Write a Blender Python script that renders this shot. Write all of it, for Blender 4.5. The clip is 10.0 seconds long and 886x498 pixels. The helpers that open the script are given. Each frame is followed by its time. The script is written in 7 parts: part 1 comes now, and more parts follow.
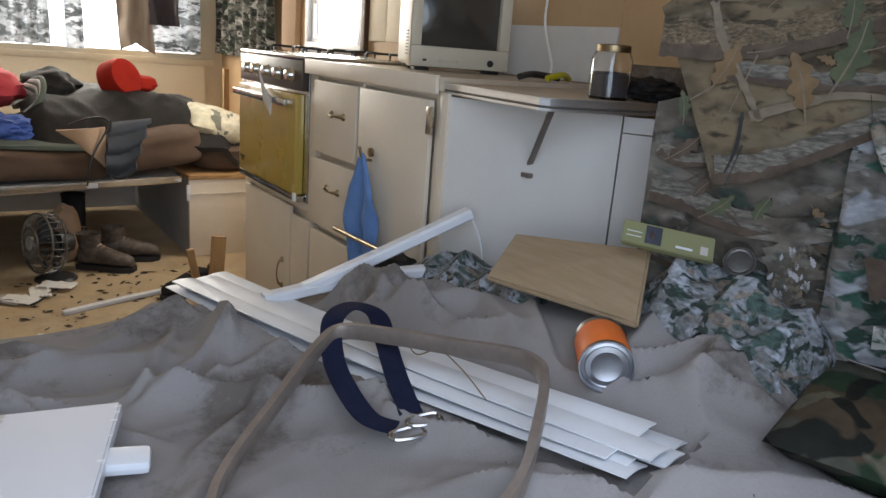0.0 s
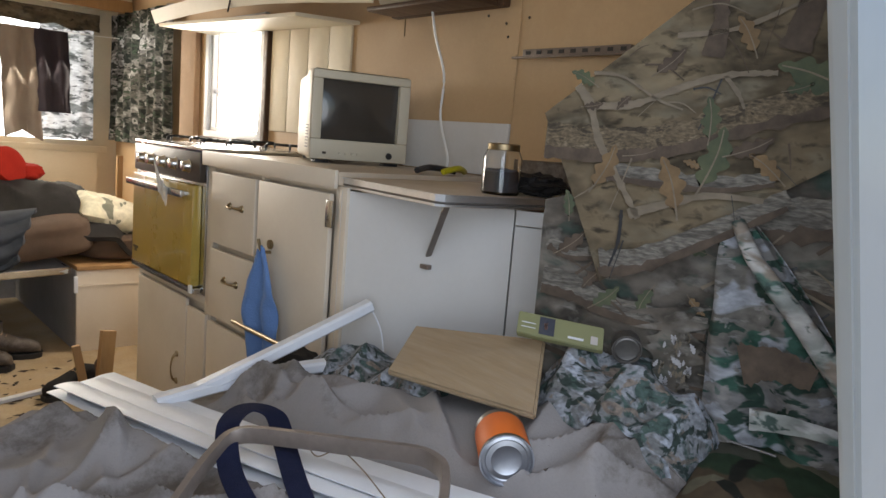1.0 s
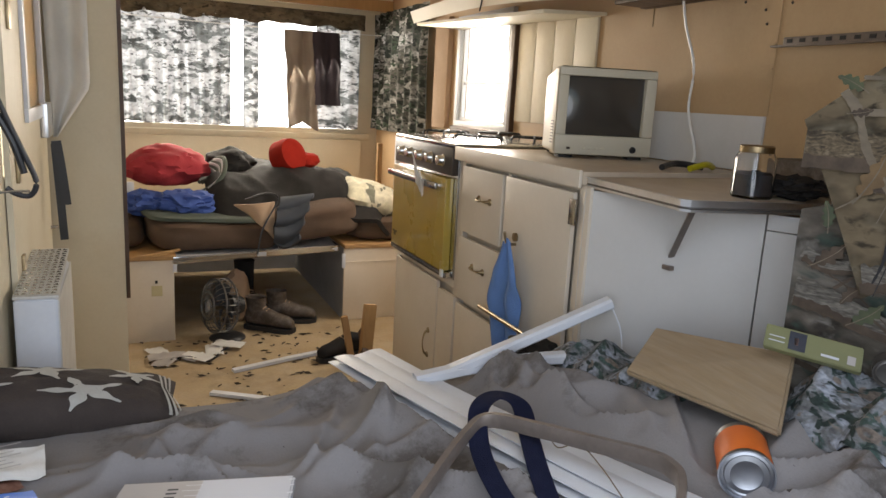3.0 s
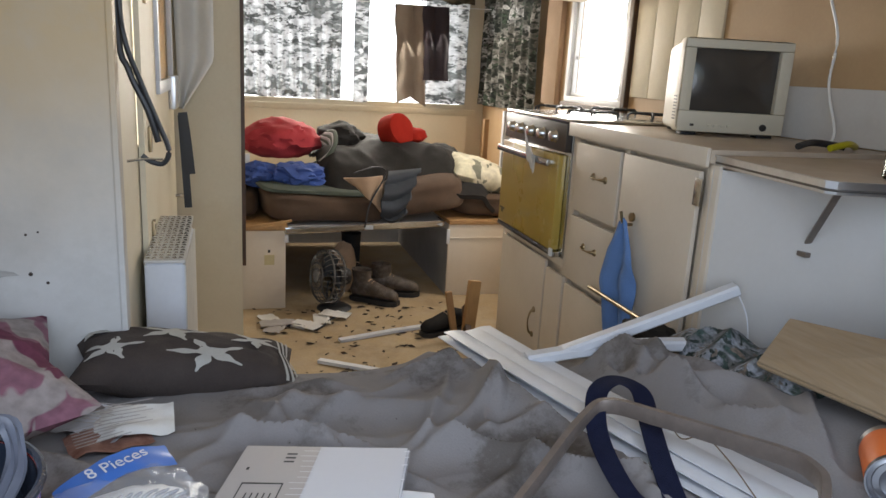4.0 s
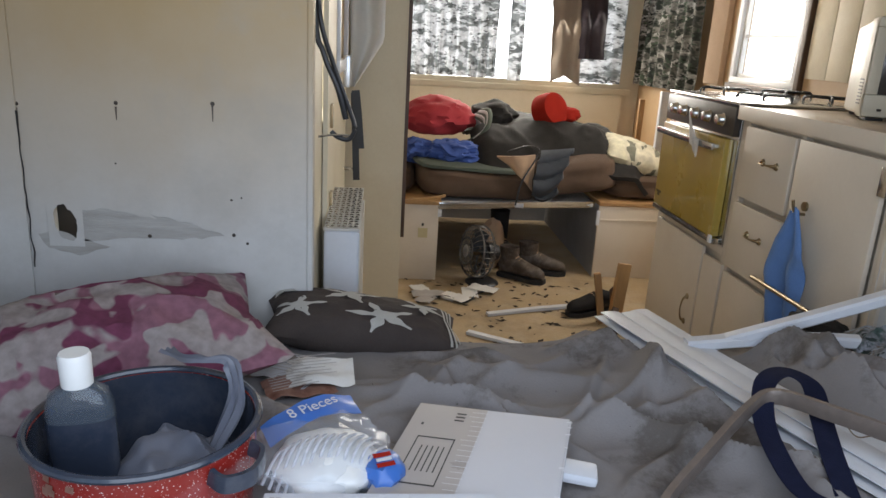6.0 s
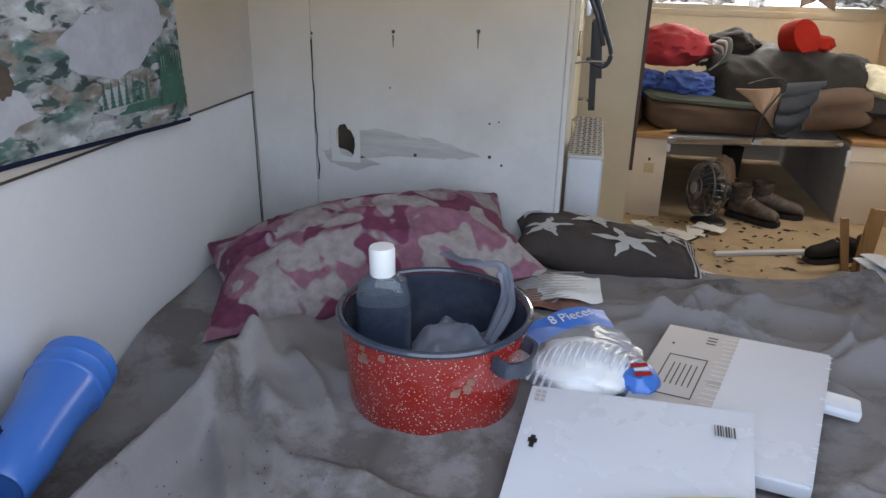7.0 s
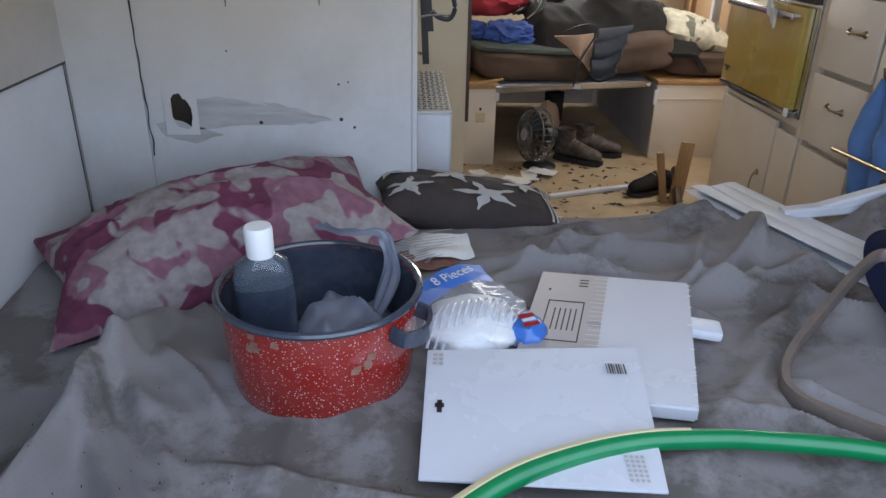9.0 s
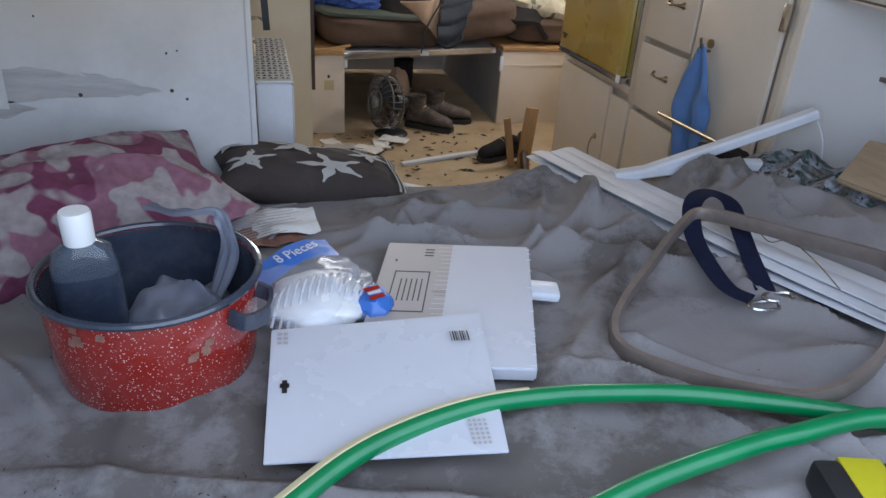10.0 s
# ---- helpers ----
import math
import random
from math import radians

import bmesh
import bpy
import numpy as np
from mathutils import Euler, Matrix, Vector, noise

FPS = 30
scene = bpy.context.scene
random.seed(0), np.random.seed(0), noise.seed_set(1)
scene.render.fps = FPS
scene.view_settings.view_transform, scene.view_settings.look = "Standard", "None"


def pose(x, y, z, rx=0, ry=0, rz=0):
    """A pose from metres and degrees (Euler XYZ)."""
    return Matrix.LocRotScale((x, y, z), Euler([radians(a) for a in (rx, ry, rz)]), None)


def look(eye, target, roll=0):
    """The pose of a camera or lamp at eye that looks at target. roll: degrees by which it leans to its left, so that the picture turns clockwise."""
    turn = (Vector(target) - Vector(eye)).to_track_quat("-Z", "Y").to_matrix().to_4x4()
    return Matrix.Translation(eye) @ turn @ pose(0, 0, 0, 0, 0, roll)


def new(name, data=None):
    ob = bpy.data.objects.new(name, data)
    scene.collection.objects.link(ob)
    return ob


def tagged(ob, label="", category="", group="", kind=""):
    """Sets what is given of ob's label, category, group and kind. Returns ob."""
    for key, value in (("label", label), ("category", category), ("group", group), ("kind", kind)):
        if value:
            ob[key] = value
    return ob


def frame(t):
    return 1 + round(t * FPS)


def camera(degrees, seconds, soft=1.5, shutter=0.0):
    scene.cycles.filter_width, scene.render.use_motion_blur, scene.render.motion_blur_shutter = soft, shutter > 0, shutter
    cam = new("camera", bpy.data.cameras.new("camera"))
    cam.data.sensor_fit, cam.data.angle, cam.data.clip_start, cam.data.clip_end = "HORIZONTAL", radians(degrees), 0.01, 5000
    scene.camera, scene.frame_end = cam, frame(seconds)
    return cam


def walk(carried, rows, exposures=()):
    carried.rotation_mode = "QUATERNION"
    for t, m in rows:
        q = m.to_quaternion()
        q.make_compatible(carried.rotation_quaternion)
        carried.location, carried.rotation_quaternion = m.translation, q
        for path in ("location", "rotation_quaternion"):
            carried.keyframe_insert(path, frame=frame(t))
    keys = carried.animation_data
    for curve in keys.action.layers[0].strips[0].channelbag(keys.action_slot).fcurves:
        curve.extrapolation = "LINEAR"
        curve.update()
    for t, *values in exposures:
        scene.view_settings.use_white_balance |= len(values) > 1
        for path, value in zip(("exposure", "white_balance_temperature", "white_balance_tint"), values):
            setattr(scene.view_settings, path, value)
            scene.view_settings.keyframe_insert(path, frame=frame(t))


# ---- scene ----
cam = camera(63.0, 10.0)

PATH = [
    (0, (-0.911, -1.425, 0.981), (0.204, 0.15, 0.455), 4.5),
    (0.5, (-0.903, -1.427, 1.001), (0.367, 0.07, 0.62), 4.2),
    (1, (-0.912, -1.439, 1.01), (0.423, 0.022, 0.719), 4.7),
    (1.5, (-0.92, -1.44, 1.011), (0.378, 0.054, 0.726), 3.6),
    (2, (-0.924, -1.435, 1.016), (0.309, 0.109, 0.711), 4.0),
    (2.5, (-0.927, -1.439, 1.027), (0.132, 0.228, 0.707), 3.8),
    (3, (-0.964, -1.483, 1.071), (-0.173, 0.309, 0.667), 3.1),
    (3.2, (-0.977, -1.491, 1.088), (-0.27, 0.327, 0.644), 2.9),
    (4.3, (-0.991, -1.435, 1.048), (-0.483, 0.439, 0.567), 3.1),
    (4.5, (-0.988, -1.436, 1.044), (-0.501, 0.443, 0.56), 2.8),
    (5, (-0.993, -1.44, 1.042), (-0.547, 0.441, 0.53), 3.4),
    (5.2, (-0.995, -1.446, 1.046), (-0.57, 0.437, 0.523), 3.0),
    (6.3, (-1.086, -1.501, 1.075), (-1.08, 0.411, 0.488), 2.6),
    (6.5, (-1.101, -1.511, 1.077), (-1.221, 0.388, 0.46), 1.6),
    (7, (-1.154, -1.567, 1.058), (-1.514, 0.255, 0.317), 1.2),
    (7.5, (-1.168, -1.586, 1.055), (-1.594, 0.144, 0.145), -0.0),
    (8, (-1.179, -1.566, 1.073), (-1.492, 0.206, 0.199), -2.0),
    (8.5, (-1.224, -1.539, 1.063), (-1.348, 0.276, 0.231), -1.4),
    (9, (-1.234, -1.537, 1.057), (-1.118, 0.273, 0.216), 1.2),
    (9.5, (-1.208, -1.52, 1.048), (-0.907, 0.243, 0.153), 2.2),
    (10, (-1.204, -1.533, 1.065), (-0.718, 0.181, 0.156), 3.9),
]
walk(cam, [(t, look(eye, target, roll)) for t, eye, target, roll in PATH], exposures=[(0, 0.03, 6000, 10), (1, 0.1, 6300, 11), (2.5, 0.08, 6450, 12), (3.2, 0.0, 6400, 11), (4.5, -0.05, 5900, 10), (6.5, -0.13, 6050, 10), (7.4, 0.0, 5700, 13), (8.5, -0.08, 5600, 12), (10, -0.10, 5550, 12)])

# ---------- sky, sun, daylight in the openings ----------
world = bpy.data.worlds.new("world")
scene.world = world
world.use_nodes = True
wn = world.node_tree
sky = wn.nodes.new("ShaderNodeTexSky")
sky.sky_type = "NISHITA"
sky.sun_disc = False
sky.sun_elevation, sky.sun_rotation = radians(48), radians(60)
wn.nodes["Background"].inputs[1].default_value = 0.15
wn.links.new(sky.outputs[0], wn.nodes["Background"].inputs[0])

sun = new("sun", bpy.data.lights.new("sun", "SUN"))
sun.data.energy, sun.data.angle, sun.data.color = 3.0, radians(0.5), (1.0, 0.93, 0.82)
sun.matrix_world = look((6, 3.4, 7.5), (0, 0, 0))


def window_lamp(name, place, target, w, h, watts, colour):
    lamp = new(name, bpy.data.lights.new(name, "AREA"))
    lamp.data.shape, lamp.data.size, lamp.data.size_y = "RECTANGLE", w, h
    lamp.data.energy, lamp.data.color = watts, colour
    lamp.matrix_world = look(place, target)
    return lamp


window_lamp("front_daylight", (-0.88, -1.26, 1.12), (-1.0, 0.0, 0.78), 1.3, 1.1, 13.2, (0.88, 0.93, 1.0))
window_lamp("rear_daylight", (-0.3, 2.86, 1.16), (-0.3, 0.6, 0.3), 1.2, 0.6, 28, (1.0, 0.89, 0.72))
window_lamp("side_daylight", (0.47, 1.52, 1.2), (-1.0, 1.2, 0.8), 0.4, 0.4, 11, (1.0, 0.9, 0.76))
window_lamp("entry_daylight", (-1.62, 0.80, 1.25), (-0.4, 1.3, 0.3), 0.34, 0.48, 9, (1.0, 0.9, 0.72))

# ---------- materials ----------


def M(name, col, col2=None, rough=0.6, scale=6.0, detail=0.35, bump=0.1, metal=0.0, stains=0.0, stain_col=(0.12, 0.1, 0.08), stretch=(1, 1, 1), fine=90.0, trans=0.0, coat=0.0, speck=0.0, speck_col=(1, 1, 1), dust=0.0, smoke=False, spec=0.5, stain_lo=0.52, stain_hi=0.72, stain_scale=0.55):
    m = bpy.data.materials.new(name)
    m.use_nodes = True
    nt = m.node_tree
    b = nt.nodes["Principled BSDF"]
    tc = nt.nodes.new("ShaderNodeTexCoord")
    mp = nt.nodes.new("ShaderNodeMapping")
    mp.inputs["Scale"].default_value = stretch
    nt.links.new(tc.outputs["Object"], mp.inputs[0])

    def noise_node(s, d=6.0, r=0.6):
        n = nt.nodes.new("ShaderNodeTexNoise")
        n.inputs["Scale"].default_value, n.inputs["Detail"].default_value, n.inputs["Roughness"].default_value = s, d, r
        nt.links.new(mp.outputs[0], n.inputs["Vector"])
        return n

    def mix(fac, a, c, kind="MIX"):
        x = nt.nodes.new("ShaderNodeMix")
        x.data_type, x.blend_type = "RGBA", kind
        for sock, val in ((x.inputs[0], fac), (x.inputs[6], a), (x.inputs[7], c)):
            if isinstance(val, bpy.types.NodeSocket):
                nt.links.new(val, sock)
            else:
                sock.default_value = val if isinstance(val, (int, float)) else (*val, 1)
        return x.outputs[2]

    def ramp(sock, lo, hi):
        r = nt.nodes.new("ShaderNodeMapRange")
        r.inputs[1].default_value, r.inputs[2].default_value = lo, hi
        nt.links.new(sock, r.inputs[0])
        return r.outputs[0]

    if col2 is None:
        col2 = tuple(c * (1 - detail) for c in col)
    big = noise_node(scale)
    small = noise_node(fine, 3.0)
    c = mix(ramp(big.outputs[0], 0.3, 0.7), col, col2)
    grain = nt.nodes.new("ShaderNodeMath")
    grain.operation = "MULTIPLY"
    nt.links.new(ramp(small.outputs[0], 0.3, 0.75), grain.inputs[0])
    grain.inputs[1].default_value = min(0.8, detail * 1.2)
    c = mix(grain.outputs[0], c, tuple(x * 0.72 for x in col2))
    if smoke:   # old tobacco yellowing that deepens towards the roof
        sep = nt.nodes.new("ShaderNodeSeparateXYZ")
        nt.links.new(tc.outputs["Object"], sep.inputs[0])
        wob = nt.nodes.new("ShaderNodeMath")
        wob.operation = "MULTIPLY_ADD"
        nt.links.new(big.outputs[0], wob.inputs[0])
        wob.inputs[1].default_value = 0.25
        nt.links.new(sep.outputs[2], wob.inputs[2])
        c = mix(ramp(wob.outputs[0], 0.76, 1.26), c, (0.40, 0.285, 0.14))
    if stains:
        st = noise_node(scale * stain_scale, 10.0, 0.72)
        k = nt.nodes.new("ShaderNodeMath")
        k.operation = "MULTIPLY"
        nt.links.new(ramp(st.outputs[0], stain_lo, stain_hi), k.inputs[0])
        k.inputs[1].default_value = stains
        c = mix(k.outputs[0], c, stain_col)
    if speck:
        v = nt.nodes.new("ShaderNodeTexVoronoi")
        v.inputs["Scale"].default_value = speck
        nt.links.new(mp.outputs[0], v.inputs["Vector"])
        sp = noise_node(speck * 0.7, 2.0)
        s1 = ramp(v.outputs["Distance"], 0.30, 0.2)
        s2 = ramp(sp.outputs[0], 0.48, 0.56)
        k = nt.nodes.new("ShaderNodeMath")
        k.operation = "MULTIPLY"
        nt.links.new(s1, k.inputs[0])
        nt.links.new(s2, k.inputs[1])
        c = mix(k.outputs[0], c, speck_col)
    if dust:
        dk = nt.nodes.new("ShaderNodeMath")
        dk.operation = "MULTIPLY"
        nt.links.new(ramp(noise_node(scale * 2.5, 8, 0.7).outputs[0], 0.45, 0.8), dk.inputs[0])
        dk.inputs[1].default_value = dust
        c = mix(dk.outputs[0], c, (0.42, 0.39, 0.36))
    nt.links.new(c, b.inputs["Base Color"])
    rg = nt.nodes.new("ShaderNodeMapRange")
    rg.inputs[3].default_value, rg.inputs[4].default_value = max(0.03, rough - 0.12), min(1.0, rough + 0.12)
    nt.links.new(big.outputs[0], rg.inputs[0])
    nt.links.new(rg.outputs[0], b.inputs["Roughness"])
    b.inputs["Metallic"].default_value = metal
    b.inputs["Specular IOR Level"].default_value = spec
    b.inputs["Transmission Weight"].default_value = trans
    b.inputs["Coat Weight"].default_value = coat
    if bump:
        bp = nt.nodes.new("ShaderNodeBump")
        bp.inputs["Strength"].default_value, bp.inputs["Distance"].default_value = bump, 0.004
        nt.links.new(small.outputs[0], bp.inputs["Height"])
        nt.links.new(bp.outputs[0], b.inputs["Normal"])
    return m


def camo(name, stops, scale=9.0, warp=1.2, rough=0.85, stretch=(1, 1, 1), bump=0.15, sheen_trans=0.0, fine=0.25, octaves=2.2, blend="CONSTANT"):
    """Printed cloth: hard-edged blotches of several colours out of warped noise."""
    m = bpy.data.materials.new(name)
    m.use_nodes = True
    nt = m.node_tree
    b = nt.nodes["Principled BSDF"]
    tc = nt.nodes.new("ShaderNodeTexCoord")
    mp = nt.nodes.new("ShaderNodeMapping")
    mp.inputs["Scale"].default_value = stretch
    nt.links.new(tc.outputs["Object"], mp.inputs[0])
    n = nt.nodes.new("ShaderNodeTexNoise")
    n.inputs["Scale"].default_value, n.inputs["Detail"].default_value, n.inputs["Roughness"].default_value = scale, octaves, 0.45 if octaves < 3 else 0.62
    n.inputs["Distortion"].default_value = warp
    nt.links.new(mp.outputs[0], n.inputs["Vector"])
    r = nt.nodes.new("ShaderNodeValToRGB")
    r.color_ramp.interpolation = blend
    e = r.color_ramp.elements
    for i, (p, c) in enumerate(stops):
        el = e[i] if i < 2 else e.new(p)
        el.position, el.color = p, (*c, 1)
    nt.links.new(n.outputs[0], r.inputs[0])
    f = nt.nodes.new("ShaderNodeTexNoise")
    f.inputs["Scale"].default_value, f.inputs["Detail"].default_value = scale * 5, 8
    nt.links.new(mp.outputs[0], f.inputs["Vector"])
    x = nt.nodes.new("ShaderNodeMix")
    x.data_type, x.blend_type = "RGBA", "MULTIPLY"
    x.inputs[0].default_value = fine
    g = nt.nodes.new("ShaderNodeValToRGB")
    g.color_ramp.elements[0].position, g.color_ramp.elements[1].position = 0.35, 0.62
    nt.links.new(f.outputs[0], g.inputs[0])
    nt.links.new(r.outputs[0], x.inputs[6])
    nt.links.new(g.outputs[0], x.inputs[7])
    nt.links.new(x.outputs[2], b.inputs["Base Color"])
    b.inputs["Roughness"].default_value = rough
    bp = nt.nodes.new("ShaderNodeBump")
    bp.inputs["Strength"].default_value, bp.inputs["Distance"].default_value = bump, 0.003
    nt.links.new(f.outputs[0], bp.inputs["Height"])
    nt.links.new(bp.outputs[0], b.inputs["Normal"])
    if sheen_trans:
        t = nt.nodes.new("ShaderNodeBsdfTranslucent")
        nt.links.new(x.outputs[2], t.inputs[0])
        s = nt.nodes.new("ShaderNodeMixShader")
        s.inputs[0].default_value = sheen_trans
        nt.links.new(b.outputs[0], s.inputs[1])
        nt.links.new(t.outputs[0], s.inputs[2])
        nt.links.new(s.outputs[0], nt.nodes["Material Output"].inputs[0])
    return m


def layered(name, ground, layers, stretch=(1, 1, 1), rough=0.88, soft=0.012, detail=1.6, warp=0.5, dirt=0.25, trans=0.0, bump=0.12, move=(0, 0, 0), spec=0.25):
    """Printed cloth: a ground colour with layers of separate blotches, (scale, level, colour) each."""
    m = bpy.data.materials.new(name)
    m.use_nodes = True
    nt = m.node_tree
    b = nt.nodes["Principled BSDF"]
    tc = nt.nodes.new("ShaderNodeTexCoord")
    col = None

    def blot(scale, d, k, w):
        mp = nt.nodes.new("ShaderNodeMapping")
        mp.inputs["Scale"].default_value = stretch
        mp.inputs["Location"].default_value = (3.1 * k + move[0], 1.7 * k + move[1], 2.3 * k + move[2])
        nt.links.new(tc.outputs["Object"], mp.inputs[0])
        n = nt.nodes.new("ShaderNodeTexNoise")
        n.inputs["Scale"].default_value, n.inputs["Detail"].default_value, n.inputs["Roughness"].default_value, n.inputs["Distortion"].default_value = scale, d, 0.5, w
        nt.links.new(mp.outputs[0], n.inputs["Vector"])
        return n.outputs[0]

    for k, (scale, level, c) in enumerate(layers):
        r = nt.nodes.new("ShaderNodeMapRange")
        r.inputs[1].default_value, r.inputs[2].default_value = level - soft, level + soft
        nt.links.new(blot(scale, detail, k, warp), r.inputs[0])
        x = nt.nodes.new("ShaderNodeMix")
        x.data_type = "RGBA"
        nt.links.new(r.outputs[0], x.inputs[0])
        if col is None:
            x.inputs[6].default_value = (*ground, 1)
        else:
            nt.links.new(col, x.inputs[6])
        x.inputs[7].default_value = (*c, 1)
        col = x.outputs[2]
    g = nt.nodes.new("ShaderNodeValToRGB")
    g.color_ramp.elements[0].position, g.color_ramp.elements[1].position = 0.32, 0.66
    fine = blot(layers[0][0] * 6, 8, 9, 0)
    nt.links.new(fine, g.inputs[0])
    x = nt.nodes.new("ShaderNodeMix")
    x.data_type, x.blend_type = "RGBA", "MULTIPLY"
    x.inputs[0].default_value = dirt
    nt.links.new(col, x.inputs[6])
    nt.links.new(g.outputs[0], x.inputs[7])
    nt.links.new(x.outputs[2], b.inputs["Base Color"])
    b.inputs["Roughness"].default_value, b.inputs["Specular IOR Level"].default_value = rough, spec
    bp = nt.nodes.new("ShaderNodeBump")
    bp.inputs["Strength"].default_value, bp.inputs["Distance"].default_value = bump, 0.003
    nt.links.new(fine, bp.inputs["Height"])
    nt.links.new(bp.outputs[0], b.inputs["Normal"])
    if trans:
        t = nt.nodes.new("ShaderNodeBsdfTranslucent")
        nt.links.new(x.outputs[2], t.inputs[0])
        q = nt.nodes.new("ShaderNodeMixShader")
        q.inputs[0].default_value = trans
        nt.links.new(b.outputs[0], q.inputs[1])
        nt.links.new(t.outputs[0], q.inputs[2])
        nt.links.new(q.outputs[0], nt.nodes["Material Output"].inputs[0])
    return m


def glass(name, col=(1, 1, 1), rough=0.02):
    m = bpy.data.materials.new(name)
    m.use_nodes = True
    b = m.node_tree.nodes["Principled BSDF"]
    b.inputs["Base Color"].default_value = (*col, 1)
    b.inputs["Transmission Weight"].default_value, b.inputs["Roughness"].default_value, b.inputs["IOR"].default_value = 1, rough, 1.45
    return m


def glow(name, col, strength):
    m = bpy.data.materials.new(name)
    m.use_nodes = True
    b = m.node_tree.nodes["Principled BSDF"]
    b.inputs["Base Color"].default_value = (0, 0, 0, 1)
    b.inputs["Emission Color"].default_value, b.inputs["Emission Strength"].default_value = (*col, 1), strength
    return m


wall_white = M("yellowed_white_panel", (0.68, 0.675, 0.665), (0.62, 0.61, 0.59), 0.5, 2.5, 0.1, 0.04, stains=0.25, stain_col=(0.36, 0.34, 0.31))
wall_smoked = M("smoke_yellowed_white_panel", (0.55, 0.545, 0.525), (0.49, 0.475, 0.455), 0.5, 2.5, 0.08, 0.04, stains=0.55, stain_col=(0.33, 0.31, 0.28), smoke=True, stain_lo=0.5, stain_hi=0.68)
wall_tan = M("tan_wall_panel", (0.52, 0.36, 0.20), (0.46, 0.31, 0.165), 0.55, 3.0, 0.12, 0.05, stains=0.3, stain_col=(0.3, 0.19, 0.09))
wall_cream = M("cream_wall_panel", (0.70, 0.635, 0.49), (0.64, 0.56, 0.40), 0.55, 2.2, 0.12, 0.05, stains=0.3, stain_col=(0.42, 0.3, 0.15))
ceil_mat = M("stained_ceiling_panel", (0.62, 0.55, 0.42), (0.5, 0.4, 0.26), 0.7, 3.0, 0.15, 0.06)
floor_mat = M("bare_plywood_floor", (0.50, 0.39, 0.24), (0.40, 0.29, 0.16), 0.75, 4.0, 0.35, 0.3, stains=0.6, stain_col=(0.13, 0.085, 0.045), dust=0.3)
cab_white = M("cream_cabinet_paint", (0.66, 0.59, 0.49), (0.61, 0.53, 0.42), 0.42, 3.0, 0.08, 0.03, stains=0.2, stain_col=(0.4, 0.3, 0.2))
panel_mat = M("pale_enamel_panel", (0.60, 0.59, 0.575), (0.55, 0.535, 0.51), 0.4, 3.0, 0.06, 0.02, stains=0.15, stain_col=(0.42, 0.38, 0.33))
oven_gold = M("harvest_gold_enamel", (0.45, 0.315, 0.06), (0.39, 0.27, 0.05), 0.28, 4.0, 0.1, 0.02, coat=0.4, dust=0.1)
chrome = M("worn_chrome", (0.72, 0.72, 0.72), (0.5, 0.5, 0.5), 0.22, 12.0, 0.2, 0.02, metal=1.0)
alum = M("aluminium_trim", (0.78, 0.79, 0.81), (0.60, 0.61, 0.63), 0.34, 8.0, 0.2, 0.03, metal=1.0)
brass = M("tarnished_brass", (0.40, 0.31, 0.18), (0.25, 0.19, 0.11), 0.38, 15.0, 0.3, 0.03, metal=1.0)
black = M("black_plastic", (0.02, 0.02, 0.022), None, 0.45, 12.0, 0.3, 0.05)
darkbrown = M("dark_control_panel", (0.06, 0.045, 0.035), None, 0.35, 10.0, 0.3, 0.03)
dark_wood = M("dark_stained_wood", (0.10, 0.05, 0.025), (0.06, 0.03, 0.015), 0.5, 8.0, 0.3, 0.1, stretch=(1, 6, 1))
pine = M("raw_pine", (0.45, 0.27, 0.11), (0.33, 0.18, 0.07), 0.6, 7.0, 0.3, 0.12, stretch=(1, 1, 0.15))
plank_mat = M("maple_veneer_board", (0.345, 0.262, 0.165), (0.275, 0.20, 0.12), 0.5, 9.0, 0.3, 0.05, stretch=(9, 0.7, 1), stains=0.3, stain_col=(0.2, 0.13, 0.07), dust=0.25)
counter_mat = M("speckled_laminate", (0.55, 0.47, 0.37), (0.47, 0.38, 0.28), 0.4, 6.0, 0.15, 0.02, stains=0.4, stain_col=(0.25, 0.17, 0.1), dust=0.3)
blanket_mat = M("dusty_grey_brown_canvas", (0.258, 0.243, 0.241), (0.195, 0.181, 0.177), 0.94, 3.2, 0.14, 0.22, stains=0.7, stain_col=(0.085, 0.072, 0.06), fine=260, spec=0.2, stain_lo=0.515, stain_hi=0.60, stain_scale=1.1)
vinyl = M("white_vinyl", (0.68, 0.70, 0.745), (0.60, 0.62, 0.66), 0.35, 8.0, 0.08, 0.02, stains=0.3, stain_col=(0.5, 0.47, 0.4))
steel = M("dull_painted_steel", (0.23, 0.19, 0.165), (0.17, 0.14, 0.12), 0.4, 20.0, 0.3, 0.05, metal=0.35)
strap_mat = M("navy_webbing", (0.009, 0.012, 0.036), (0.006, 0.008, 0.026), 0.85, 40.0, 0.2, 0.5, fine=400, spec=0.2)
enamel_red = M("red_speckled_enamel", (0.27, 0.018, 0.012), (0.22, 0.014, 0.010), 0.22, 6.0, 0.1, 0.0, coat=0.5, speck=300.0, speck_col=(0.66, 0.50, 0.45), dust=0.08)
enamel_blue = M("dark_slate_enamel", (0.035, 0.045, 0.07), (0.025, 0.032, 0.05), 0.22, 6.0, 0.15, 0.0, coat=0.4, dust=0.1)
blue_plastic = M("bright_blue_plastic", (0.06, 0.17, 0.54), (0.05, 0.15, 0.48), 0.32, 6.0, 0.06, 0.0, dust=0.05)
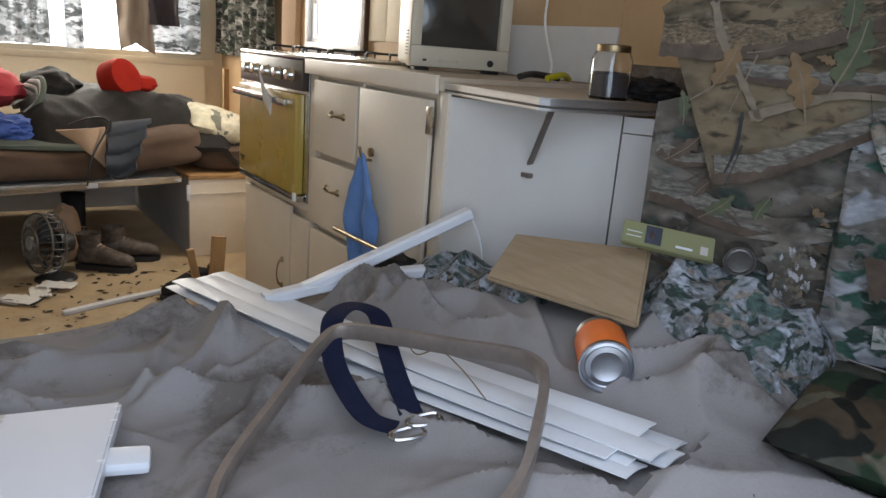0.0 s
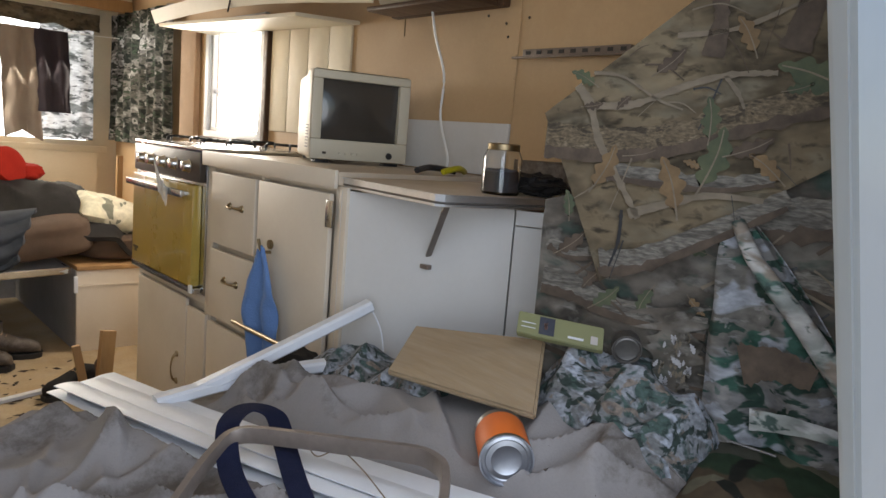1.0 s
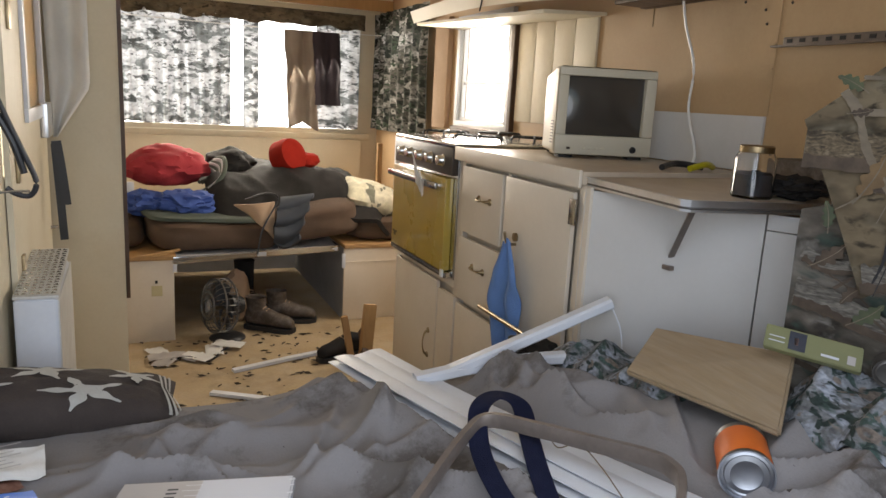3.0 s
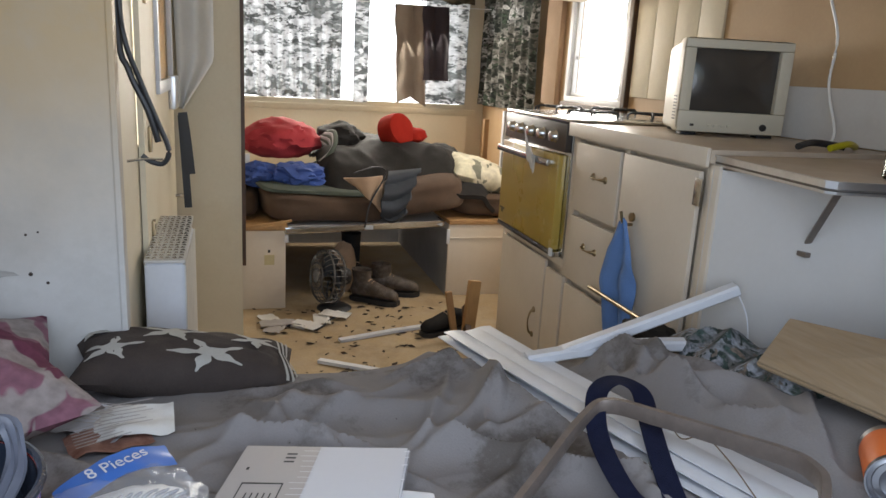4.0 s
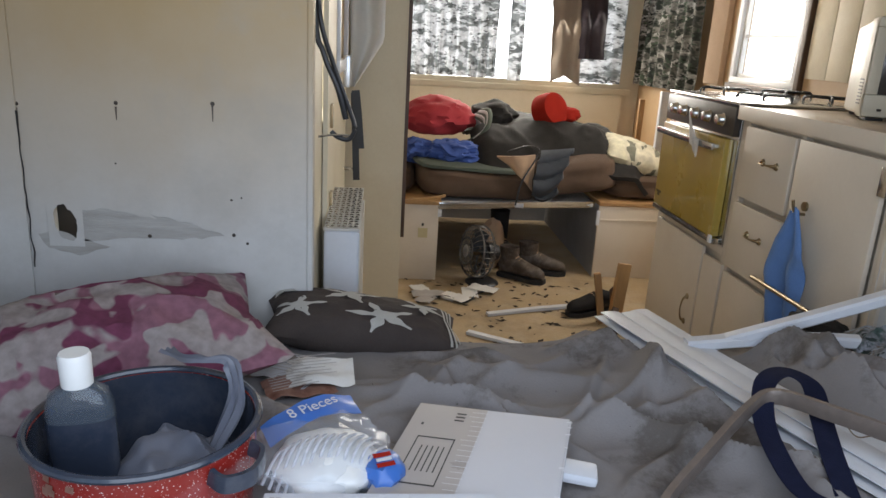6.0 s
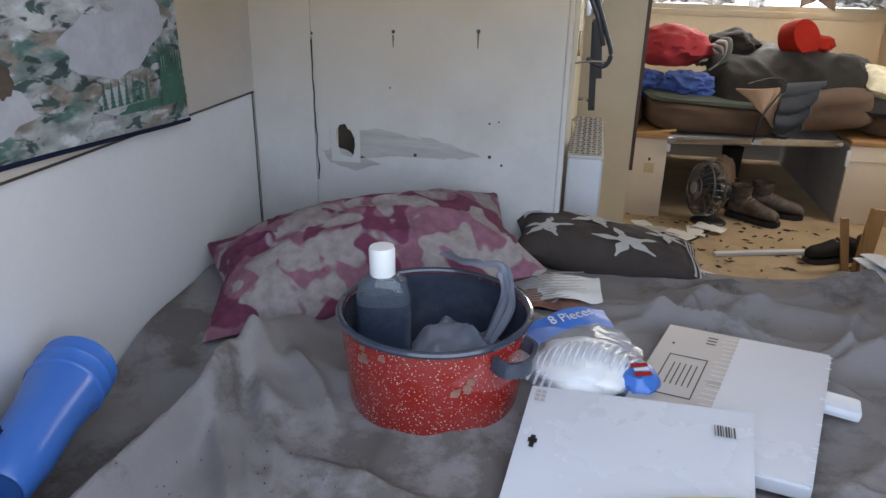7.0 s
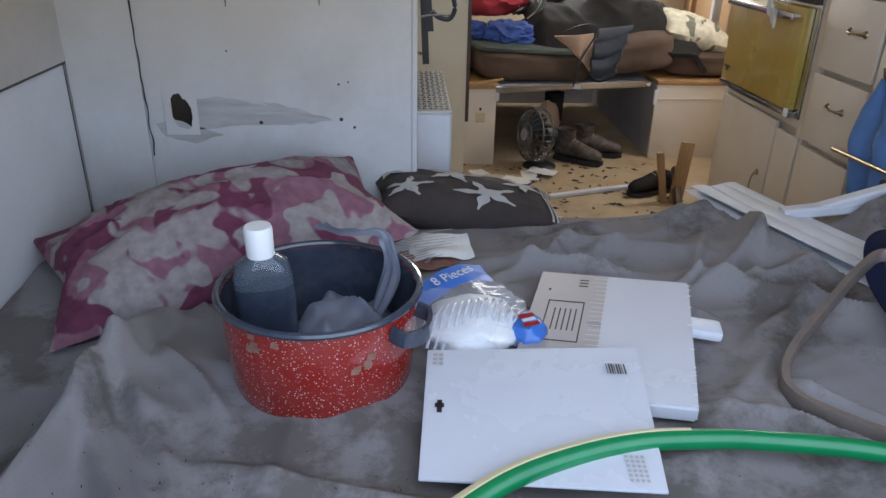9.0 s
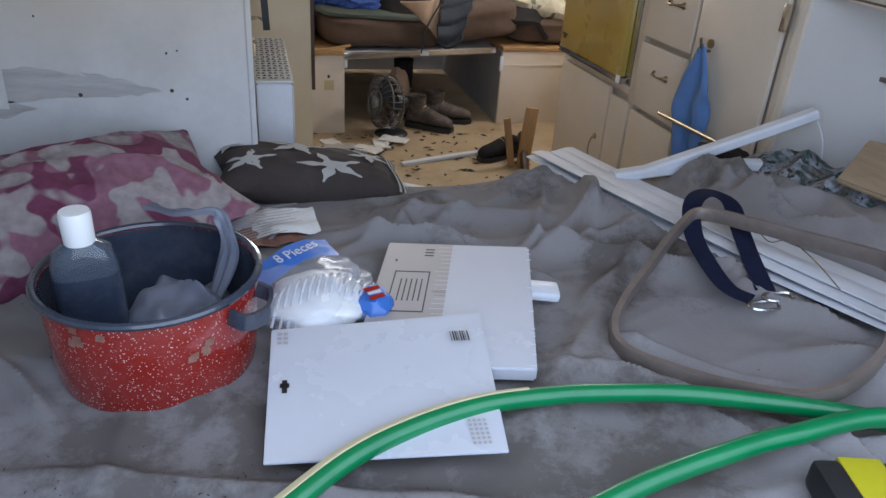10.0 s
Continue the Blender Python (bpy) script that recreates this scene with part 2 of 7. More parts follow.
yellow_plastic = M("olive_yellow_plastic", (0.50, 0.46, 0.01), (0.42, 0.38, 0.01), 0.4, 6.0, 0.08, 0.0)
white_plastic = M("white_plastic", (0.8, 0.8, 0.78), None, 0.35, 9.0, 0.05, 0.0)
paper = M("white_card", (0.60, 0.615, 0.655), (0.56, 0.575, 0.62), 0.25, 3.0, 0.03, 0.0, coat=0.3)
paper_grey = M("grey_printed_card", (0.42, 0.395, 0.38), (0.39, 0.365, 0.35), 0.3, 3.0, 0.05, 0.0, coat=0.3)
ink = M("black_ink", (0.05, 0.05, 0.05), None, 0.6, 9.0, 0.1, 0.0)
green_hose = M("green_rubber_hose", (0.008, 0.20, 0.06), (0.006, 0.16, 0.05), 0.32, 20.0, 0.1, 0.02, coat=0.2)
hose_cream = M("cream_hose_stripe", (0.55, 0.48, 0.28), None, 0.4, 20.0, 0.1, 0.0)
brown_cushion = M("brown_upholstery", (0.105, 0.066, 0.042), (0.08, 0.05, 0.032), 0.9, 12.0, 0.2, 0.35, fine=300)
sleeping_black = M("charcoal_nylon", (0.030, 0.028, 0.026), (0.020, 0.018, 0.018), 0.75, 9.0, 0.2, 0.1, spec=0.12)
slate_nylon = M("slate_grey_nylon", (0.055, 0.062, 0.075), (0.042, 0.048, 0.058), 0.7, 9.0, 0.15, 0.1, spec=0.2)
red_cloth = M("red_fleece", (0.42, 0.035, 0.045), (0.34, 0.025, 0.035), 0.85, 10.0, 0.15, 0.3)
red_felt = M("scarlet_felt", (0.33, 0.02, 0.01), (0.27, 0.016, 0.009), 0.92, 10.0, 0.1, 0.2, spec=0.15)
blue_cloth = M("blue_cotton", (0.05, 0.10, 0.36), (0.04, 0.08, 0.28), 0.85, 14.0, 0.2, 0.2)
denim_cloth = M("light_blue_towel", (0.13, 0.24, 0.50), (0.10, 0.19, 0.42), 0.95, 10.0, 0.15, 0.5, fine=220)
taupe_towel = M("taupe_towel", (0.30, 0.25, 0.20), (0.25, 0.2, 0.16), 0.95, 9.0, 0.15, 0.4, fine=220)
plum_towel = M("dark_plum_towel", (0.045, 0.035, 0.045), None, 0.95, 9.0, 0.2, 0.4, fine=220)
white_cloth = M("white_cotton", (0.72, 0.71, 0.68), None, 0.9, 9.0, 0.1, 0.25)
tan_lining = M("tan_lining", (0.45, 0.31, 0.2), None, 0.85, 9.0, 0.15, 0.2)
olive_cloth = M("olive_grey_cloth", (0.09, 0.11, 0.09), None, 0.85, 12.0, 0.2, 0.2)
leather = M("scuffed_brown_leather", (0.085, 0.06, 0.042), (0.05, 0.035, 0.025), 0.6, 14.0, 0.3, 0.3, dust=0.3)
tv_case = M("yellowed_tv_plastic", (0.60, 0.56, 0.45), (0.55, 0.50, 0.38), 0.45, 4.0, 0.05, 0.02, dust=0.1)
tv_glass = M("grey_tv_tube", (0.055, 0.05, 0.045), (0.05, 0.045, 0.04), 0.08, 3.0, 0.05, 0.0, coat=0.6)
diamond = M("diamond_plate", (0.66, 0.65, 0.62), (0.56, 0.55, 0.52), 0.5, 12.0, 0.15, 0.03, metal=0.1)
tin = M("tin_can_metal", (0.40, 0.41, 0.44), (0.30, 0.31, 0.34), 0.36, 9.0, 0.15, 0.02, metal=1.0)
orange_label = M("orange_paper_label", (0.72, 0.17, 0.02), (0.65, 0.14, 0.02), 0.5, 6.0, 0.1, 0.0)
brown_label = M("brown_printed_label", (0.16, 0.06, 0.035), (0.35, 0.2, 0.15), 0.5, 60.0, 0.3, 0.0)
olive_card = M("olive_green_carton", (0.20, 0.205, 0.095), (0.165, 0.17, 0.08), 0.5, 6.0, 0.1, 0.0)
cloth_cream = camo("cream_striped_ticking", [(0.0, (0.62, 0.58, 0.42)), (0.5, (0.68, 0.63, 0.48)), (0.62, (0.2, 0.2, 0.15))], 7, 1.0)
pink_camo = layered("dusty_pink_camouflage_cotton", (0.31, 0.265, 0.258), [(9, 0.49, (0.25, 0.118, 0.158)), (11, 0.53, (0.155, 0.043, 0.082)), (11, 0.555, (0.33, 0.29, 0.28))], dirt=0.3, warp=0.35)
star_cloth = M("dark_brown_fleece", (0.055, 0.042, 0.036), (0.04, 0.03, 0.026), 0.95, 12.0, 0.2, 0.4, fine=220)
star_print = M("pale_printed_fleece", (0.46, 0.45, 0.42), (0.38, 0.37, 0.34), 0.95, 12.0, 0.2, 0.4, fine=220)
woodland = layered("woodland_camouflage", (0.075, 0.075, 0.058), [(9, 0.5, (0.025, 0.045, 0.025)), (9, 0.54, (0.075, 0.055, 0.035)), (11, 0.57, (0.014, 0.015, 0.012)), (10, 0.6, (0.14, 0.13, 0.09))])
bark_print = layered("tree_bark_print_cloth", (0.165, 0.128, 0.08), [(3.0, 0.5, (0.115, 0.088, 0.055)), (5, 0.53, (0.20, 0.158, 0.10)), (9, 0.58, (0.058, 0.046, 0.03)), (14, 0.60, (0.175, 0.15, 0.105)), (34, 0.64, (0.045, 0.036, 0.024))], stretch=(1, 1, 1.8), dirt=0.4, detail=3.5, soft=0.08, warp=0.4)
rock_print = layered("grey_rock_print_cloth", (0.15, 0.13, 0.108), [(3.5, 0.5, (0.10, 0.088, 0.07)), (5, 0.52, (0.205, 0.185, 0.157)), (9, 0.58, (0.042, 0.037, 0.03)), (15, 0.60, (0.06, 0.085, 0.07)), (24, 0.62, (0.20, 0.185, 0.165))], stretch=(1, 1, 1.8), dirt=0.5, detail=4.0, soft=0.06, warp=0.3)
forest_print = layered("green_wildlife_print_cloth", (0.15, 0.14, 0.125), [(8, 0.50, (0.21, 0.205, 0.205)), (10, 0.54, (0.045, 0.105, 0.08)), (9, 0.575, (0.34, 0.355, 0.39)), (18, 0.58, (0.032, 0.06, 0.046)), (26, 0.60, (0.24, 0.23, 0.22))], stretch=(1, 1, 2.0), dirt=0.45, detail=3.0, soft=0.02)
curtain_print = layered("printed_camouflage_curtain", (0.62, 0.62, 0.61), [(4, 0.54, (0.78, 0.78, 0.77)), (6, 0.51, (0.22, 0.23, 0.22)), (9, 0.58, (0.10, 0.105, 0.10)), (12, 0.55, (0.70, 0.70, 0.69)), (22, 0.62, (0.14, 0.14, 0.13))], stretch=(1, 1, 2.4), trans=0.52, dirt=0.4, detail=3.5, soft=0.03)
twig_print = M("printed_grey_twig", (0.215, 0.175, 0.125), (0.13, 0.105, 0.075), 0.85, 30.0, 0.4, 0.1, stretch=(1, 0.4, 1))
leaf_print = M("printed_oak_leaf", (0.20, 0.13, 0.062), (0.12, 0.078, 0.04), 0.85, 25.0, 0.3, 0.1)
leaf_green = M("printed_green_leaf", (0.09, 0.10, 0.05), (0.05, 0.065, 0.04), 0.85, 25.0, 0.3, 0.1)
bed_print = layered("blue_green_wildlife_print_cloth", (0.16, 0.165, 0.17), [(16, 0.49, (0.25, 0.265, 0.29)), (20, 0.555, (0.065, 0.10, 0.09)), (13, 0.57, (0.37, 0.40, 0.46)), (34, 0.57, (0.035, 0.05, 0.045)), (26, 0.60, (0.20, 0.165, 0.14))], stretch=(1.6, 1, 1.6), dirt=0.5, detail=3.5, soft=0.03, warp=0.8)
clear_glass = glass("clear_glass")


def film_mat(name, col, alpha, rough=0.12):
    m = bpy.data.materials.new(name)
    m.use_nodes = True
    b = m.node_tree.nodes["Principled BSDF"]
    b.inputs["Base Color"].default_value, b.inputs["Alpha"].default_value = (*col, 1), alpha
    b.inputs["Roughness"].default_value, b.inputs["Coat Weight"].default_value = rough, 0.5
    return m


clear_plastic = film_mat("clear_plastic_film", (0.75, 0.8, 0.88), 0.20)
bottle_plastic = film_mat("clear_bottle_plastic", (0.10, 0.12, 0.15), 0.45)
amber_glass = glass("amber_pebbled_glass", (0.9, 0.6, 0.22), 0.35)
daylight = glow("bright_hazy_daylight", (1.0, 0.99, 0.97), 5.0)
bag_grey = M("grey_carrier_bag_film", (0.16, 0.17, 0.21), (0.12, 0.13, 0.165), 0.35, 9.0, 0.15, 0.1)
litter_mat = M("black_dirt_flakes", (0.045, 0.03, 0.018), None, 0.9, 20.0, 0.3, 0.3)
# ground out of view, made pale so it reflects sunlight onto the front window
soil = M("pale_bounce_ground", (0.44, 0.40, 0.33), (0.34, 0.31, 0.25), 0.95, 0.6, 0.3, 0.3)

scuff_mat = M("scraped_grey_paint", (0.46, 0.445, 0.42), (0.33, 0.315, 0.29), 0.8, 14.0, 0.12, 0.3, stretch=(0.5, 1, 4), stains=0.35, stain_col=(0.3, 0.28, 0.25))
bark_log = camo("printed_rough_bark", [(0.0, (0.025, 0.018, 0.012)), (0.40, (0.06, 0.045, 0.028)), (0.5, (0.17, 0.13, 0.08)), (0.58, (0.10, 0.075, 0.045)), (0.7, (0.24, 0.19, 0.125))], 60, 0.8, stretch=(1, 0.35, 1), fine=0.5, octaves=4.0, blend="LINEAR")
grey_log = camo("printed_grey_log", [(0.0, (0.035, 0.03, 0.025)), (0.42, (0.10, 0.09, 0.075)), (0.52, (0.19, 0.175, 0.15)), (0.62, (0.12, 0.105, 0.085)), (0.72, (0.22, 0.205, 0.18))], 40, 0.6, stretch=(1, 0.25, 1.5), fine=0.5, octaves=4.0, blend="LINEAR")
tapestry_print = layered("pale_landscape_print_cloth", (0.33, 0.35, 0.33), [(4, 0.50, (0.46, 0.455, 0.44)), (7, 0.54, (0.10, 0.17, 0.145)), (9, 0.57, (0.27, 0.23, 0.19)), (14, 0.575, (0.50, 0.50, 0.50)), (26, 0.60, (0.06, 0.09, 0.08))], stretch=(1, 1, 2.2), dirt=0.5, detail=4.0, soft=0.03)
fir_print = M("printed_dark_green_fir", (0.03, 0.085, 0.055), (0.06, 0.14, 0.10), 0.85, 60.0, 0.4, 0.1)
snow_print = M("printed_pale_grey", (0.42, 0.42, 0.44), (0.34, 0.33, 0.34), 0.85, 18.0, 0.2, 0.1)
brown_print = M("printed_brown_shape", (0.10, 0.072, 0.05), (0.05, 0.036, 0.026), 0.85, 30.0, 0.3, 0.1)
grey_board = M("grey_painted_board", (0.42, 0.42, 0.43), None, 0.6, 5.0, 0.15, 0.05, stains=0.3)

# curtain print in darker colours, standing in for the missing window light behind it
curtain_unlit = layered("unlit_printed_camouflage_curtain", (0.10, 0.095, 0.08), [(6, 0.5, (0.22, 0.21, 0.19)), (8, 0.52, (0.04, 0.045, 0.035)), (12, 0.56, (0.015, 0.018, 0.014)), (10, 0.60, (0.42, 0.41, 0.38)), (16, 0.6, (0.05, 0.07, 0.045))], stretch=(1, 1, 2.4), trans=0.3, dirt=0.5, detail=3.5, soft=0.02)
dust_mat = M("dusty_dark_metal", (0.16, 0.15, 0.14), (0.10, 0.095, 0.09), 0.45, 20.0, 0.3, 0.05, metal=0.6)

# ---------- building helpers ----------


def finish(name, bm, mat, smooth=True):
    me = bpy.data.meshes.new(name)
    bm.normal_update()
    bm.to_mesh(me)
    bm.free()
    if smooth:
        me.polygons.foreach_set("use_smooth", [True] * len(me.polygons))
        me.set_sharp_from_angle(angle=radians(38))
    me.materials.append(mat)
    return new(name, me)


def base(name, place, label, category, group="", kind=""):
    ob = new(name)
    ob.empty_display_size = 0.05
    ob.location = place
    return tagged(ob, label, category, group, kind)


def thing(name, bm, mat, label, category, group="", kind="", smooth=True):
    return tagged(finish(name, bm, mat, smooth), label, category, group, kind)


def part(name, bm, mat, parent, label="", smooth=True):
    ob = finish(name, bm, mat, smooth)
    ob.parent = parent
    if parent.type == "EMPTY":
        ob.matrix_parent_inverse = Matrix.Translation(-parent.location)
    return tagged(ob, label)


def structure(name, bm, mat, label, category, smooth=False):
    return tagged(finish(name, bm, mat, smooth), label, category, kind="structure")


def box(x0, x1, y0, y1, z0, z1, bevel=0.0, bm=None, m=None):
    bm = bm or bmesh.new()
    vs = [bm.verts.new((x, y, z)) for z in (z0, z1) for y in (y0, y1) for x in (x0, x1)]
    fs = [bm.faces.new([vs[i] for i in f]) for f in ((0, 2, 3, 1), (4, 5, 7, 6), (0, 1, 5, 4), (2, 6, 7, 3), (0, 4, 6, 2), (1, 3, 7, 5))]
    if bevel:
        es = list({e for f in fs for e in f.edges})
        got = bmesh.ops.bevel(bm, geom=es, offset=bevel, segments=2, profile=0.6, affect="EDGES")
        if m is not None:
            vs = list({v for f in got["faces"] for v in f.verts} | {v for v in vs if v.is_valid})
    if m is not None:
        bmesh.ops.transform(bm, matrix=m, verts=[v for v in vs if v.is_valid])
    return bm


def prism(pts, z0, z1, bevel=0.0, bm=None):
    """A slab of any outline, level."""
    bm = bm or bmesh.new()
    lo = [bm.verts.new((x, y, z0)) for x, y in pts]
    hi = [bm.verts.new((x, y, z1)) for x, y in pts]
    n = len(pts)
    fs = [bm.faces.new(lo[::-1]), bm.faces.new(hi)] + [bm.faces.new((lo[i], lo[(i + 1) % n], hi[(i + 1) % n], hi[i])) for i in range(n)]
    bmesh.ops.recalc_face_normals(bm, faces=fs)
    if bevel:
        bmesh.ops.bevel(bm, geom=list({e for f in fs for e in f.edges}), offset=bevel, segments=2, affect="EDGES")
    return bm


def slab(corners, thick, bevel=0.0, cuts=1):
    """A board between four corners in space, thick along its normal."""
    p = [Vector(c) for c in corners]
    n = (p[1] - p[0]).cross(p[3] - p[0]).normalized() * thick
    bm = bmesh.new()
    a = [bm.verts.new(q) for q in p]
    b = [bm.verts.new(q + n) for q in p]
    fs = [bm.faces.new(a[::-1]), bm.faces.new(b)] + [bm.faces.new((a[i], a[(i + 1) % 4], b[(i + 1) % 4], b[i])) for i in range(4)]
    bmesh.ops.recalc_face_normals(bm, faces=fs)
    if bevel:
        bmesh.ops.bevel(bm, geom=list(bm.edges), offset=bevel, segments=2, affect="EDGES")
    return bm


def smooth_path(pts, n=8, closed=False):
    """A Catmull-Rom curve through the points."""
    p = [Vector(q) for q in pts]
    k = len(p)
    out = []
    for i in range(k if closed else k - 1):
        a, b, c, d = (p[(i + j) % k] if closed else p[min(max(i + j, 0), k - 1)] for j in (-1, 0, 1, 2))
        for s in range(n):
            t = s / n
            out.append(0.5 * (2 * b + (c - a) * t + (2 * a - 5 * b + 4 * c - d) * t * t + (3 * b - a - 3 * c + d) * t ** 3))
    if not closed:
        out.append(p[-1])
    return out


def sweep(path, profile, closed=False, bm=None, up=(0, 0, 1), taper=None, shut=True):
    """Carries a closed profile of (side, up) along a path."""
    bm = bm or bmesh.new()
    n, rings = len(path), []
    for i, p in enumerate(path):
        a = path[(i - 1) % n] if closed or i else path[0]
        b = path[(i + 1) % n] if closed or i < n - 1 else path[-1]
        d = (b - a).normalized()
        s = d.cross(Vector(up))
        s = s.normalized() if s.length > 1e-4 else Vector((1, 0, 0))
        u = s.cross(d)
        k = taper(i / max(1, n - 1)) if taper else 1.0
        rings.append([bm.verts.new(p + (s * x + u * y) * k) for x, y in profile])
    m = len(profile)
    for i in range(n if closed else n - 1):
        r, q = rings[i], rings[(i + 1) % n]
        for j in range(m if shut else m - 1):
            bm.faces.new((r[j], r[(j + 1) % m], q[(j + 1) % m], q[j]))
    if not closed and shut:
        bm.faces.new(rings[0][::-1])
        bm.faces.new(rings[-1])
    return bm


def ring(r, n=10, rx=None):
    return [((rx or r) * math.cos(2 * math.pi * i / n), r * math.sin(2 * math.pi * i / n)) for i in range(n)]


def tube(pts, r, n=8, closed=False, steps=6, bm=None, taper=None):
    return sweep(smooth_path(pts, steps, closed), ring(r, n), closed, bm, taper=taper)


def lathe(profile, centre=(0, 0, 0), n=40, m=None, bm=None):
    """Turns (radius, height) pairs about an upright axis."""
    bm = bm or bmesh.new()
    c = Vector(centre)
    rings, made = [], []
    for r, z in profile:
        if r < 1e-5:
            rings.append([bm.verts.new(c + Vector((0, 0, z)))])
        else:
            rings.append([bm.verts.new(c + Vector((r * math.cos(2 * math.pi * i / n), r * math.sin(2 * math.pi * i / n), z))) for i in range(n)])
        made += rings[-1]
    for a, b in zip(rings, rings[1:]):
        for i in range(n):
            j = (i + 1) % n
            if len(a) == 1 and len(b) > 1:
                bm.faces.new((a[0], b[j], b[i]))
            elif len(b) == 1 and len(a) > 1:
                bm.faces.new((a[i], a[j], b[0]))
            elif len(a) > 1:
                bm.faces.new((a[i], a[j], b[j], b[i]))
    if m is not None:
        bmesh.ops.transform(bm, matrix=m, verts=made)
    return bm


def sheet(fn, nu, nv, thick=0.0, bm=None, closed_u=False):
    """A surface fn(u, v), given a thickness along its normals."""
    bm = bm or bmesh.new()
    g = [[bm.verts.new(fn(i / (nu - 1 if not closed_u else nu), j / (nv - 1))) for j in range(nv)] for i in range(nu)]
    for i in range(nu if closed_u else nu - 1):
        for j in range(nv - 1):
            k = (i + 1) % nu
            bm.faces.new((g[i][j], g[k][j], g[k][j + 1], g[i][j + 1]))
    if thick:
        bmesh.ops.recalc_face_normals(bm, faces=bm.faces[:])
        bmesh.ops.solidify(bm, geom=bm.faces[:], thickness=thick)
    return bm


def nz(x, y, z=0.0, s=1.0):
    return noise.noise(Vector((x * s, y * s, z * s)))


def sstep(a, b, x):
    t = min(1.0, max(0.0, (x - a) / (b - a)))
    return t * t * (3 - 2 * t)


def ridge(x, y, z=0.0):
    return 1 - abs(noise.noise(Vector((x, y, z))))


def cushion(centre, size, m=None, p=2.6, wrinkle=0.006, n=26, seed=0.0, ears=0.12, flat=0.45):
    """A stuffed pillow: thick middle, thin seams, drawn-out corners."""
    bm = bmesh.new()
    w, d, h = size

    def side(sign):
        def fn(u, v):
            a, b = 2 * u - 1, 2 * v - 1
            t = ((1 - abs(a) ** p) * (1 - abs(b) ** p)) ** flat if abs(a) < 1 and abs(b) < 1 else 0.0
            k = 1 - ears * (1 - abs(a * b)) * max(abs(a), abs(b)) ** 4
            wr = wrinkle * (ridge(a * 3 + seed, b * 3, sign) ** 3 * 1.6 - 1) * min(1, t * 2)
            return Vector((a * w / 2 * k, b * d / 2 * k, sign * (t * h / 2 + wr)))
        return fn
    sheet(side(1), n, n, bm=bm)
    sheet(side(-1), n, n, bm=bm)
    bmesh.ops.remove_doubles(bm, verts=bm.verts[:], dist=0.0008)
    bmesh.ops.recalc_face_normals(bm, faces=bm.faces[:])
    bmesh.ops.transform(bm, matrix=Matrix.Translation(centre) @ (m or Matrix()), verts=bm.verts[:])
    return bm


def lump(centre, size, seed=0.0, amp=0.25, freq=2.2, sub=4, floor_at=None, folds=0.0):
    """A crumpled heap of cloth."""
    bm = bmesh.new()
    bmesh.ops.create_icosphere(bm, subdivisions=sub, radius=1)
    c = Vector(centre)
    for v in bm.verts:
        q = v.co * freq + Vector((seed, seed * 1.7, 0))
        k = 1 + amp * noise.noise(q) + amp * 0.5 * noise.noise(q * 2.3) + folds * (ridge(q.x * 1.5, q.y * 1.5, q.z * 1.5) ** 4 - 0.5)
        v.co = Vector((v.co.x * size[0] * k, v.co.y * size[1] * k, v.co.z * size[2] * k)) + c
        if floor_at is not None and v.co.z < floor_at:
            v.co.z = floor_at
    return bm


def bars(rects, z, m, bm=None):
    """Thin raised marks in a plane: (x0, x1, y0, y1) in the frame m."""
    bm = bm or bmesh.new()
    for x0, x1, y0, y1 in rects:
        vs = [bm.verts.new(m @ Vector(q)) for q in ((x0, y0, z), (x1, y0, z), (x1, y1, z), (x0, y1, z))]
        bm.faces.new(vs)
    return bm


def lettering(name, words, size, m, mat, parent, depth=0.0003):
    cu = bpy.data.curves.new(name, "FONT")
    cu.body, cu.size, cu.extrude, cu.align_x, cu.align_y = words, size, depth, "CENTER", "CENTER"
    tmp = bpy.data.objects.new(name, cu)
    scene.collection.objects.link(tmp)
    me = bpy.data.meshes.new_from_object(tmp.evaluated_get(bpy.context.evaluated_depsgraph_get()))
    bpy.data.objects.remove(tmp)
    bpy.data.curves.remove(cu)
    me.transform(m)
    me.materials.clear()
    me.materials.append(mat)
    ob = new(name, me)
    ob.parent = parent
    if parent.type == "EMPTY":
        ob.matrix_parent_inverse = Matrix.Translation(-parent.location)
    return ob


# ---------- plan ----------
XL, XR, YF, YB, ZC = -1.90, 0.52, 3.05, -1.25, 1.95   # left and right walls, rear wall, front wall, ceiling
XE = -1.21                                             # the wall with the entry door
PY = -0.04                                             # the wardrobe panel at the foot of the bed


def wall_with_hole(plane, at, thick, a0, a1, z0, z1, holes):
    """An upright wall in x or y = at with rectangular holes (a0, a1, z0, z1)."""
    bm = bmesh.new()
    As = sorted({a0, a1, *[v for h in holes for v in h[:2]]})
    Zs = sorted({z0, z1, *[v for h in holes for v in h[2:]]})
    for p, q in zip(As, As[1:]):
        for r, s in zip(Zs, Zs[1:]):
            if any(h[0] <= p and q <= h[1] and h[2] <= r and s <= h[3] for h in holes):
                continue
            if plane == "x":
                box(at, at + thick, p, q, r, s, bm=bm)
            else:
                box(p, q, at, at + thick, r, s, bm=bm)
    bmesh.ops.remove_doubles(bm, verts=bm.verts[:], dist=1e-5)
    inner = [f for f in bm.faces if all(len(e.link_faces) > 2 for e in f.edges)]
    if inner:
        bmesh.ops.delete(bm, geom=inner, context="FACES_ONLY")
    return bm


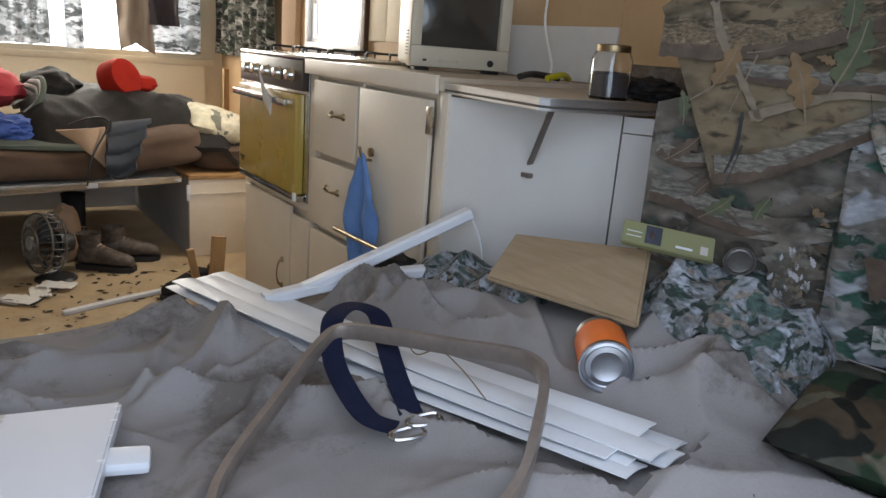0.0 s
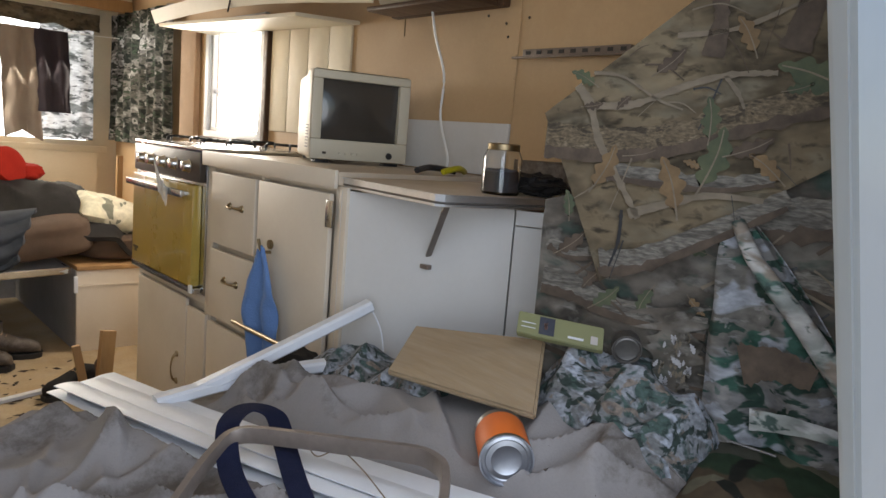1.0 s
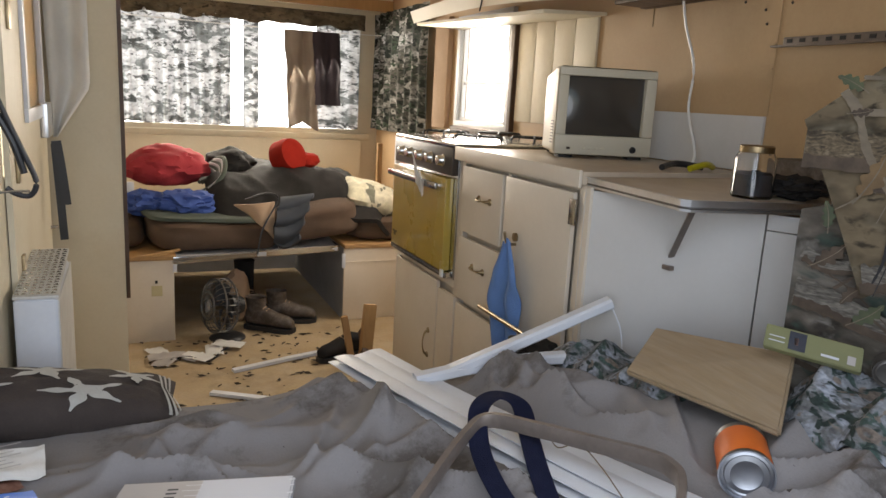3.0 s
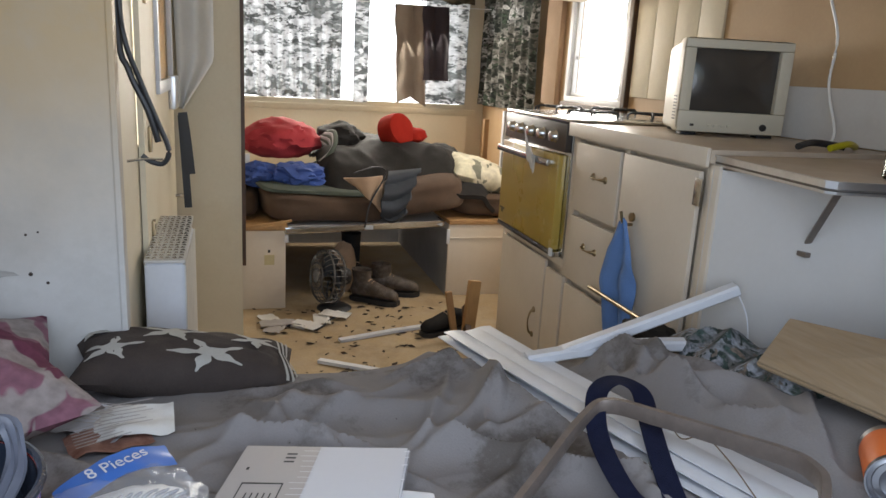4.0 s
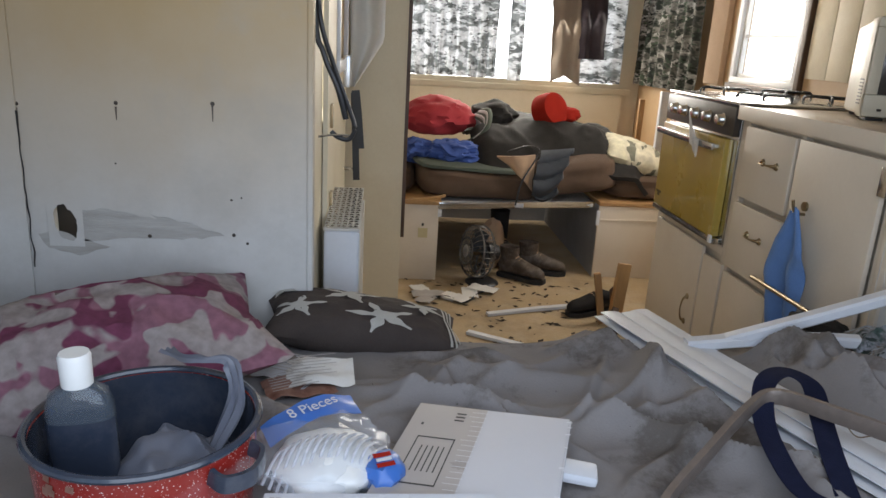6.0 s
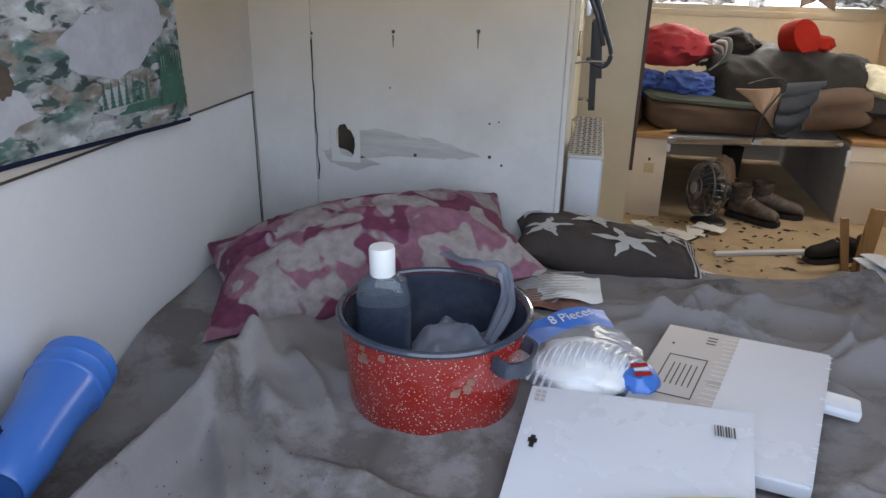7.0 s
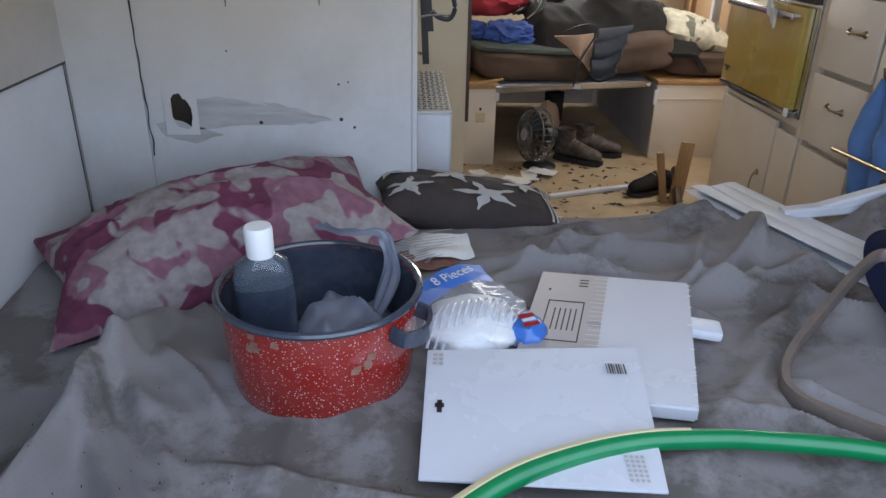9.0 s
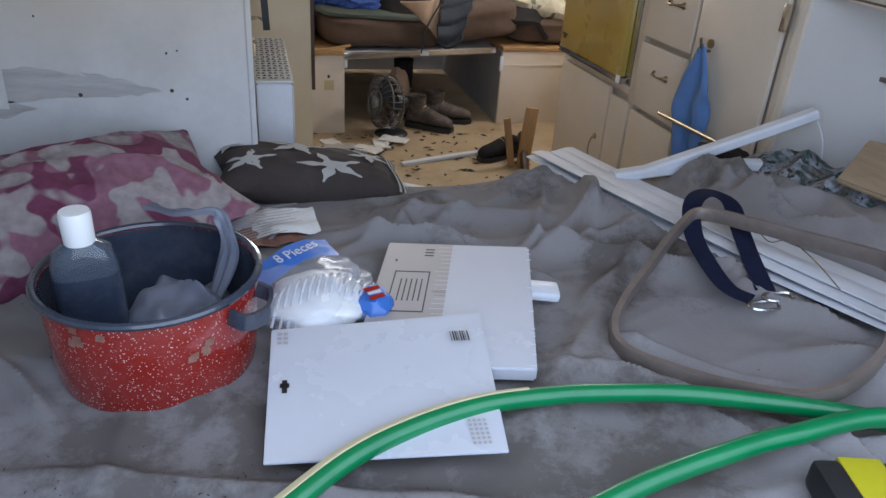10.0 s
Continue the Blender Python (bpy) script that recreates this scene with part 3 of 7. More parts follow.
# ground outside, floor, walls, ceiling
bm = bmesh.new()
bmesh.ops.create_grid(bm, x_segments=40, y_segments=40, size=400)
for v in bm.verts:
    v.co.z = -0.62 + 0.02 * nz(v.co.x, v.co.y, 0, 0.3)
structure("ground", bm, soil, "unseen bare ground outside the trailer, kept pale to bounce sunlight", "ground")
structure("floor", box(XL, XR, YB, YF, -0.05, 0.0), floor_mat, "bare worn plywood trailer floor with dirt and flakes", "floor")
structure("ceiling", box(XL, XR, YB, YF, ZC, ZC + 0.04), ceil_mat, "stained cream trailer ceiling panel", "ceiling")
RW = (1.27, 1.775, 0.965, 1.44)
structure("wall_right", wall_with_hole("x", XR, 0.04, YB - 0.04, YF + 0.04, -0.05, ZC + 0.04, [RW, (2.25, 2.85, 1.30, 1.45)]), wall_tan, "tan panelled side wall behind the kitchen counter", "wall")
structure("wall_left", wall_with_hole("x", XL - 0.04, 0.04, YB - 0.04, YF + 0.04, -0.05, ZC + 0.04, []), wall_white, "dirty white side wall beside the bed", "wall")
structure("wall_rear", wall_with_hole("y", YF, 0.04, XL, XR, -0.05, ZC + 0.04, [(-1.35, 0.365, 0.85, 1.50)]), wall_cream, "cream rear wall with a wide window", "wall")
structure("wall_front", wall_with_hole("y", YB - 0.04, 0.04, XL, XR, -0.05, ZC + 0.04, [(-1.86, -0.12, 0.40, 1.76)]), wall_white, "white front wall with a wide open window", "wall")

# left wall: upper tan panel above the joint, joint strip
structure("upper_panel", box(XL, XL + 0.006, YB, PY, 0.779, ZC), wall_smoked, "yellowed upper wall panel above a horizontal joint", "wall panel")
# wardrobe panel at the foot of the bed with its hole
structure("wall_wardrobe", wall_with_hole("y", PY, 0.03, XL + 0.002, XE, 0.0, ZC, [(-1.712, -1.655, 0.634, 0.722)]), wall_smoked, "scuffed white wardrobe panel with a torn hole", "wall")
structure("wardrobe_edge", box(XE, XE + 0.012, PY - 0.004, PY + 0.034, 0.0, ZC, 0.003), wall_smoked, "white edge strip of the wardrobe panel", "trim")
# shadow line of the corner, put in as a thin dark strip
structure("corner_gap", box(XL + 0.0005, XL + 0.0022, PY - 0.0095, PY - 0.0075, 0.45, ZC), darkbrown, "thin dark strip standing in for the corner's shadow line", "trim")
structure("wardrobe_corner", box(XL + 0.006, XL + 0.145, PY - 0.006, PY - 0.001, 0.45, ZC), wall_smoked, "white filler strip beside the side wall", "trim")
# black sheet added behind the hole to give the shade inside the wardrobe
structure("wardrobe_back", box(-1.76, -1.6, PY + 0.12, PY + 0.13, 0.55, 0.8), black, "black sheet added as the shade behind the torn hole", "wall")
# entry wall and closet front
structure("wall_entry", wall_with_hole("x", XE - 0.03, 0.03, PY + 0.04, 1.2, 0.0, ZC, [(0.30, 0.62, 0.86, 1.55)]), wall_cream, "cream wall panel around the narrow door", "wall")
structure("wall_closet", box(XL + 0.002, -0.985, 1.2, 1.23, 0.0, ZC), wall_cream, "cream closet wall beside the passage", "wall")
structure("trim", box(-0.985, -0.972, 1.195, 1.235, 0.33, ZC), dark_wood, "dark wooden edge strip of the closet wall", "trim")

# daylight behind the windows: plain bright haze
structure("backdrop", box(-3.2, 2.2, YF + 0.9, YF + 0.91, 0.2, 2.6), daylight, "bright hazy daylight outside the rear window", "backdrop")
structure("backdrop_side", box(XR + 0.9, XR + 0.91, 0.6, 4.0, 0.2, 2.6), daylight, "bright hazy daylight outside the side window", "backdrop")


def ring_frame(plane, at, depth, a0, a1, z0, z1, w, bm=None):
    bm = bm or bmesh.new()
    for p, q, r, s in ((a0, a1, z0, z0 + w), (a0, a1, z1 - w, z1), (a0, a0 + w, z0 + w, z1 - w), (a1 - w, a1, z0 + w, z1 - w)):
        if plane == "x":
            box(at, at + depth, p, q, r, s, 0.002, bm)
        else:
            box(p, q, at, at + depth, r, s, 0.002, bm)
    return bm


# front window: painted frame of the open front
w0 = tagged(base("window_1", (-1.05, YB, 0.4), "wide open front window with a white painted frame", "window", kind="structure"))
part("window_frame", ring_frame("y", YB - 0.045, 0.055, -1.88, -0.10, 0.385, 1.78, 0.018), vinyl, w0)
part("window_post", slab([(-0.286, -1.306, 0.46), (-0.196, -1.306, 0.46), (-0.622, -1.306, 1.30), (-0.690, -1.306, 1.30)], 0.012, 0.003), white_plastic, w0, "leaning white post")
# rear window
w1 = base("window_2", (-0.5, YF, 0.8), "wide rear window in a cream frame with daylight behind", "window", kind="structure")
part("window_frame", ring_frame("y", YF - 0.012, 0.03, -1.38, 0.39, 0.825, 1.525, 0.03), wall_cream, w1)
part("window_sill", box(-1.42, 0.46, YF - 0.035, YF - 0.002, 0.79, 0.826, 0.004), wall_cream, w1)
part("mullion", box(-0.50, -0.48, YF + 0.01, YF + 0.028, 0.855, 1.495), alum, w1)
pn = part("pane", box(-1.35, 0.36, YF + 0.015, YF + 0.018, 0.855, 1.495), clear_glass, w1, smooth=False)
pn.visible_shadow = False
# side window in its wooden frame
w2 = base("window_3", (XR, 1.5, 0.98), "small side window with a white sliding sash and brown sill", "window", kind="structure")
part("window_frame", ring_frame("x", XR - 0.02, 0.045, 1.248, 1.795, 0.946, 1.46, 0.032), vinyl, w2)
part("sash", ring_frame("x", XR - 0.004, 0.02, 1.281, 1.762, 0.979, 1.427, 0.014), white_plastic, w2, "white sliding sash")
part("window_sill", box(XR - 0.045, XR - 0.003, 1.24, 1.78, 0.925, 0.952, 0.004), dark_wood, w2, "brown wooden sill")
part("sash_rail", box(XR + 0.005, XR + 0.02, 1.296, 1.747, 1.145, 1.161), vinyl, w2)
part("jamb_board", box(XR - 0.03, XR - 0.002, 1.885, 2.05, 0.93, 1.47, 0.004), tan_lining, w2, "orange pine board beside the frame")
part("jamb_strip", box(XR - 0.025, XR - 0.002, 1.214, 1.244, 0.93, 1.42, 0.003), dark_wood, w2, "dark strip beside the frame")
pn = part("pane", box(XR + 0.024, XR + 0.027, 1.272, 1.773, 0.967, 1.438), clear_glass, w2, smooth=False)
pn.visible_shadow = False


# curtains
def curtain(x0, x1, y, z0, z1, folds, amp=0.012, plane="y", rag=0.0, seed=0):
    def fn(u, v):
        a = x0 + (x1 - x0) * u
        z = z0 + (z1 - z0) * v + (rag * nz(a * 9, seed) * (1 - v))
        d = amp * math.sin(u * folds * 2 * math.pi + 1.3 * nz(u * 5, v * 2, seed)) * (0.5 + 0.5 * (1 - v)) + 0.008 * nz(u * 12, v * 3, seed)
        return Vector((a, y + d, z)) if plane == "y" else Vector((y + d, a, z))
    return sheet(fn, int(folds * 10) + 2, 14)


thing("curtain", curtain(-1.36, -0.40, YF - 0.06, 0.86, 1.51, 15, amp=0.022, rag=0.01), curtain_print, "thin printed camouflage curtain glowing with daylight", "curtain", "rear window curtains")
thing("curtain", curtain(-0.33, -0.24, YF - 0.06, 0.85, 1.51, 1, rag=0.01, seed=4), curtain_print, "narrow thin printed camouflage curtain in daylight", "curtain", "rear window curtains")
thing("curtain", curtain(0.10, 0.375, YF - 0.06, 0.86, 1.51, 3, rag=0.01, seed=7), curtain_print, "printed camouflage curtain at the window's end", "curtain", "rear window curtains")
thing("curtain_valance", curtain(-1.38, 0.40, YF - 0.075, 1.46, 1.55, 18, amp=0.006, rag=0.03, seed=2), bark_print, "gathered camouflage valance above the rear window", "valance")
thing("side_curtain", curtain(2.10, 3.0, XR - 0.05, 0.87, 1.56, 8, amp=0.012, plane="x", rag=0.01, seed=3), curtain_unlit, "camouflage curtain on the side wall, coloured dark for lack of backlight", "curtain")

# overhead ledge of the rear wall and locker fronts
lk = base("overhead_locker", (-0.4, YF - 0.2, 1.6), "cream overhead locker along the rear wall", "locker")
part("bottom", box(XL + 0.01, 0.51, YF - 0.26, YF - 0.001, 1.585, 1.605, 0.003), wall_cream, lk)
part("lip", box(XL + 0.01, 0.51, YF - 0.275, YF - 0.258, 1.56, 1.625, 0.003), pine, lk, "varnished wooden lip")
part("front", box(XL + 0.01, 0.51, YF - 0.262, YF - 0.25, 1.626, ZC - 0.002), wall_cream, lk)
for i, x in enumerate((-1.2, -0.55, 0.1)):
    d = part("door", box(x - 0.3, x + 0.3, YF - 0.275, YF - 0.262, 1.65, 1.93, 0.004), wall_cream, lk)
    part("knob", lathe([(0, 0.018), (0.012, 0.016), (0.012, 0.008), (0.005, 0.0)], n=14, m=Matrix.Translation((x + 0.24, YF - 0.275, 1.68)) @ pose(0, 0, 0, 90)), brass, d)

# ---------- kitchen ----------
FX = 0.0    # plane of the cabinet fronts
cab = base("kitchen_cabinet", (0.25, 0.5, 0), "cream painted plywood kitchen cabinet with drawers and doors", "cabinet")
part("carcass", box(FX + 0.018, XR - 0.003, -0.10, 1.15, 0.0, 0.895), cab_white, cab)
bm = bmesh.new()   # face frame round the openings
for y0, y1, z0, z1 in ((-0.10, -0.072, 0, 0.905), (0.262, 0.278, 0, 0.905), (0.556, 0.60, 0, 0.905), (1.12, 1.15, 0, 0.495), (-0.072, 0.262, 0.882, 0.905), (0.278, 0.556, 0.882, 0.905), (0.60, 1.12, 0.47, 0.495), (0.6, 1.12, 0.0, 0.06), (0.278, 0.556, 0.0, 0.06), (-0.072, 0.262, 0.0, 0.14)):
    box(FX, FX + 0.018, y0, y1, z0, z1, 0.001, bm)
part("face_frame", bm, cab_white, cab)


def pull(parent, y, z, along="y", mat=None):
    """A small bow handle with two feet."""
    a = Vector((0, 0.036, 0)) if along == "y" else Vector((0, 0, 0.045))
    c = Vector((FX - 0.014, y, z))
    bm = tube([c - a, c - a * 0.75 - Vector((0.014, 0, 0)), c - Vector((0.02, 0, 0)), c + a * 0.75 - Vector((0.014, 0, 0)), c + a], 0.0045, 8, taper=lambda t: 1.5 - 1.0 * math.sin(math.pi * t))
    for s in (-1, 1):
        lathe([(0.0, 0.0), (0.011, 0.0), (0.009, 0.004), (0, 0.005)], n=12, m=Matrix.Translation(c + a * s) @ pose(0, 0, 0, 0, -90), bm=bm)
    part("handle", bm, mat or brass, parent, "tarnished brass handle")


def front(name, y0, y1, z0, z1):
    bm = box(FX - 0.014, FX - 0.001, y0, y1, z0, z1, 0.004)
    return part(name, bm, cab_white, cab)


dr1 = front("drawer", 0.285, 0.55, 0.672, 0.876)
pull(dr1, 0.390, 0.789)
dr2 = front("drawer", 0.285, 0.55, 0.455, 0.655)
pull(dr2, 0.408, 0.577)
dr3 = front("drawer", 0.285, 0.55, 0.075, 0.438)
tall = front("door", -0.066, 0.268, 0.15, 0.876)
part("hinge", box(FX - 0.02, FX - 0.014, -0.088, -0.06, 0.80, 0.862, 0.003), chrome, tall, "chrome hinge")
part("hinge", box(FX - 0.02, FX - 0.014, -0.088, -0.06, 0.22, 0.282, 0.003), chrome, tall, "chrome hinge")
low1 = front("door", 0.705, 1.118, 0.05, 0.468)
pull(low1, 0.76, 0.23, "z")
low2 = front("door", 0.565, 0.695, 0.05, 0.448)
bm = tube([(FX - 0.014, 0.188, 0.70), (FX - 0.04, 0.188, 0.705), (FX - 0.05, 0.188, 0.735)], 0.004, 8)
lathe([(0, 0), (0.012, 0.0), (0.012, 0.006), (0, 0.007)], n=14, m=Matrix.Translation((FX - 0.014, 0.188, 0.72)) @ pose(0, 0, 0, 0, -90), bm=bm)
part("hook", bm, brass, tall, "small brass coat hook")

# worktop with metal edge
top = base("worktop", (0.25, 0.25, 0.9), "stained laminate worktop with a pale metal edge", "worktop")
part("surface", box(FX - 0.012, XR - 0.004, -0.095, 0.585, 0.897, 0.927, 0.002), counter_mat, top)
part("edge_band", box(FX - 0.022, FX - 0.013, -0.095, 0.60, 0.890, 0.931, 0.002), cab_white, top, "painted edge strip")

# white panel that closes the front, and its joint
pan = base("end_panel", (0, -0.4, 0.45), "large plain white panel below the folding shelf", "panel")
P0, P1 = Vector((0.0, -0.104, 0)), Vector((0.211, -0.523, 0))     # the panel runs aslant, away from the bed


def panel_piece(t0, t1, z0, z1, thick=0.012):
    a, b = P0.lerp(P1, t0), P0.lerp(P1, t1)
    return slab([(b.x, b.y, z0), (a.x, a.y, z0), (a.x, a.y, z1), (b.x, b.y, z1)], -thick)


part("panel", panel_piece(0.0, 0.842, 0.0, 0.888), panel_mat, pan)
part("panel", panel_piece(0.850, 1.0, 0.0, 0.855), panel_mat, pan)
part("panel", panel_piece(0.850, 1.0, 0.8575, 0.888), panel_mat, pan)
part("post", box(FX - 0.010, FX - 0.001, -0.128, -0.098, 0.0, 0.895, 0.002), cab_white, pan)
bm = bmesh.new()
for k, z in ((0.2, 0.62), (0.7, 0.52), (0.82, 0.75), (0.45, 0.69), (0.1, 0.8)):
    q = P0.lerp(P1, k)
    lathe([(0, 0), (0.003, 0), (0.002, 0.001), (0, 0.001)], n=8, m=Matrix.Translation((q.x - 0.0006, q.y - 0.0003, z)) @ pose(0, 0, 0, 0, -90, 27), bm=bm)
tagged(part("tack", bm, brass, pan, "small tack heads"), kind="stuff")

# folding shelf with rounded corner, ribbed aluminium edge and strut
outline = [(0.0, -0.10), (-0.030, -0.425), (-0.034, -0.446), (-0.024, -0.462), (0.0, -0.470), (0.28, -0.53), (XR - 0.006, -0.53), (XR - 0.006, -0.10)]
shelf = base("folding_shelf", (0.1, -0.4, 0.9), "folding counter shelf with ribbed aluminium edge on a strut", "shelf")
part("board", prism(outline, 0.893, 0.916), counter_mat, shelf)
edge = [Vector((x, y, 0.905)) for x, y in outline[:6]]
prof = [(a * 0.9, b * 0.72) for a, b in ((-0.001, -0.016), (0.004, -0.016), (0.0045, -0.009), (0.0025, -0.006), (0.0045, -0.003), (0.0045, 0.003), (0.0025, 0.006), (0.0045, 0.009), (0.004, 0.0155), (-0.006, 0.0155), (-0.006, 0.0125), (-0.001, 0.0115))]
part("edge_trim", sweep(edge, [(-x, y) for x, y in prof][::-1], up=(0, 0, 1)), alum, shelf, "ribbed aluminium edge trim")
for dz in (-0.0045,):
    part("groove", sweep([Vector(p) + Vector((0, 0, dz)) for p in edge], ring(0.0026, 6)), dust_mat, shelf, "dark groove in the edge trim")
part("strut", box(-0.006, 0.006, -0.003, 0.003, 0.0, 0.205, 0.001, m=look((0.088, -0.300, 0.770), (0.002, -0.440, 0.893)) @ pose(0, 0, 0, 180)), steel, shelf, "thin steel strut")
bm = lathe([(0, 0), (0.014, 0), (0.013, 0.004), (0.005, 0.006), (0, 0.006)], n=14, m=Matrix.Translation((0.094, -0.297, 0.775)) @ pose(0, 0, 0, 0, -90, 27))
box(0.076, 0.090, -0.312, -0.288, 0.742, 0.752, 0.002, bm)
part("bracket_foot", bm, steel, shelf, "bent steel bracket foot")

# oven with hob
ov = base("oven", (0.25, 0.87, 0.5), "harvest gold built-in oven with hob and dark control panel", "oven")
OY0, OY1 = 0.605, 1.15
part("surround", box(FX - 0.004, FX + 0.016, OY0, OY1, 0.499, 0.925, 0.003), chrome, ov, "chrome trimmed surround")
part("oven_door", box(FX - 0.034, FX - 0.005, OY0 + 0.025, OY1 - 0.02, 0.52, 0.825, 0.006), oven_gold, ov, "gold enamel oven door")
part("bottom_trim", box(FX - 0.03, FX - 0.005, OY0 + 0.01, OY1 - 0.005, 0.499, 0.517, 0.003), chrome, ov)
cp = part("control_panel", box(FX - 0.024, FX - 0.005, OY0 + 0.004, OY1 - 0.004, 0.835, 0.924, 0.004), darkbrown, ov, "dark brown control panel")
for y in (0.69, 0.79, 0.885, 0.98, 1.06):
    part("knob", lathe([(0, 0.022), (0.015, 0.02), (0.017, 0.004), (0.021, 0.0)], n=18, m=Matrix.Translation((FX - 0.024, y, 0.878)) @ pose(0, 0, 0, 0, -90)), chrome, cp, "chrome knob")
hb = part("door_handle", box(FX - 0.062, FX - 0.05, OY0 + 0.05, OY1 - 0.03, 0.786, 0.808, 0.004), chrome, ov, "chrome bar handle")
for y in (OY0 + 0.07, OY1 - 0.05):
    part("handle_foot", box(FX - 0.051, FX - 0.033, y - 0.008, y + 0.008, 0.79, 0.804, 0.002), chrome, hb)
part("badge", bars([(-0.025, 0.025, -0.008, 0.0), (-0.012, 0.012, -0.02, -0.008)], 0, Matrix.Translation((FX - 0.0347, 1.09, 0.575)) @ pose(0, 0, 0, 90, 0, -90)), darkbrown, ov, smooth=False)
part("hob", box(FX - 0.022, 0.46, OY0 - 0.003, OY1, 0.926, 0.938, 0.004), chrome, ov, "chrome hob plate")
for x, y in ((0.13, 0.75), (0.13, 1.02), (0.35, 0.75), (0.35, 1.02)):
    for k in range(6):
        a = k * math.pi / 3
        part("pan_rest", tube([(x + 0.02 * math.cos(a), y + 0.02 * math.sin(a), 0.957), (x + 0.085 * math.cos(a), y + 0.085 * math.sin(a), 0.957), (x + 0.092 * math.cos(a), y + 0.092 * math.sin(a), 0.94)], 0.004, 6, steps=3), black, ov, "black wire pan rest")
    bm = tube([(x + 0.055 * math.cos(i * math.pi / 6), y + 0.055 * math.sin(i * math.pi / 6), 0.957) for i in range(12)], 0.004, 6, True, 2)
    part("rest_ring", bm, black, ov, "black wire ring")
# rag tied to the oven handle
bm = sheet(lambda u, v: Vector((FX - 0.064 - 0.008 * math.sin(3 * v), 0.775 - 0.02 * v + 0.022 * (u - 0.5), 0.805 - 0.035 * v ** 1.5 + 0.008 * math.sin(7 * u + 4 * v))), 7, 12, 0.0015)
sheet(lambda u, v: Vector((FX - 0.066 - 0.006 * v, 0.75 - 0.012 * v + 0.016 * (u - 0.5), 0.805 - 0.05 * v + 0.004 * math.sin(9 * u))), 7, 10, 0.0015, bm)
thing("tie_rag", bm, white_cloth, "white rag tied to the oven handle", "rag")
thing("latch_tag", box(FX - 0.04, FX - 0.032, 0.615, 0.632, 0.503, 0.528, 0.002), white_plastic, "white plastic corner clip under the oven door", "clip")

# blue towel on the hook
def towel(u, v):
    w = 0.09 + 0.06 * math.sin(min(1.0, v * 1.3) * 2.6) + 0.012 * nz(v * 4, 3)
    y = 0.180 - 0.03 * v + (u - 0.5) * w * (0.35 + 0.65 * min(1, v * 4))
    x = FX - 0.045 - 0.012 * math.sin(u * 9 + 1.5 * nz(v * 3, 1)) * min(1, v * 3) - 0.008 * nz(u * 3, v * 5)
    return Vector((x, y, 0.712 - 0.34 * v + 0.01 * math.sin(u * 6)))
thing("hand_towel", sheet(towel, 26, 30, 0.004), denim_cloth, "blue towel hanging from a brass hook", "towel")

# television
TVM = Matrix.Translation((0.295, 0.27, 0.935)) @ pose(0, 0, 0, 0, 0, -15) @ Matrix.Diagonal((1.05, 1.05, 1.07, 1))
tv = base("television", (0.315, 0.35, 0.93), "small cream cathode ray television with grey screen", "television")
W, H = 0.140, 0.232
bm = bmesh.new()
rings = []
for y, w, z0, z1 in ((0.0, W, 0.0, H), (0.035, W, 0.0, H), (0.05, W - 0.006, 0.004, H - 0.004), (0.16, 0.125, 0.005, H - 0.018), (0.29, 0.082, 0.012, H - 0.06), (0.30, 0.075, 0.02, H - 0.068)):
    pts = []
    for cx, cz, a0 in ((w - 0.012, z0 + 0.012, -90), (w - 0.012, z1 - 0.012, 0), (-w + 0.012, z1 - 0.012, 90), (-w + 0.012, z0 + 0.012, 180)):
        for k in range(4):
            a = radians(a0 + 30 * k)
            pts.append(bm.verts.new((cx + 0.012 * math.cos(a), y, cz + 0.012 * math.sin(a))))
    rings.append(pts)
for a, b in zip(rings, rings[1:]):
    for i in range(16):
        bm.faces.new((a[i], a[(i + 1) % 16], b[(i + 1) % 16], b[i]))
bm.faces.new(rings[-1])
bmesh.ops.transform(bm, matrix=TVM, verts=bm.verts[:])
bmesh.ops.recalc_face_normals(bm, faces=bm.faces[:])
part("case", bm, tv_case, tv)
bm = bmesh.new()   # bezel round the tube
for x0, x1, z0, z1 in ((-W + 0.002, W - 0.002, 0.002, 0.054), (-W + 0.002, W - 0.002, H - 0.024, H - 0.002), (-W + 0.002, -W + 0.03, 0.054, H - 0.024), (W - 0.032, W - 0.002, 0.054, H - 0.024)):
    box(x0, x1, -0.006, 0.02, z0, z1, 0.004, bm)
bmesh.ops.transform(bm, matrix=TVM, verts=bm.verts[:])
part("bezel", bm, tv_case, tv)
bm = sheet(lambda u, v: TVM @ Vector(((u - 0.5) * 2 * (W - 0.028), 0.012 - 0.012 * (1 - (2 * u - 1) ** 2) * (1 - (2 * v - 1) ** 2), 0.052 + v * (H - 0.074))), 14, 12)
bmesh.ops.reverse_faces(bm, faces=bm.faces[:])
part("screen", bm, tv_glass, tv, "dark grey glass tube")
part("knob", lathe([(0, 0.006), (0.008, 0.005), (0.009, 0)], n=16, m=TVM @ Matrix.Translation((0.085, -0.006, 0.02)) @ pose(0, 0, 0, 90)), black, tv)
for x in (-0.10, -0.055, -0.038, -0.021, -0.004):
    part("button", box(x - 0.005, x + 0.005, -0.009, -0.005, 0.016, 0.022, 0.001, m=TVM), darkbrown if x < -0.09 else tv_case, tv)
bm = bmesh.new()
for k in range(8):
    box(-W - 0.0015, -W + 0.006, 0.012, 0.034, 0.03 + 0.008 * k, 0.033 + 0.008 * k, 0, bm)
bmesh.ops.transform(bm, matrix=TVM, verts=bm.verts[:])
part("vent", bm, darkbrown, tv, smooth=False)
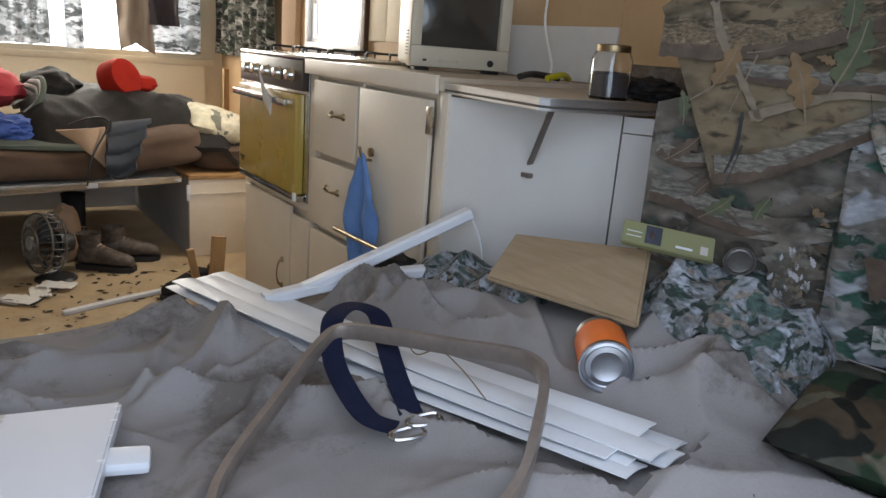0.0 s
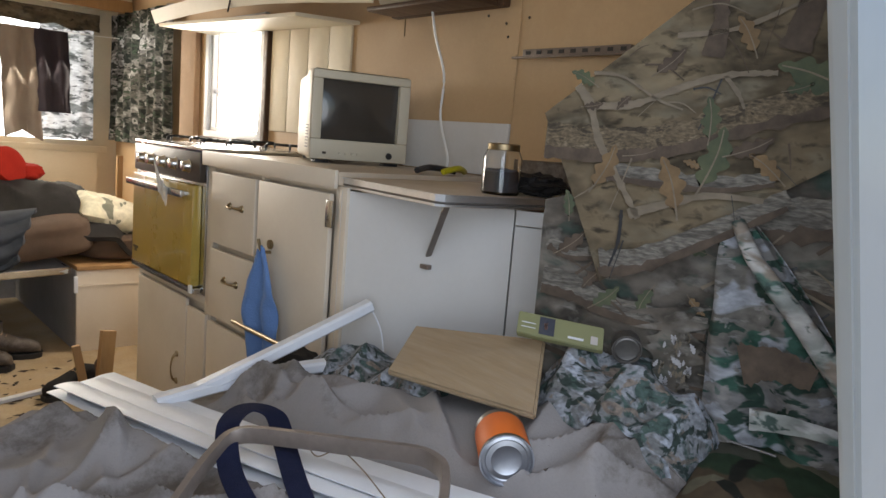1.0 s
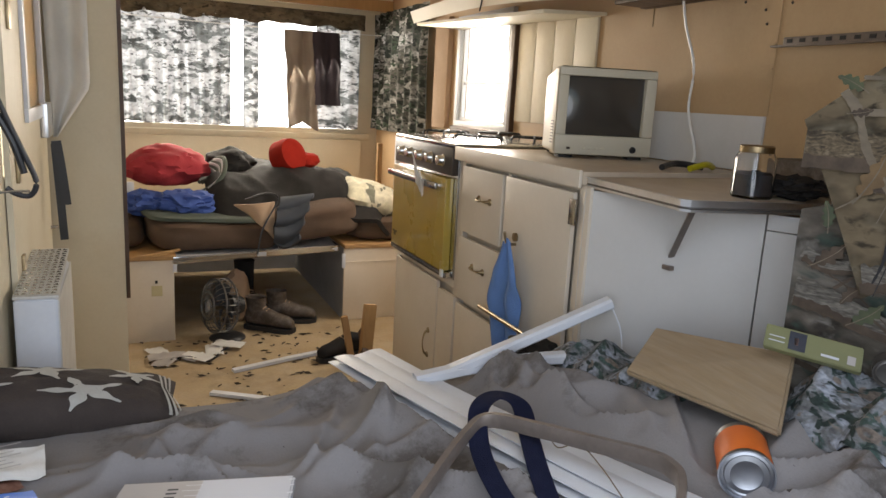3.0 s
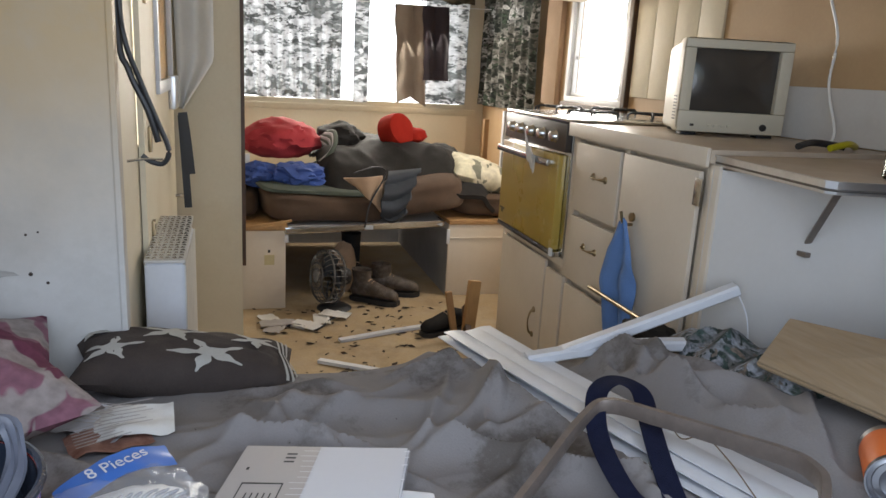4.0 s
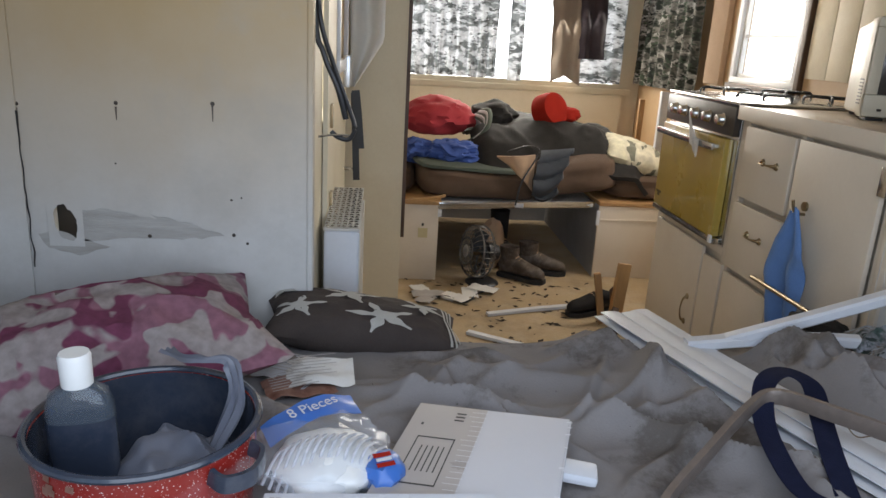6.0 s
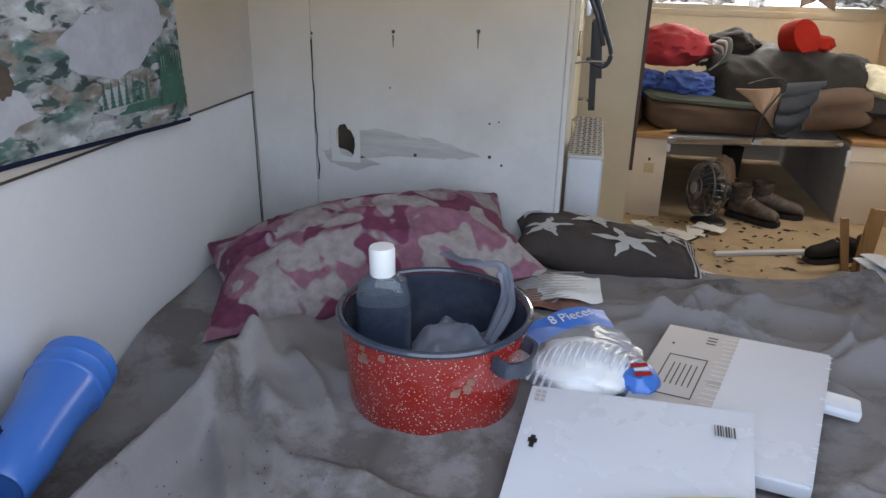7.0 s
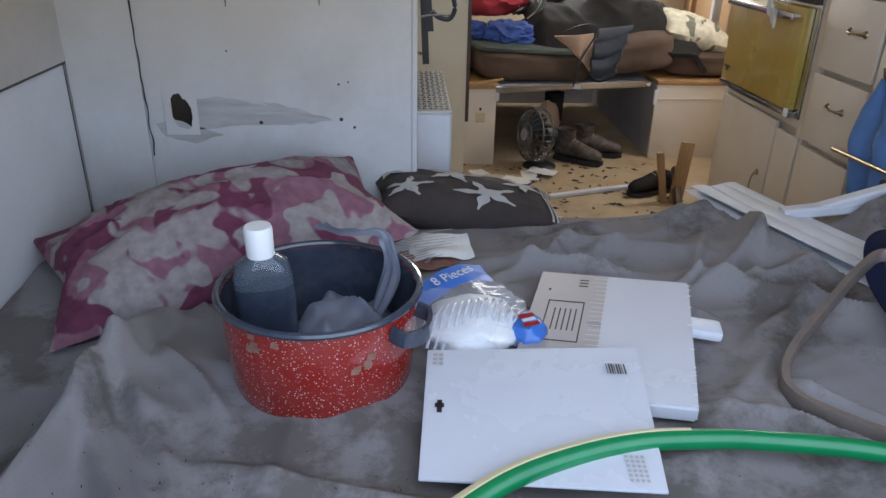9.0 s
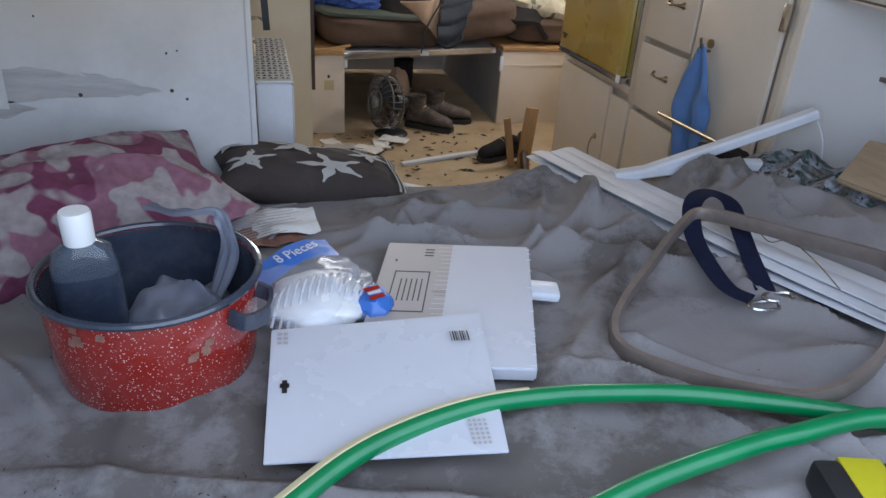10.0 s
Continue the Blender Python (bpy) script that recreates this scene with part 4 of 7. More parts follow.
for x in (-0.1, 0.1):
    part("foot", box(x - 0.02, x + 0.02, 0.01, 0.05, -0.008, 0.001, 0.002, m=TVM), black, tv)

thing("speaker_box", box(0.25, 0.275, 0.47, 0.50, 0.928, 0.985, 0.004), black, "small black adapter box on the worktop", "adapter")

# jar, glove and dark case on the shelf
JC = (0.142, -0.440, 0.9165)
jar = base("jar", JC, "square glass jar with gold lid, half full of dark stuff", "jar")
def sq(r, z, c=JC, n=32, p=0.72):
    return [Vector((c[0] + r * math.copysign(abs(math.cos(a)) ** p, math.cos(a)), c[1] + r * math.copysign(abs(math.sin(a)) ** p, math.sin(a)), c[2] + z)) for a in [2 * math.pi * (i + 0.5) / n + 0.5 for i in range(n)]]
def skin(rings, cap0=True, cap1=True):
    bm = bmesh.new()
    rs = [[bm.verts.new(q) for q in r] for r in rings]
    n = len(rs[0])
    for a, b in zip(rs, rs[1:]):
        for i in range(n):
            bm.faces.new((a[i], a[(i + 1) % n], b[(i + 1) % n], b[i]))
    if cap0:
        bm.faces.new(rs[0][::-1])
    if cap1:
        bm.faces.new(rs[-1])
    return bm
part("glass", skin([sq(0.032, 0.0), sq(0.035, 0.004), sq(0.035, 0.074), sq(0.031, 0.084), sq(0.029, 0.089), sq(0.0265, 0.089), sq(0.029, 0.082), sq(0.0325, 0.072), sq(0.0325, 0.006), sq(0.027, 0.004)]), clear_glass, jar, "clear glass body")
part("filling", skin([sq(0.030, 0.0065), sq(0.0315, 0.011), sq(0.0315, 0.046), sq(0.026, 0.052), sq(0.008, 0.048)]), slate_nylon, jar, "dark contents")
part("lid", lathe([(0, 0.101), (0.029, 0.101), (0.032, 0.099), (0.032, 0.089), (0.0315, 0.087)], JC, 28), brass, jar, "gold metal lid")
thing("work_glove", lump((0.232, -0.455, 0.938), (0.05, 0.07, 0.022), 3.0, 0.35, 2.6, 4, 0.917, 0.2), sleeping_black, "crumpled black work glove on the shelf", "glove")
thing("dark_case", box(0.33, 0.50, -0.51, -0.30, 0.917, 0.985, 0.006), leather, "dark brown case against the wall", "case")
tool = base("pliers", (0.33, -0.05, 0.93), "pliers with black and yellow grips on the worktop", "pliers")
part("grip", tube([(0.24, -0.06, 0.937), (0.31, -0.03, 0.944), (0.37, -0.06, 0.938)], 0.008, 8), black, tool)
part("grip", tube([(0.30, -0.09, 0.937), (0.36, -0.08, 0.947), (0.42, -0.04, 0.937)], 0.008, 8), yellow_plastic, tool, "yellow grip")

# wall things over the worktop
thing("splash_board", box(XR - 0.010, XR - 0.001, -0.10, 0.62, 0.93, 1.072, 0.002), wall_white, "white splash board fixed to the wall with screws", "board")
wp = base("wall_panelling", (XR, 0.9, 1.1), "cream tongue and groove boards beside the window", "panelling")
for i in range(4):
    y0 = 0.66 + i * 0.137
    part("board", box(XR - 0.010, XR - 0.001, y0, y0 + 0.133, 1.076 if i < 1 else 1.0, 1.385, 0.002), wall_cream, wp)
structure("trim_seam", box(XR - 0.003, XR, -0.102, -0.094, 1.075, ZC), wall_tan, "thin tan joint strip on the wall", "trim")
bm = bmesh.new()
for y, z in ((-0.06, 1.30), (-0.05, 1.335), (0.02, 1.36), (-0.13, 1.345), (-0.098, 1.19), (-0.098, 1.25)):
    lathe([(0, 0), (0.004, 0), (0.003, 0.002), (0, 0.002)], n=8, m=Matrix.Translation((XR - 0.001, y, z)) @ pose(0, 0, 0, 0, -90), bm=bm)
thing("nail_heads", bm, darkbrown, "dark nail heads in the tan wall", "nails", kind="stuff")
rail = base("perforated_rail", (XR, -0.3, 1.25), "perforated rusty steel shelf rail on the wall", "rail")
part("rail", box(XR - 0.02, XR - 0.002, -0.46, -0.135, 1.243, 1.262, 0.002), steel, rail)
part("flange", box(XR - 0.034, XR - 0.0205, -0.48, -0.11, 1.238, 1.243, 0.001), steel, rail)
for i in range(9):
    part("slot", box(XR - 0.0215, XR - 0.0195, -0.45 + i * 0.036, -0.435 + i * 0.036, 1.248, 1.257), black, rail)
thing("white_cable", tube([(0.44, 0.06, 0.935), (0.455, 0.07, 0.97), (0.47, 0.13, 1.08), (0.475, 0.135, 1.2), (0.47, 0.19, 1.34), (0.46, 0.23, 1.6), (0.46, 0.23, ZC)], 0.0036, 8), white_plastic, "white cable hanging down the tan wall", "cable")

# overhead shelf and range canopy
hood = base("overhead_shelf", (0.4, 0.8, 1.38), "broken cream overhead shelf with a sagging curved lip", "shelf")
part("underside", slab([(0.27, 0.62, 1.372), (0.27, 1.75, 1.41), (XR - 0.004, 1.75, 1.41), (XR - 0.004, 0.62, 1.385)], 0.012, 0.002), wall_cream, hood)
def lipfn(u, v):
    y = 0.20 + 1.55 * u
    z = 1.362 + 0.045 * u + 0.03 * math.sin(math.pi * u) + v * (0.05 + 0.16 * sstep(0.2, 0.9, 1 - u))
    return Vector((0.262 - 0.02 * v, y, z))
part("lip", sheet(lipfn, 24, 5, 0.006), wall_cream, hood, "bowed yellowed lip board")
part("locker_front", box(0.255, 0.268, 0.3, 1.78, 1.60, ZC - 0.002, 0.003), wall_cream, hood)
part("wire", tube([(0.25, 1.05, 1.40), (0.25, 1.03, 1.45), (0.245, 1.0, 1.5), (0.25, 0.98, 1.6)], 0.003, 6), black, hood, "dangling black wire")
rk = base("wall_rack", (0.4, 0.3, 1.4), "dark wooden wall rack holding a paper roll", "rack")
part("back_board", box(XR - 0.03, XR - 0.001, -0.06, 0.42, 1.375, 1.50, 0.006), dark_wood, rk)
part("bottom_board", box(XR - 0.14, XR - 0.031, -0.04, 0.40, 1.375, 1.39, 0.006), dark_wood, rk)
part("roll", sweep([Vector((XR - 0.08, 0.13, 1.425)), Vector((XR - 0.08, 0.38, 1.425))], ring(0.034, 22)), wall_cream, rk, "yellowed paper roll")
thing("pull_string", tube([(XR - 0.02, 0.36, 1.375), (XR - 0.02, 0.36, 1.32)], 0.002, 6), brass, "short knotted pull string", "string")

# ---------- bed ----------


def bed_base(x, y):
    """Level of the bedding without its creases: higher towards the kitchen panel."""
    z = 0.452 + 0.105 * sstep(-0.62, -0.05, x) * sstep(0.05, -0.55, y) + 0.065 * sstep(-0.25, 0.08, x) * sstep(-0.45, -0.75, y) * sstep(-1.08, -0.88, y) - 0.04 * sstep(-0.3, 0.0, x) * sstep(-0.9, -1.1, y)
    z -= 0.035 * sstep(-1.60, -1.78, x) * sstep(-0.45, -0.75, y)
    return z


def fold_line(x, y, ax, ay, bx, by, h, w, skew=0.6):
    """One long soft crease from a to b."""
    dx, dy = bx - ax, by - ay
    L = math.hypot(dx, dy)
    t = ((x - ax) * dx + (y - ay) * dy) / (L * L)
    d = ((x - ax) * dy - (y - ay) * dx) / L + 0.007 * math.sin(6 * t + ax * 9)
    if t < -0.15 or t > 1.15:
        return 0.0
    e = sstep(-0.15, 0.2, t) * sstep(1.15, 0.75, t)
    s = w * (1.0 if d > 0 else skew)
    q = (math.sqrt(d * d + 1.6e-5) - 0.004) / s
    return h * e * (0.55 * math.exp(-q * 1.3) + 0.45 * math.exp(-q * q))


FOLDS = (
    (-0.30, -0.15, -0.12, -0.42, 0.045, 0.035), (-0.22, -0.28, -0.42, -0.36, 0.03, 0.03), (-0.20, -0.25, -0.30, -0.62, 0.03, 0.026),
    (-0.72, -0.12, -0.42, -0.10, 0.03, 0.035), (-0.98, -0.20, -0.62, -0.28, 0.022, 0.03), (-1.15, -0.30, -0.75, -0.36, 0.016, 0.022),
    (-0.75, -0.42, -0.38, -0.34, 0.02, 0.028), (-0.70, -0.62, -0.50, -0.44, 0.018, 0.024), (-0.25, -0.95, 0.20, -0.86, 0.03, 0.03),
    (-0.28, -0.84, 0.25, -0.72, 0.026, 0.028), (-0.05, -0.98, 0.35, -0.92, 0.03, 0.03), (-0.62, -1.0, -0.25, -1.04, 0.02, 0.026),
    (-1.62, -0.50, -1.70, -1.15, 0.045, 0.045), (-1.52, -0.80, -1.66, -0.62, 0.022, 0.03), (-1.50, -0.86, -1.00, -0.99, 0.02, 0.022),
    (-1.55, -1.10, -1.05, -1.06, 0.014, 0.02), (-1.30, -0.36, -0.85, -0.60, 0.014, 0.02), (-1.58, -0.72, -1.48, -1.0, 0.018, 0.022),
    (-0.60, -0.55, -0.95, -0.95, 0.012, 0.02), (-0.9, -1.12, -0.4, -1.1, 0.016, 0.02), (-0.55, -0.18, -0.60, -0.40, 0.018, 0.02),
    (-0.85, -0.16, -1.1, -0.42, 0.016, 0.022), (-0.02, -0.55, 0.12, -0.80, 0.02, 0.025),
    (-0.26, -0.22, -0.20, -0.55, 0.022, 0.014), (-0.30, -0.20, -0.33, -0.50, 0.018, 0.013), (-0.68, -0.14, -0.90, -0.30, 0.016, 0.013), (-0.62, -0.14, -0.70, -0.40, 0.014, 0.012),
    (-0.18, -0.80, 0.10, -0.98, 0.02, 0.014), (-0.10, -0.92, 0.22, -1.08, 0.018, 0.013), (-0.55, -0.25, -0.85, -0.50, 0.013, 0.011), (-1.58, -0.60, -1.45, -0.78, 0.018, 0.014),
    (-1.66, -0.70, -1.48, -1.12, 0.02, 0.015), (-0.95, -0.30, -0.70, -0.52, 0.012, 0.011), (-0.70, -0.72, -0.48, -0.90, 0.012, 0.012), (-1.0, -0.14, -0.78, -0.16, 0.014, 0.012),
)

rf = random.Random(23)
MORE = []
for k in range(46):          # slack creases that run where the cloth was dragged
    cx, cy = rf.uniform(-1.75, 0.3), rf.uniform(-1.18, -0.14)
    a = rf.gauss(-0.35 if cx < -0.55 else -1.0, 0.55)
    L = rf.uniform(0.10, 0.30)
    MORE.append((cx - L * math.cos(a), cy - L * math.sin(a), cx + L * math.cos(a), cy + L * math.sin(a), rf.uniform(0.006, 0.017) * (2.1 if cx > -0.6 else 1.4), rf.uniform(0.017, 0.034), rf.choice((0.3, 0.5, 2.2))))
MORE += [(-0.38, -0.24, -0.10, -0.50, 0.035, 0.03, 0.5), (-0.33, -0.16, -0.12, -0.30, 0.03, 0.028, 0.5), (-0.30, -0.42, -0.16, -0.62, 0.028, 0.024, 0.4), (-1.60, -0.52, -1.70, -1.2, 0.03, 0.03, 0.35), (-1.66, -0.66, -1.50, -1.0, 0.02, 0.02, 0.4)]


def bedz(x, y):
    z = bed_base(x, y)
    wx, wy = x + 0.05 * nz(x, y, 3, 2.2), y + 0.05 * nz(x, y, 8, 2.2)
    quiet = 1 - 0.75 * math.exp(-(((x + 1.1) / 0.38) ** 2 + ((y + 0.82) / 0.22) ** 2))
    for f in FOLDS:
        z += fold_line(wx, wy, *f)
    for f in MORE:
        z += quiet * fold_line(wx, wy, *f)
    z += quiet * (0.008 * (ridge(wx * 1.7 + wy * 0.8, wy * 3.8, 1) ** 7 - 0.2) + 0.0025 * (ridge(wx * 3.6 - wy * 1.6, wy * 5.2, 4) ** 9 - 0.12) + 0.0012 * (ridge(wx * 13, wy * 16, 9) ** 4 - 0.2)) + 0.0015 * nz(x, y, 5, 14) * quiet - 0.022 * sstep(-1.66, -1.78, x) * sstep(-0.5, -0.7, y)
    # the slats press the cloth down along their line
    ax, ay, bx, by = -0.478, 0.045, -0.264, -0.955
    t = ((x - ax) * (bx - ax) + (y - ay) * (by - ay)) / ((bx - ax) ** 2 + (by - ay) ** 2)
    if -0.02 < t < 1.03:
        d = abs((x - ax) * (by - ay) - (y - ay) * (bx - ax)) / math.hypot(bx - ax, by - ay)
        lid = 0.455 + 0.07 * t + 0.004 + 1.5 * max(0.0, d - 0.075)
        z = min(z, lid)
    return z


def far_edge(x):
    return -0.062 - 0.035 * sstep(-0.6, -1.1, x) + 0.03 * nz(x, 0, 2, 4) + 0.03 * sstep(-0.5, -0.2, x)


def blanket_fn(u, v):
    x = XL + 0.004 + (XR - 0.012 - XL) * u
    ye = far_edge(x) if x < -0.03 else -0.71
    s = v * 1.12
    if s <= 1.0:
        y = YB + 0.005 + (ye - YB - 0.005) * s
        return Vector((x, y, bedz(x, y)))
    k = (s - 1) / 0.12
    if x > -0.03:
        return Vector((x, ye + 0.003 * k, bedz(x, ye) - 0.25 * k))
    return Vector((x, ye + 0.05 * math.sin(k * 1.57) + 0.012 * nz(x * 9, k * 3), bedz(x, ye) - 0.26 * k ** 1.4))


bed = base("bed", (-0.7, -0.7, 0), "built-in bed platform with a thick mattress", "bed")
part("platform", box(XL + 0.003, -0.02, YB + 0.002, -0.11, 0.0, 0.28), wall_white, bed)
part("mattress", box(XL + 0.01, -0.03, YB + 0.01, -0.105, 0.281, 0.385, 0.02), brown_cushion, bed)
thing("blanket", sheet(blanket_fn, 430, 250), blanket_mat, "dusty grey brown canvas blanket crumpled over the bed", "blanket")

# lint and grit on the blanket
rnd = random.Random(5)
bm = bmesh.new()
for i in range(300):
    near = rnd.random() < 0.6
    x = rnd.gauss(-1.45, 0.22) if near else rnd.uniform(-1.8, 0.3)
    y = rnd.gauss(-0.98, 0.10) if near else rnd.uniform(-1.2, -0.15)
    if not (XL + 0.1 < x < 0.4 and -1.23 < y < -0.2):
        continue
    r = rnd.uniform(0.0006, 0.0017)
    z = bedz(x, y) + 0.0012
    a = rnd.uniform(0, 3.14)
    c, s = math.cos(a), math.sin(a)
    bm.faces.new([bm.verts.new((x + r * (c * p - s * q * 0.5), y + r * (s * p + c * q * 0.5), z + 0.0006 * p)) for p, q in ((-1, -1), (1, -1), (1.4, 0.6), (-0.6, 1))])
thing("grit", bm, litter_mat, "dark grit and lint scattered over the blanket", "grit", kind="stuff", smooth=False)

# pillows
thing("pink_pillow", cushion((-1.550, -0.310, 0.515), (0.63, 0.33, 0.215), pose(0, 0, 0, 10, -7, 25), p=2.0, flat=0.62, seed=1, wrinkle=0.012, n=34), pink_camo, "dusty pillow in pink and white camouflage", "pillow")
pil = base("brown_pillow", (-1.09, -0.17, 0.46), "dark brown fleece pillow with pale star print", "pillow")
PM = Matrix.Translation((-1.085, -0.062, 0.480)) @ pose(0, 0, 0, 8, 10, 8) @ Matrix.Diagonal((1.02, 0.9, 0.92, 1))
part("case", cushion((0, 0, 0), (0.42, 0.20, 0.115), seed=4, wrinkle=0.005), star_cloth, pil)
pil.children[0].data.transform(PM)


def on_pillow(a, b, lift=0.0025, w=0.42, d=0.20, h=0.115, p=2.6):
    t = max(0.0, (1 - abs(a) ** p) * (1 - abs(b) ** p)) ** 0.45
    k = 1 - 0.12 * (1 - abs(a * b)) * max(abs(a), abs(b)) ** 4
    return PM @ Vector((a * w / 2 * k, b * d / 2 * k, t * h / 2 + lift))


for ca, cb, size, spin in ((-0.72, -0.3, 0.30, 0.2), (0.10, -0.45, 0.36, 0.6), (-0.2, 0.35, 0.32, 0.1), (0.55, 0.25, 0.26, 0.9), (-0.85, 0.6, 0.22, 0.4)):
    n = 12
    bm = bmesh.new()
    for k in range(5):     # each star is four tapering arms
        a0 = spin + k * math.pi * 0.4 + 0.3 * nz(k, ca, 2)
        for j in range(n):
            t0, t1 = j / n, (j + 1) / n
            def edge_pt(t, s):
                wv = 0.20 * size * (1 - t) ** 0.8 * (1 + 0.5 * math.sin(t * 9 + k)) + 0.01
                a = ca + size * t * math.cos(a0) - s * wv * math.sin(a0)
                b = cb + (size * t * math.sin(a0) + s * wv * math.cos(a0)) * 1.35
                return on_pillow(max(-0.97, min(0.97, a)), max(-0.97, min(0.97, b)))
            bm.faces.new([bm.verts.new(q) for q in (edge_pt(t0, -1), edge_pt(t1, -1), edge_pt(t1, 1), edge_pt(t0, 1))])
    part("star", bm, star_print, pil, "pale printed star")
for s in range(3):       # pale bands at the end seam
    a0 = 0.80 + 0.055 * s
    bm = bmesh.new()
    for j in range(20):
        b0, b1 = -0.9 + 1.8 * j / 20, -0.9 + 1.8 * (j + 1) / 20
        bm.faces.new([bm.verts.new(on_pillow(a, b)) for a, b in ((a0, b0), (a0 + 0.028, b0), (a0 + 0.028, b1), (a0, b1))])
    part("band", bm, star_print, pil, "pale printed band")
thing("camouflage_pillow", cushion((0.06, -1.085, 0.565), (0.34, 0.26, 0.085), pose(0, 0, 0, 6, -4, 20), seed=9), woodland, "flat pillow in dark woodland camouflage", "pillow")

# red enamel pot with what stands in it
PC = (-1.346, -0.646, 0.438)
pot = base("stock_pot", PC, "red speckled enamel stock pot with dark rim", "pot")
part("body", lathe([(0, 0.0), (0.109, 0.0), (0.123, 0.008), (0.128, 0.03), (0.1355, 0.150), (0.135, 0.151), (0.1325, 0.150), (0.125, 0.03), (0.114, 0.01), (0, 0.008)], PC, 64), enamel_red, pot)
part("lining", lathe([(0.131, 0.1505), (0.1235, 0.032), (0.112, 0.0125), (0, 0.0105)], PC, 64), enamel_blue, pot, "slate blue enamel lining")
tp = [(PC[0] + 0.1375 * math.cos(i * math.pi / 16), PC[1] + 0.1375 * math.sin(i * math.pi / 16), PC[2] + 0.1530) for i in range(32)]
part("rim", tube(tp, 0.0052, 8, True, 2), enamel_blue, pot, "rolled dark rim")
for s, ang in ((1, -28), (-1, 152)):
    c, sn = math.cos(radians(ang)), math.sin(radians(ang))
    def hp(r, t, z):
        return (PC[0] + r * c - t * sn, PC[1] + r * sn + t * c, PC[2] + z)
    path = smooth_path([hp(0.131, -0.036, 0.130), hp(0.152, -0.034, 0.124), hp(0.164, 0.0, 0.120), hp(0.152, 0.034, 0.124), hp(0.131, 0.036, 0.130)], 6)
    part("handle", sweep(path, [(-0.003, -0.011), (0.003, -0.011), (0.004, 0.0), (0.003, 0.011), (-0.003, 0.011)]), enamel_blue, pot, "dark enamel loop handle")
chip = bmesh.new()
for a0, z0, w in ((-118, 0.128, 0.02), (-62, 0.10, 0.012)):
    for k in range(7):
        a, z = a0 + rnd.uniform(-9, 9) * w / 0.02, z0 + rnd.uniform(-0.012, 0.012)
        r = 0.1355 - (0.150 - z) * 0.0625 + 0.0012
        q = []
        for da, dz in ((-2.2, -0.004), (2.4, -0.005), (3.0, 0.004), (-1.5, 0.0035)):
            q.append(chip.verts.new((PC[0] + r * math.cos(radians(a + da)), PC[1] + r * math.sin(radians(a + da)), PC[2] + z + dz)))
        chip.faces.new(q)
tagged(part("chip", chip, brown_label, pot, "chipped and scuffed enamel patches", smooth=False), kind="stuff")

# shampoo bottle
BM = Matrix.Translation((-1.416, -0.660, 0.456)) @ pose(0, 0, 0, 1, -1, 10) @ Matrix.Diagonal((1.1, 1.1, 1.13, 1))
bt = base("bottle", (-1.438, -0.705, 0.47), "clear plastic bottle with white cap in the pot", "bottle")


def oval(rx, ry, z, m, n=28, p=0.75):
    return [m @ Vector((rx * math.copysign(abs(math.cos(a)) ** p, math.cos(a)), ry * math.copysign(abs(math.sin(a)) ** p, math.sin(a)), z)) for a in [2 * math.pi * i / n for i in range(n)]]


part("body", skin([oval(0.033, 0.016, 0, BM), oval(0.036, 0.019, 0.006, BM), oval(0.036, 0.019, 0.14, BM), oval(0.031, 0.017, 0.158, BM), oval(0.016, 0.013, 0.168, BM), oval(0.013, 0.012, 0.172, BM), oval(0.0115, 0.0105, 0.172, BM), oval(0.029, 0.015, 0.156, BM), oval(0.0345, 0.0175, 0.139, BM), oval(0.0345, 0.0175, 0.006, BM)]), bottle_plastic, bt, "clear bottle body")
part("liquid", skin([oval(0.0335, 0.0165, 0.0075, BM), oval(0.034, 0.017, 0.02, BM), oval(0.034, 0.017, 0.034, BM)]), olive_cloth, bt, "dark green dregs")
part("label", skin([oval(0.0367, 0.0197, 0.03, BM)[14:], oval(0.0367, 0.0197, 0.128, BM)[14:]], False, False), enamel_blue, bt, "dark printed label", smooth=True)
part("cap", lathe([(0.013, 0.166), (0.0165, 0.167), (0.017, 0.200), (0.0155, 0.204), (0, 0.2045)], (0, 0, 0), 24, BM), white_plastic, bt, "white flip cap")
bm = bmesh.new()
for k in range(6):
    bars([(0.004, 0.024, 0.055 + 0.011 * k, 0.060 + 0.011 * k)], -0.0202, BM @ pose(0, 0, 0, 90) @ pose(0, 0, 0, 180), bm)
part("small_print", bm, paper_grey, bt, "unreadable pale print", smooth=False)


# grey carrier bag stuffed in the pot
def bagfn(u, v):
    a, r = u * 2 * math.pi, 0.082 * v ** 0.8
    x, y = PC[0] + 0.035 + r * math.cos(a), PC[1] + 0.005 + r * math.sin(a)
    return Vector((x, y, PC[2] + 0.098 + 0.028 * (ridge(x * 14, y * 14, 2) ** 3) * (1 - 0.4 * v) - 0.05 * v ** 3 + 0.012 * nz(x, y, 1, 40)))


cb = base("carrier_bag", (PC[0] + 0.03, PC[1], PC[2] + 0.05), "crumpled thin grey carrier bag in the pot", "bag")
part("bag_body", sheet(bagfn, 60, 26, closed_u=True), bag_grey, cb)
hpth = smooth_path([(PC[0] + 0.075, PC[1] + 0.02, PC[2] + 0.09), (PC[0] + 0.098, PC[1] + 0.06, PC[2] + 0.14), (PC[0] + 0.085, PC[1] + 0.09, PC[2] + 0.185), (PC[0] + 0.052, PC[1] + 0.085, PC[2] + 0.192), (PC[0] + 0.02, PC[1] + 0.10, PC[2] + 0.188), (PC[0] - 0.012, PC[1] + 0.13, PC[2] + 0.186)], 7)
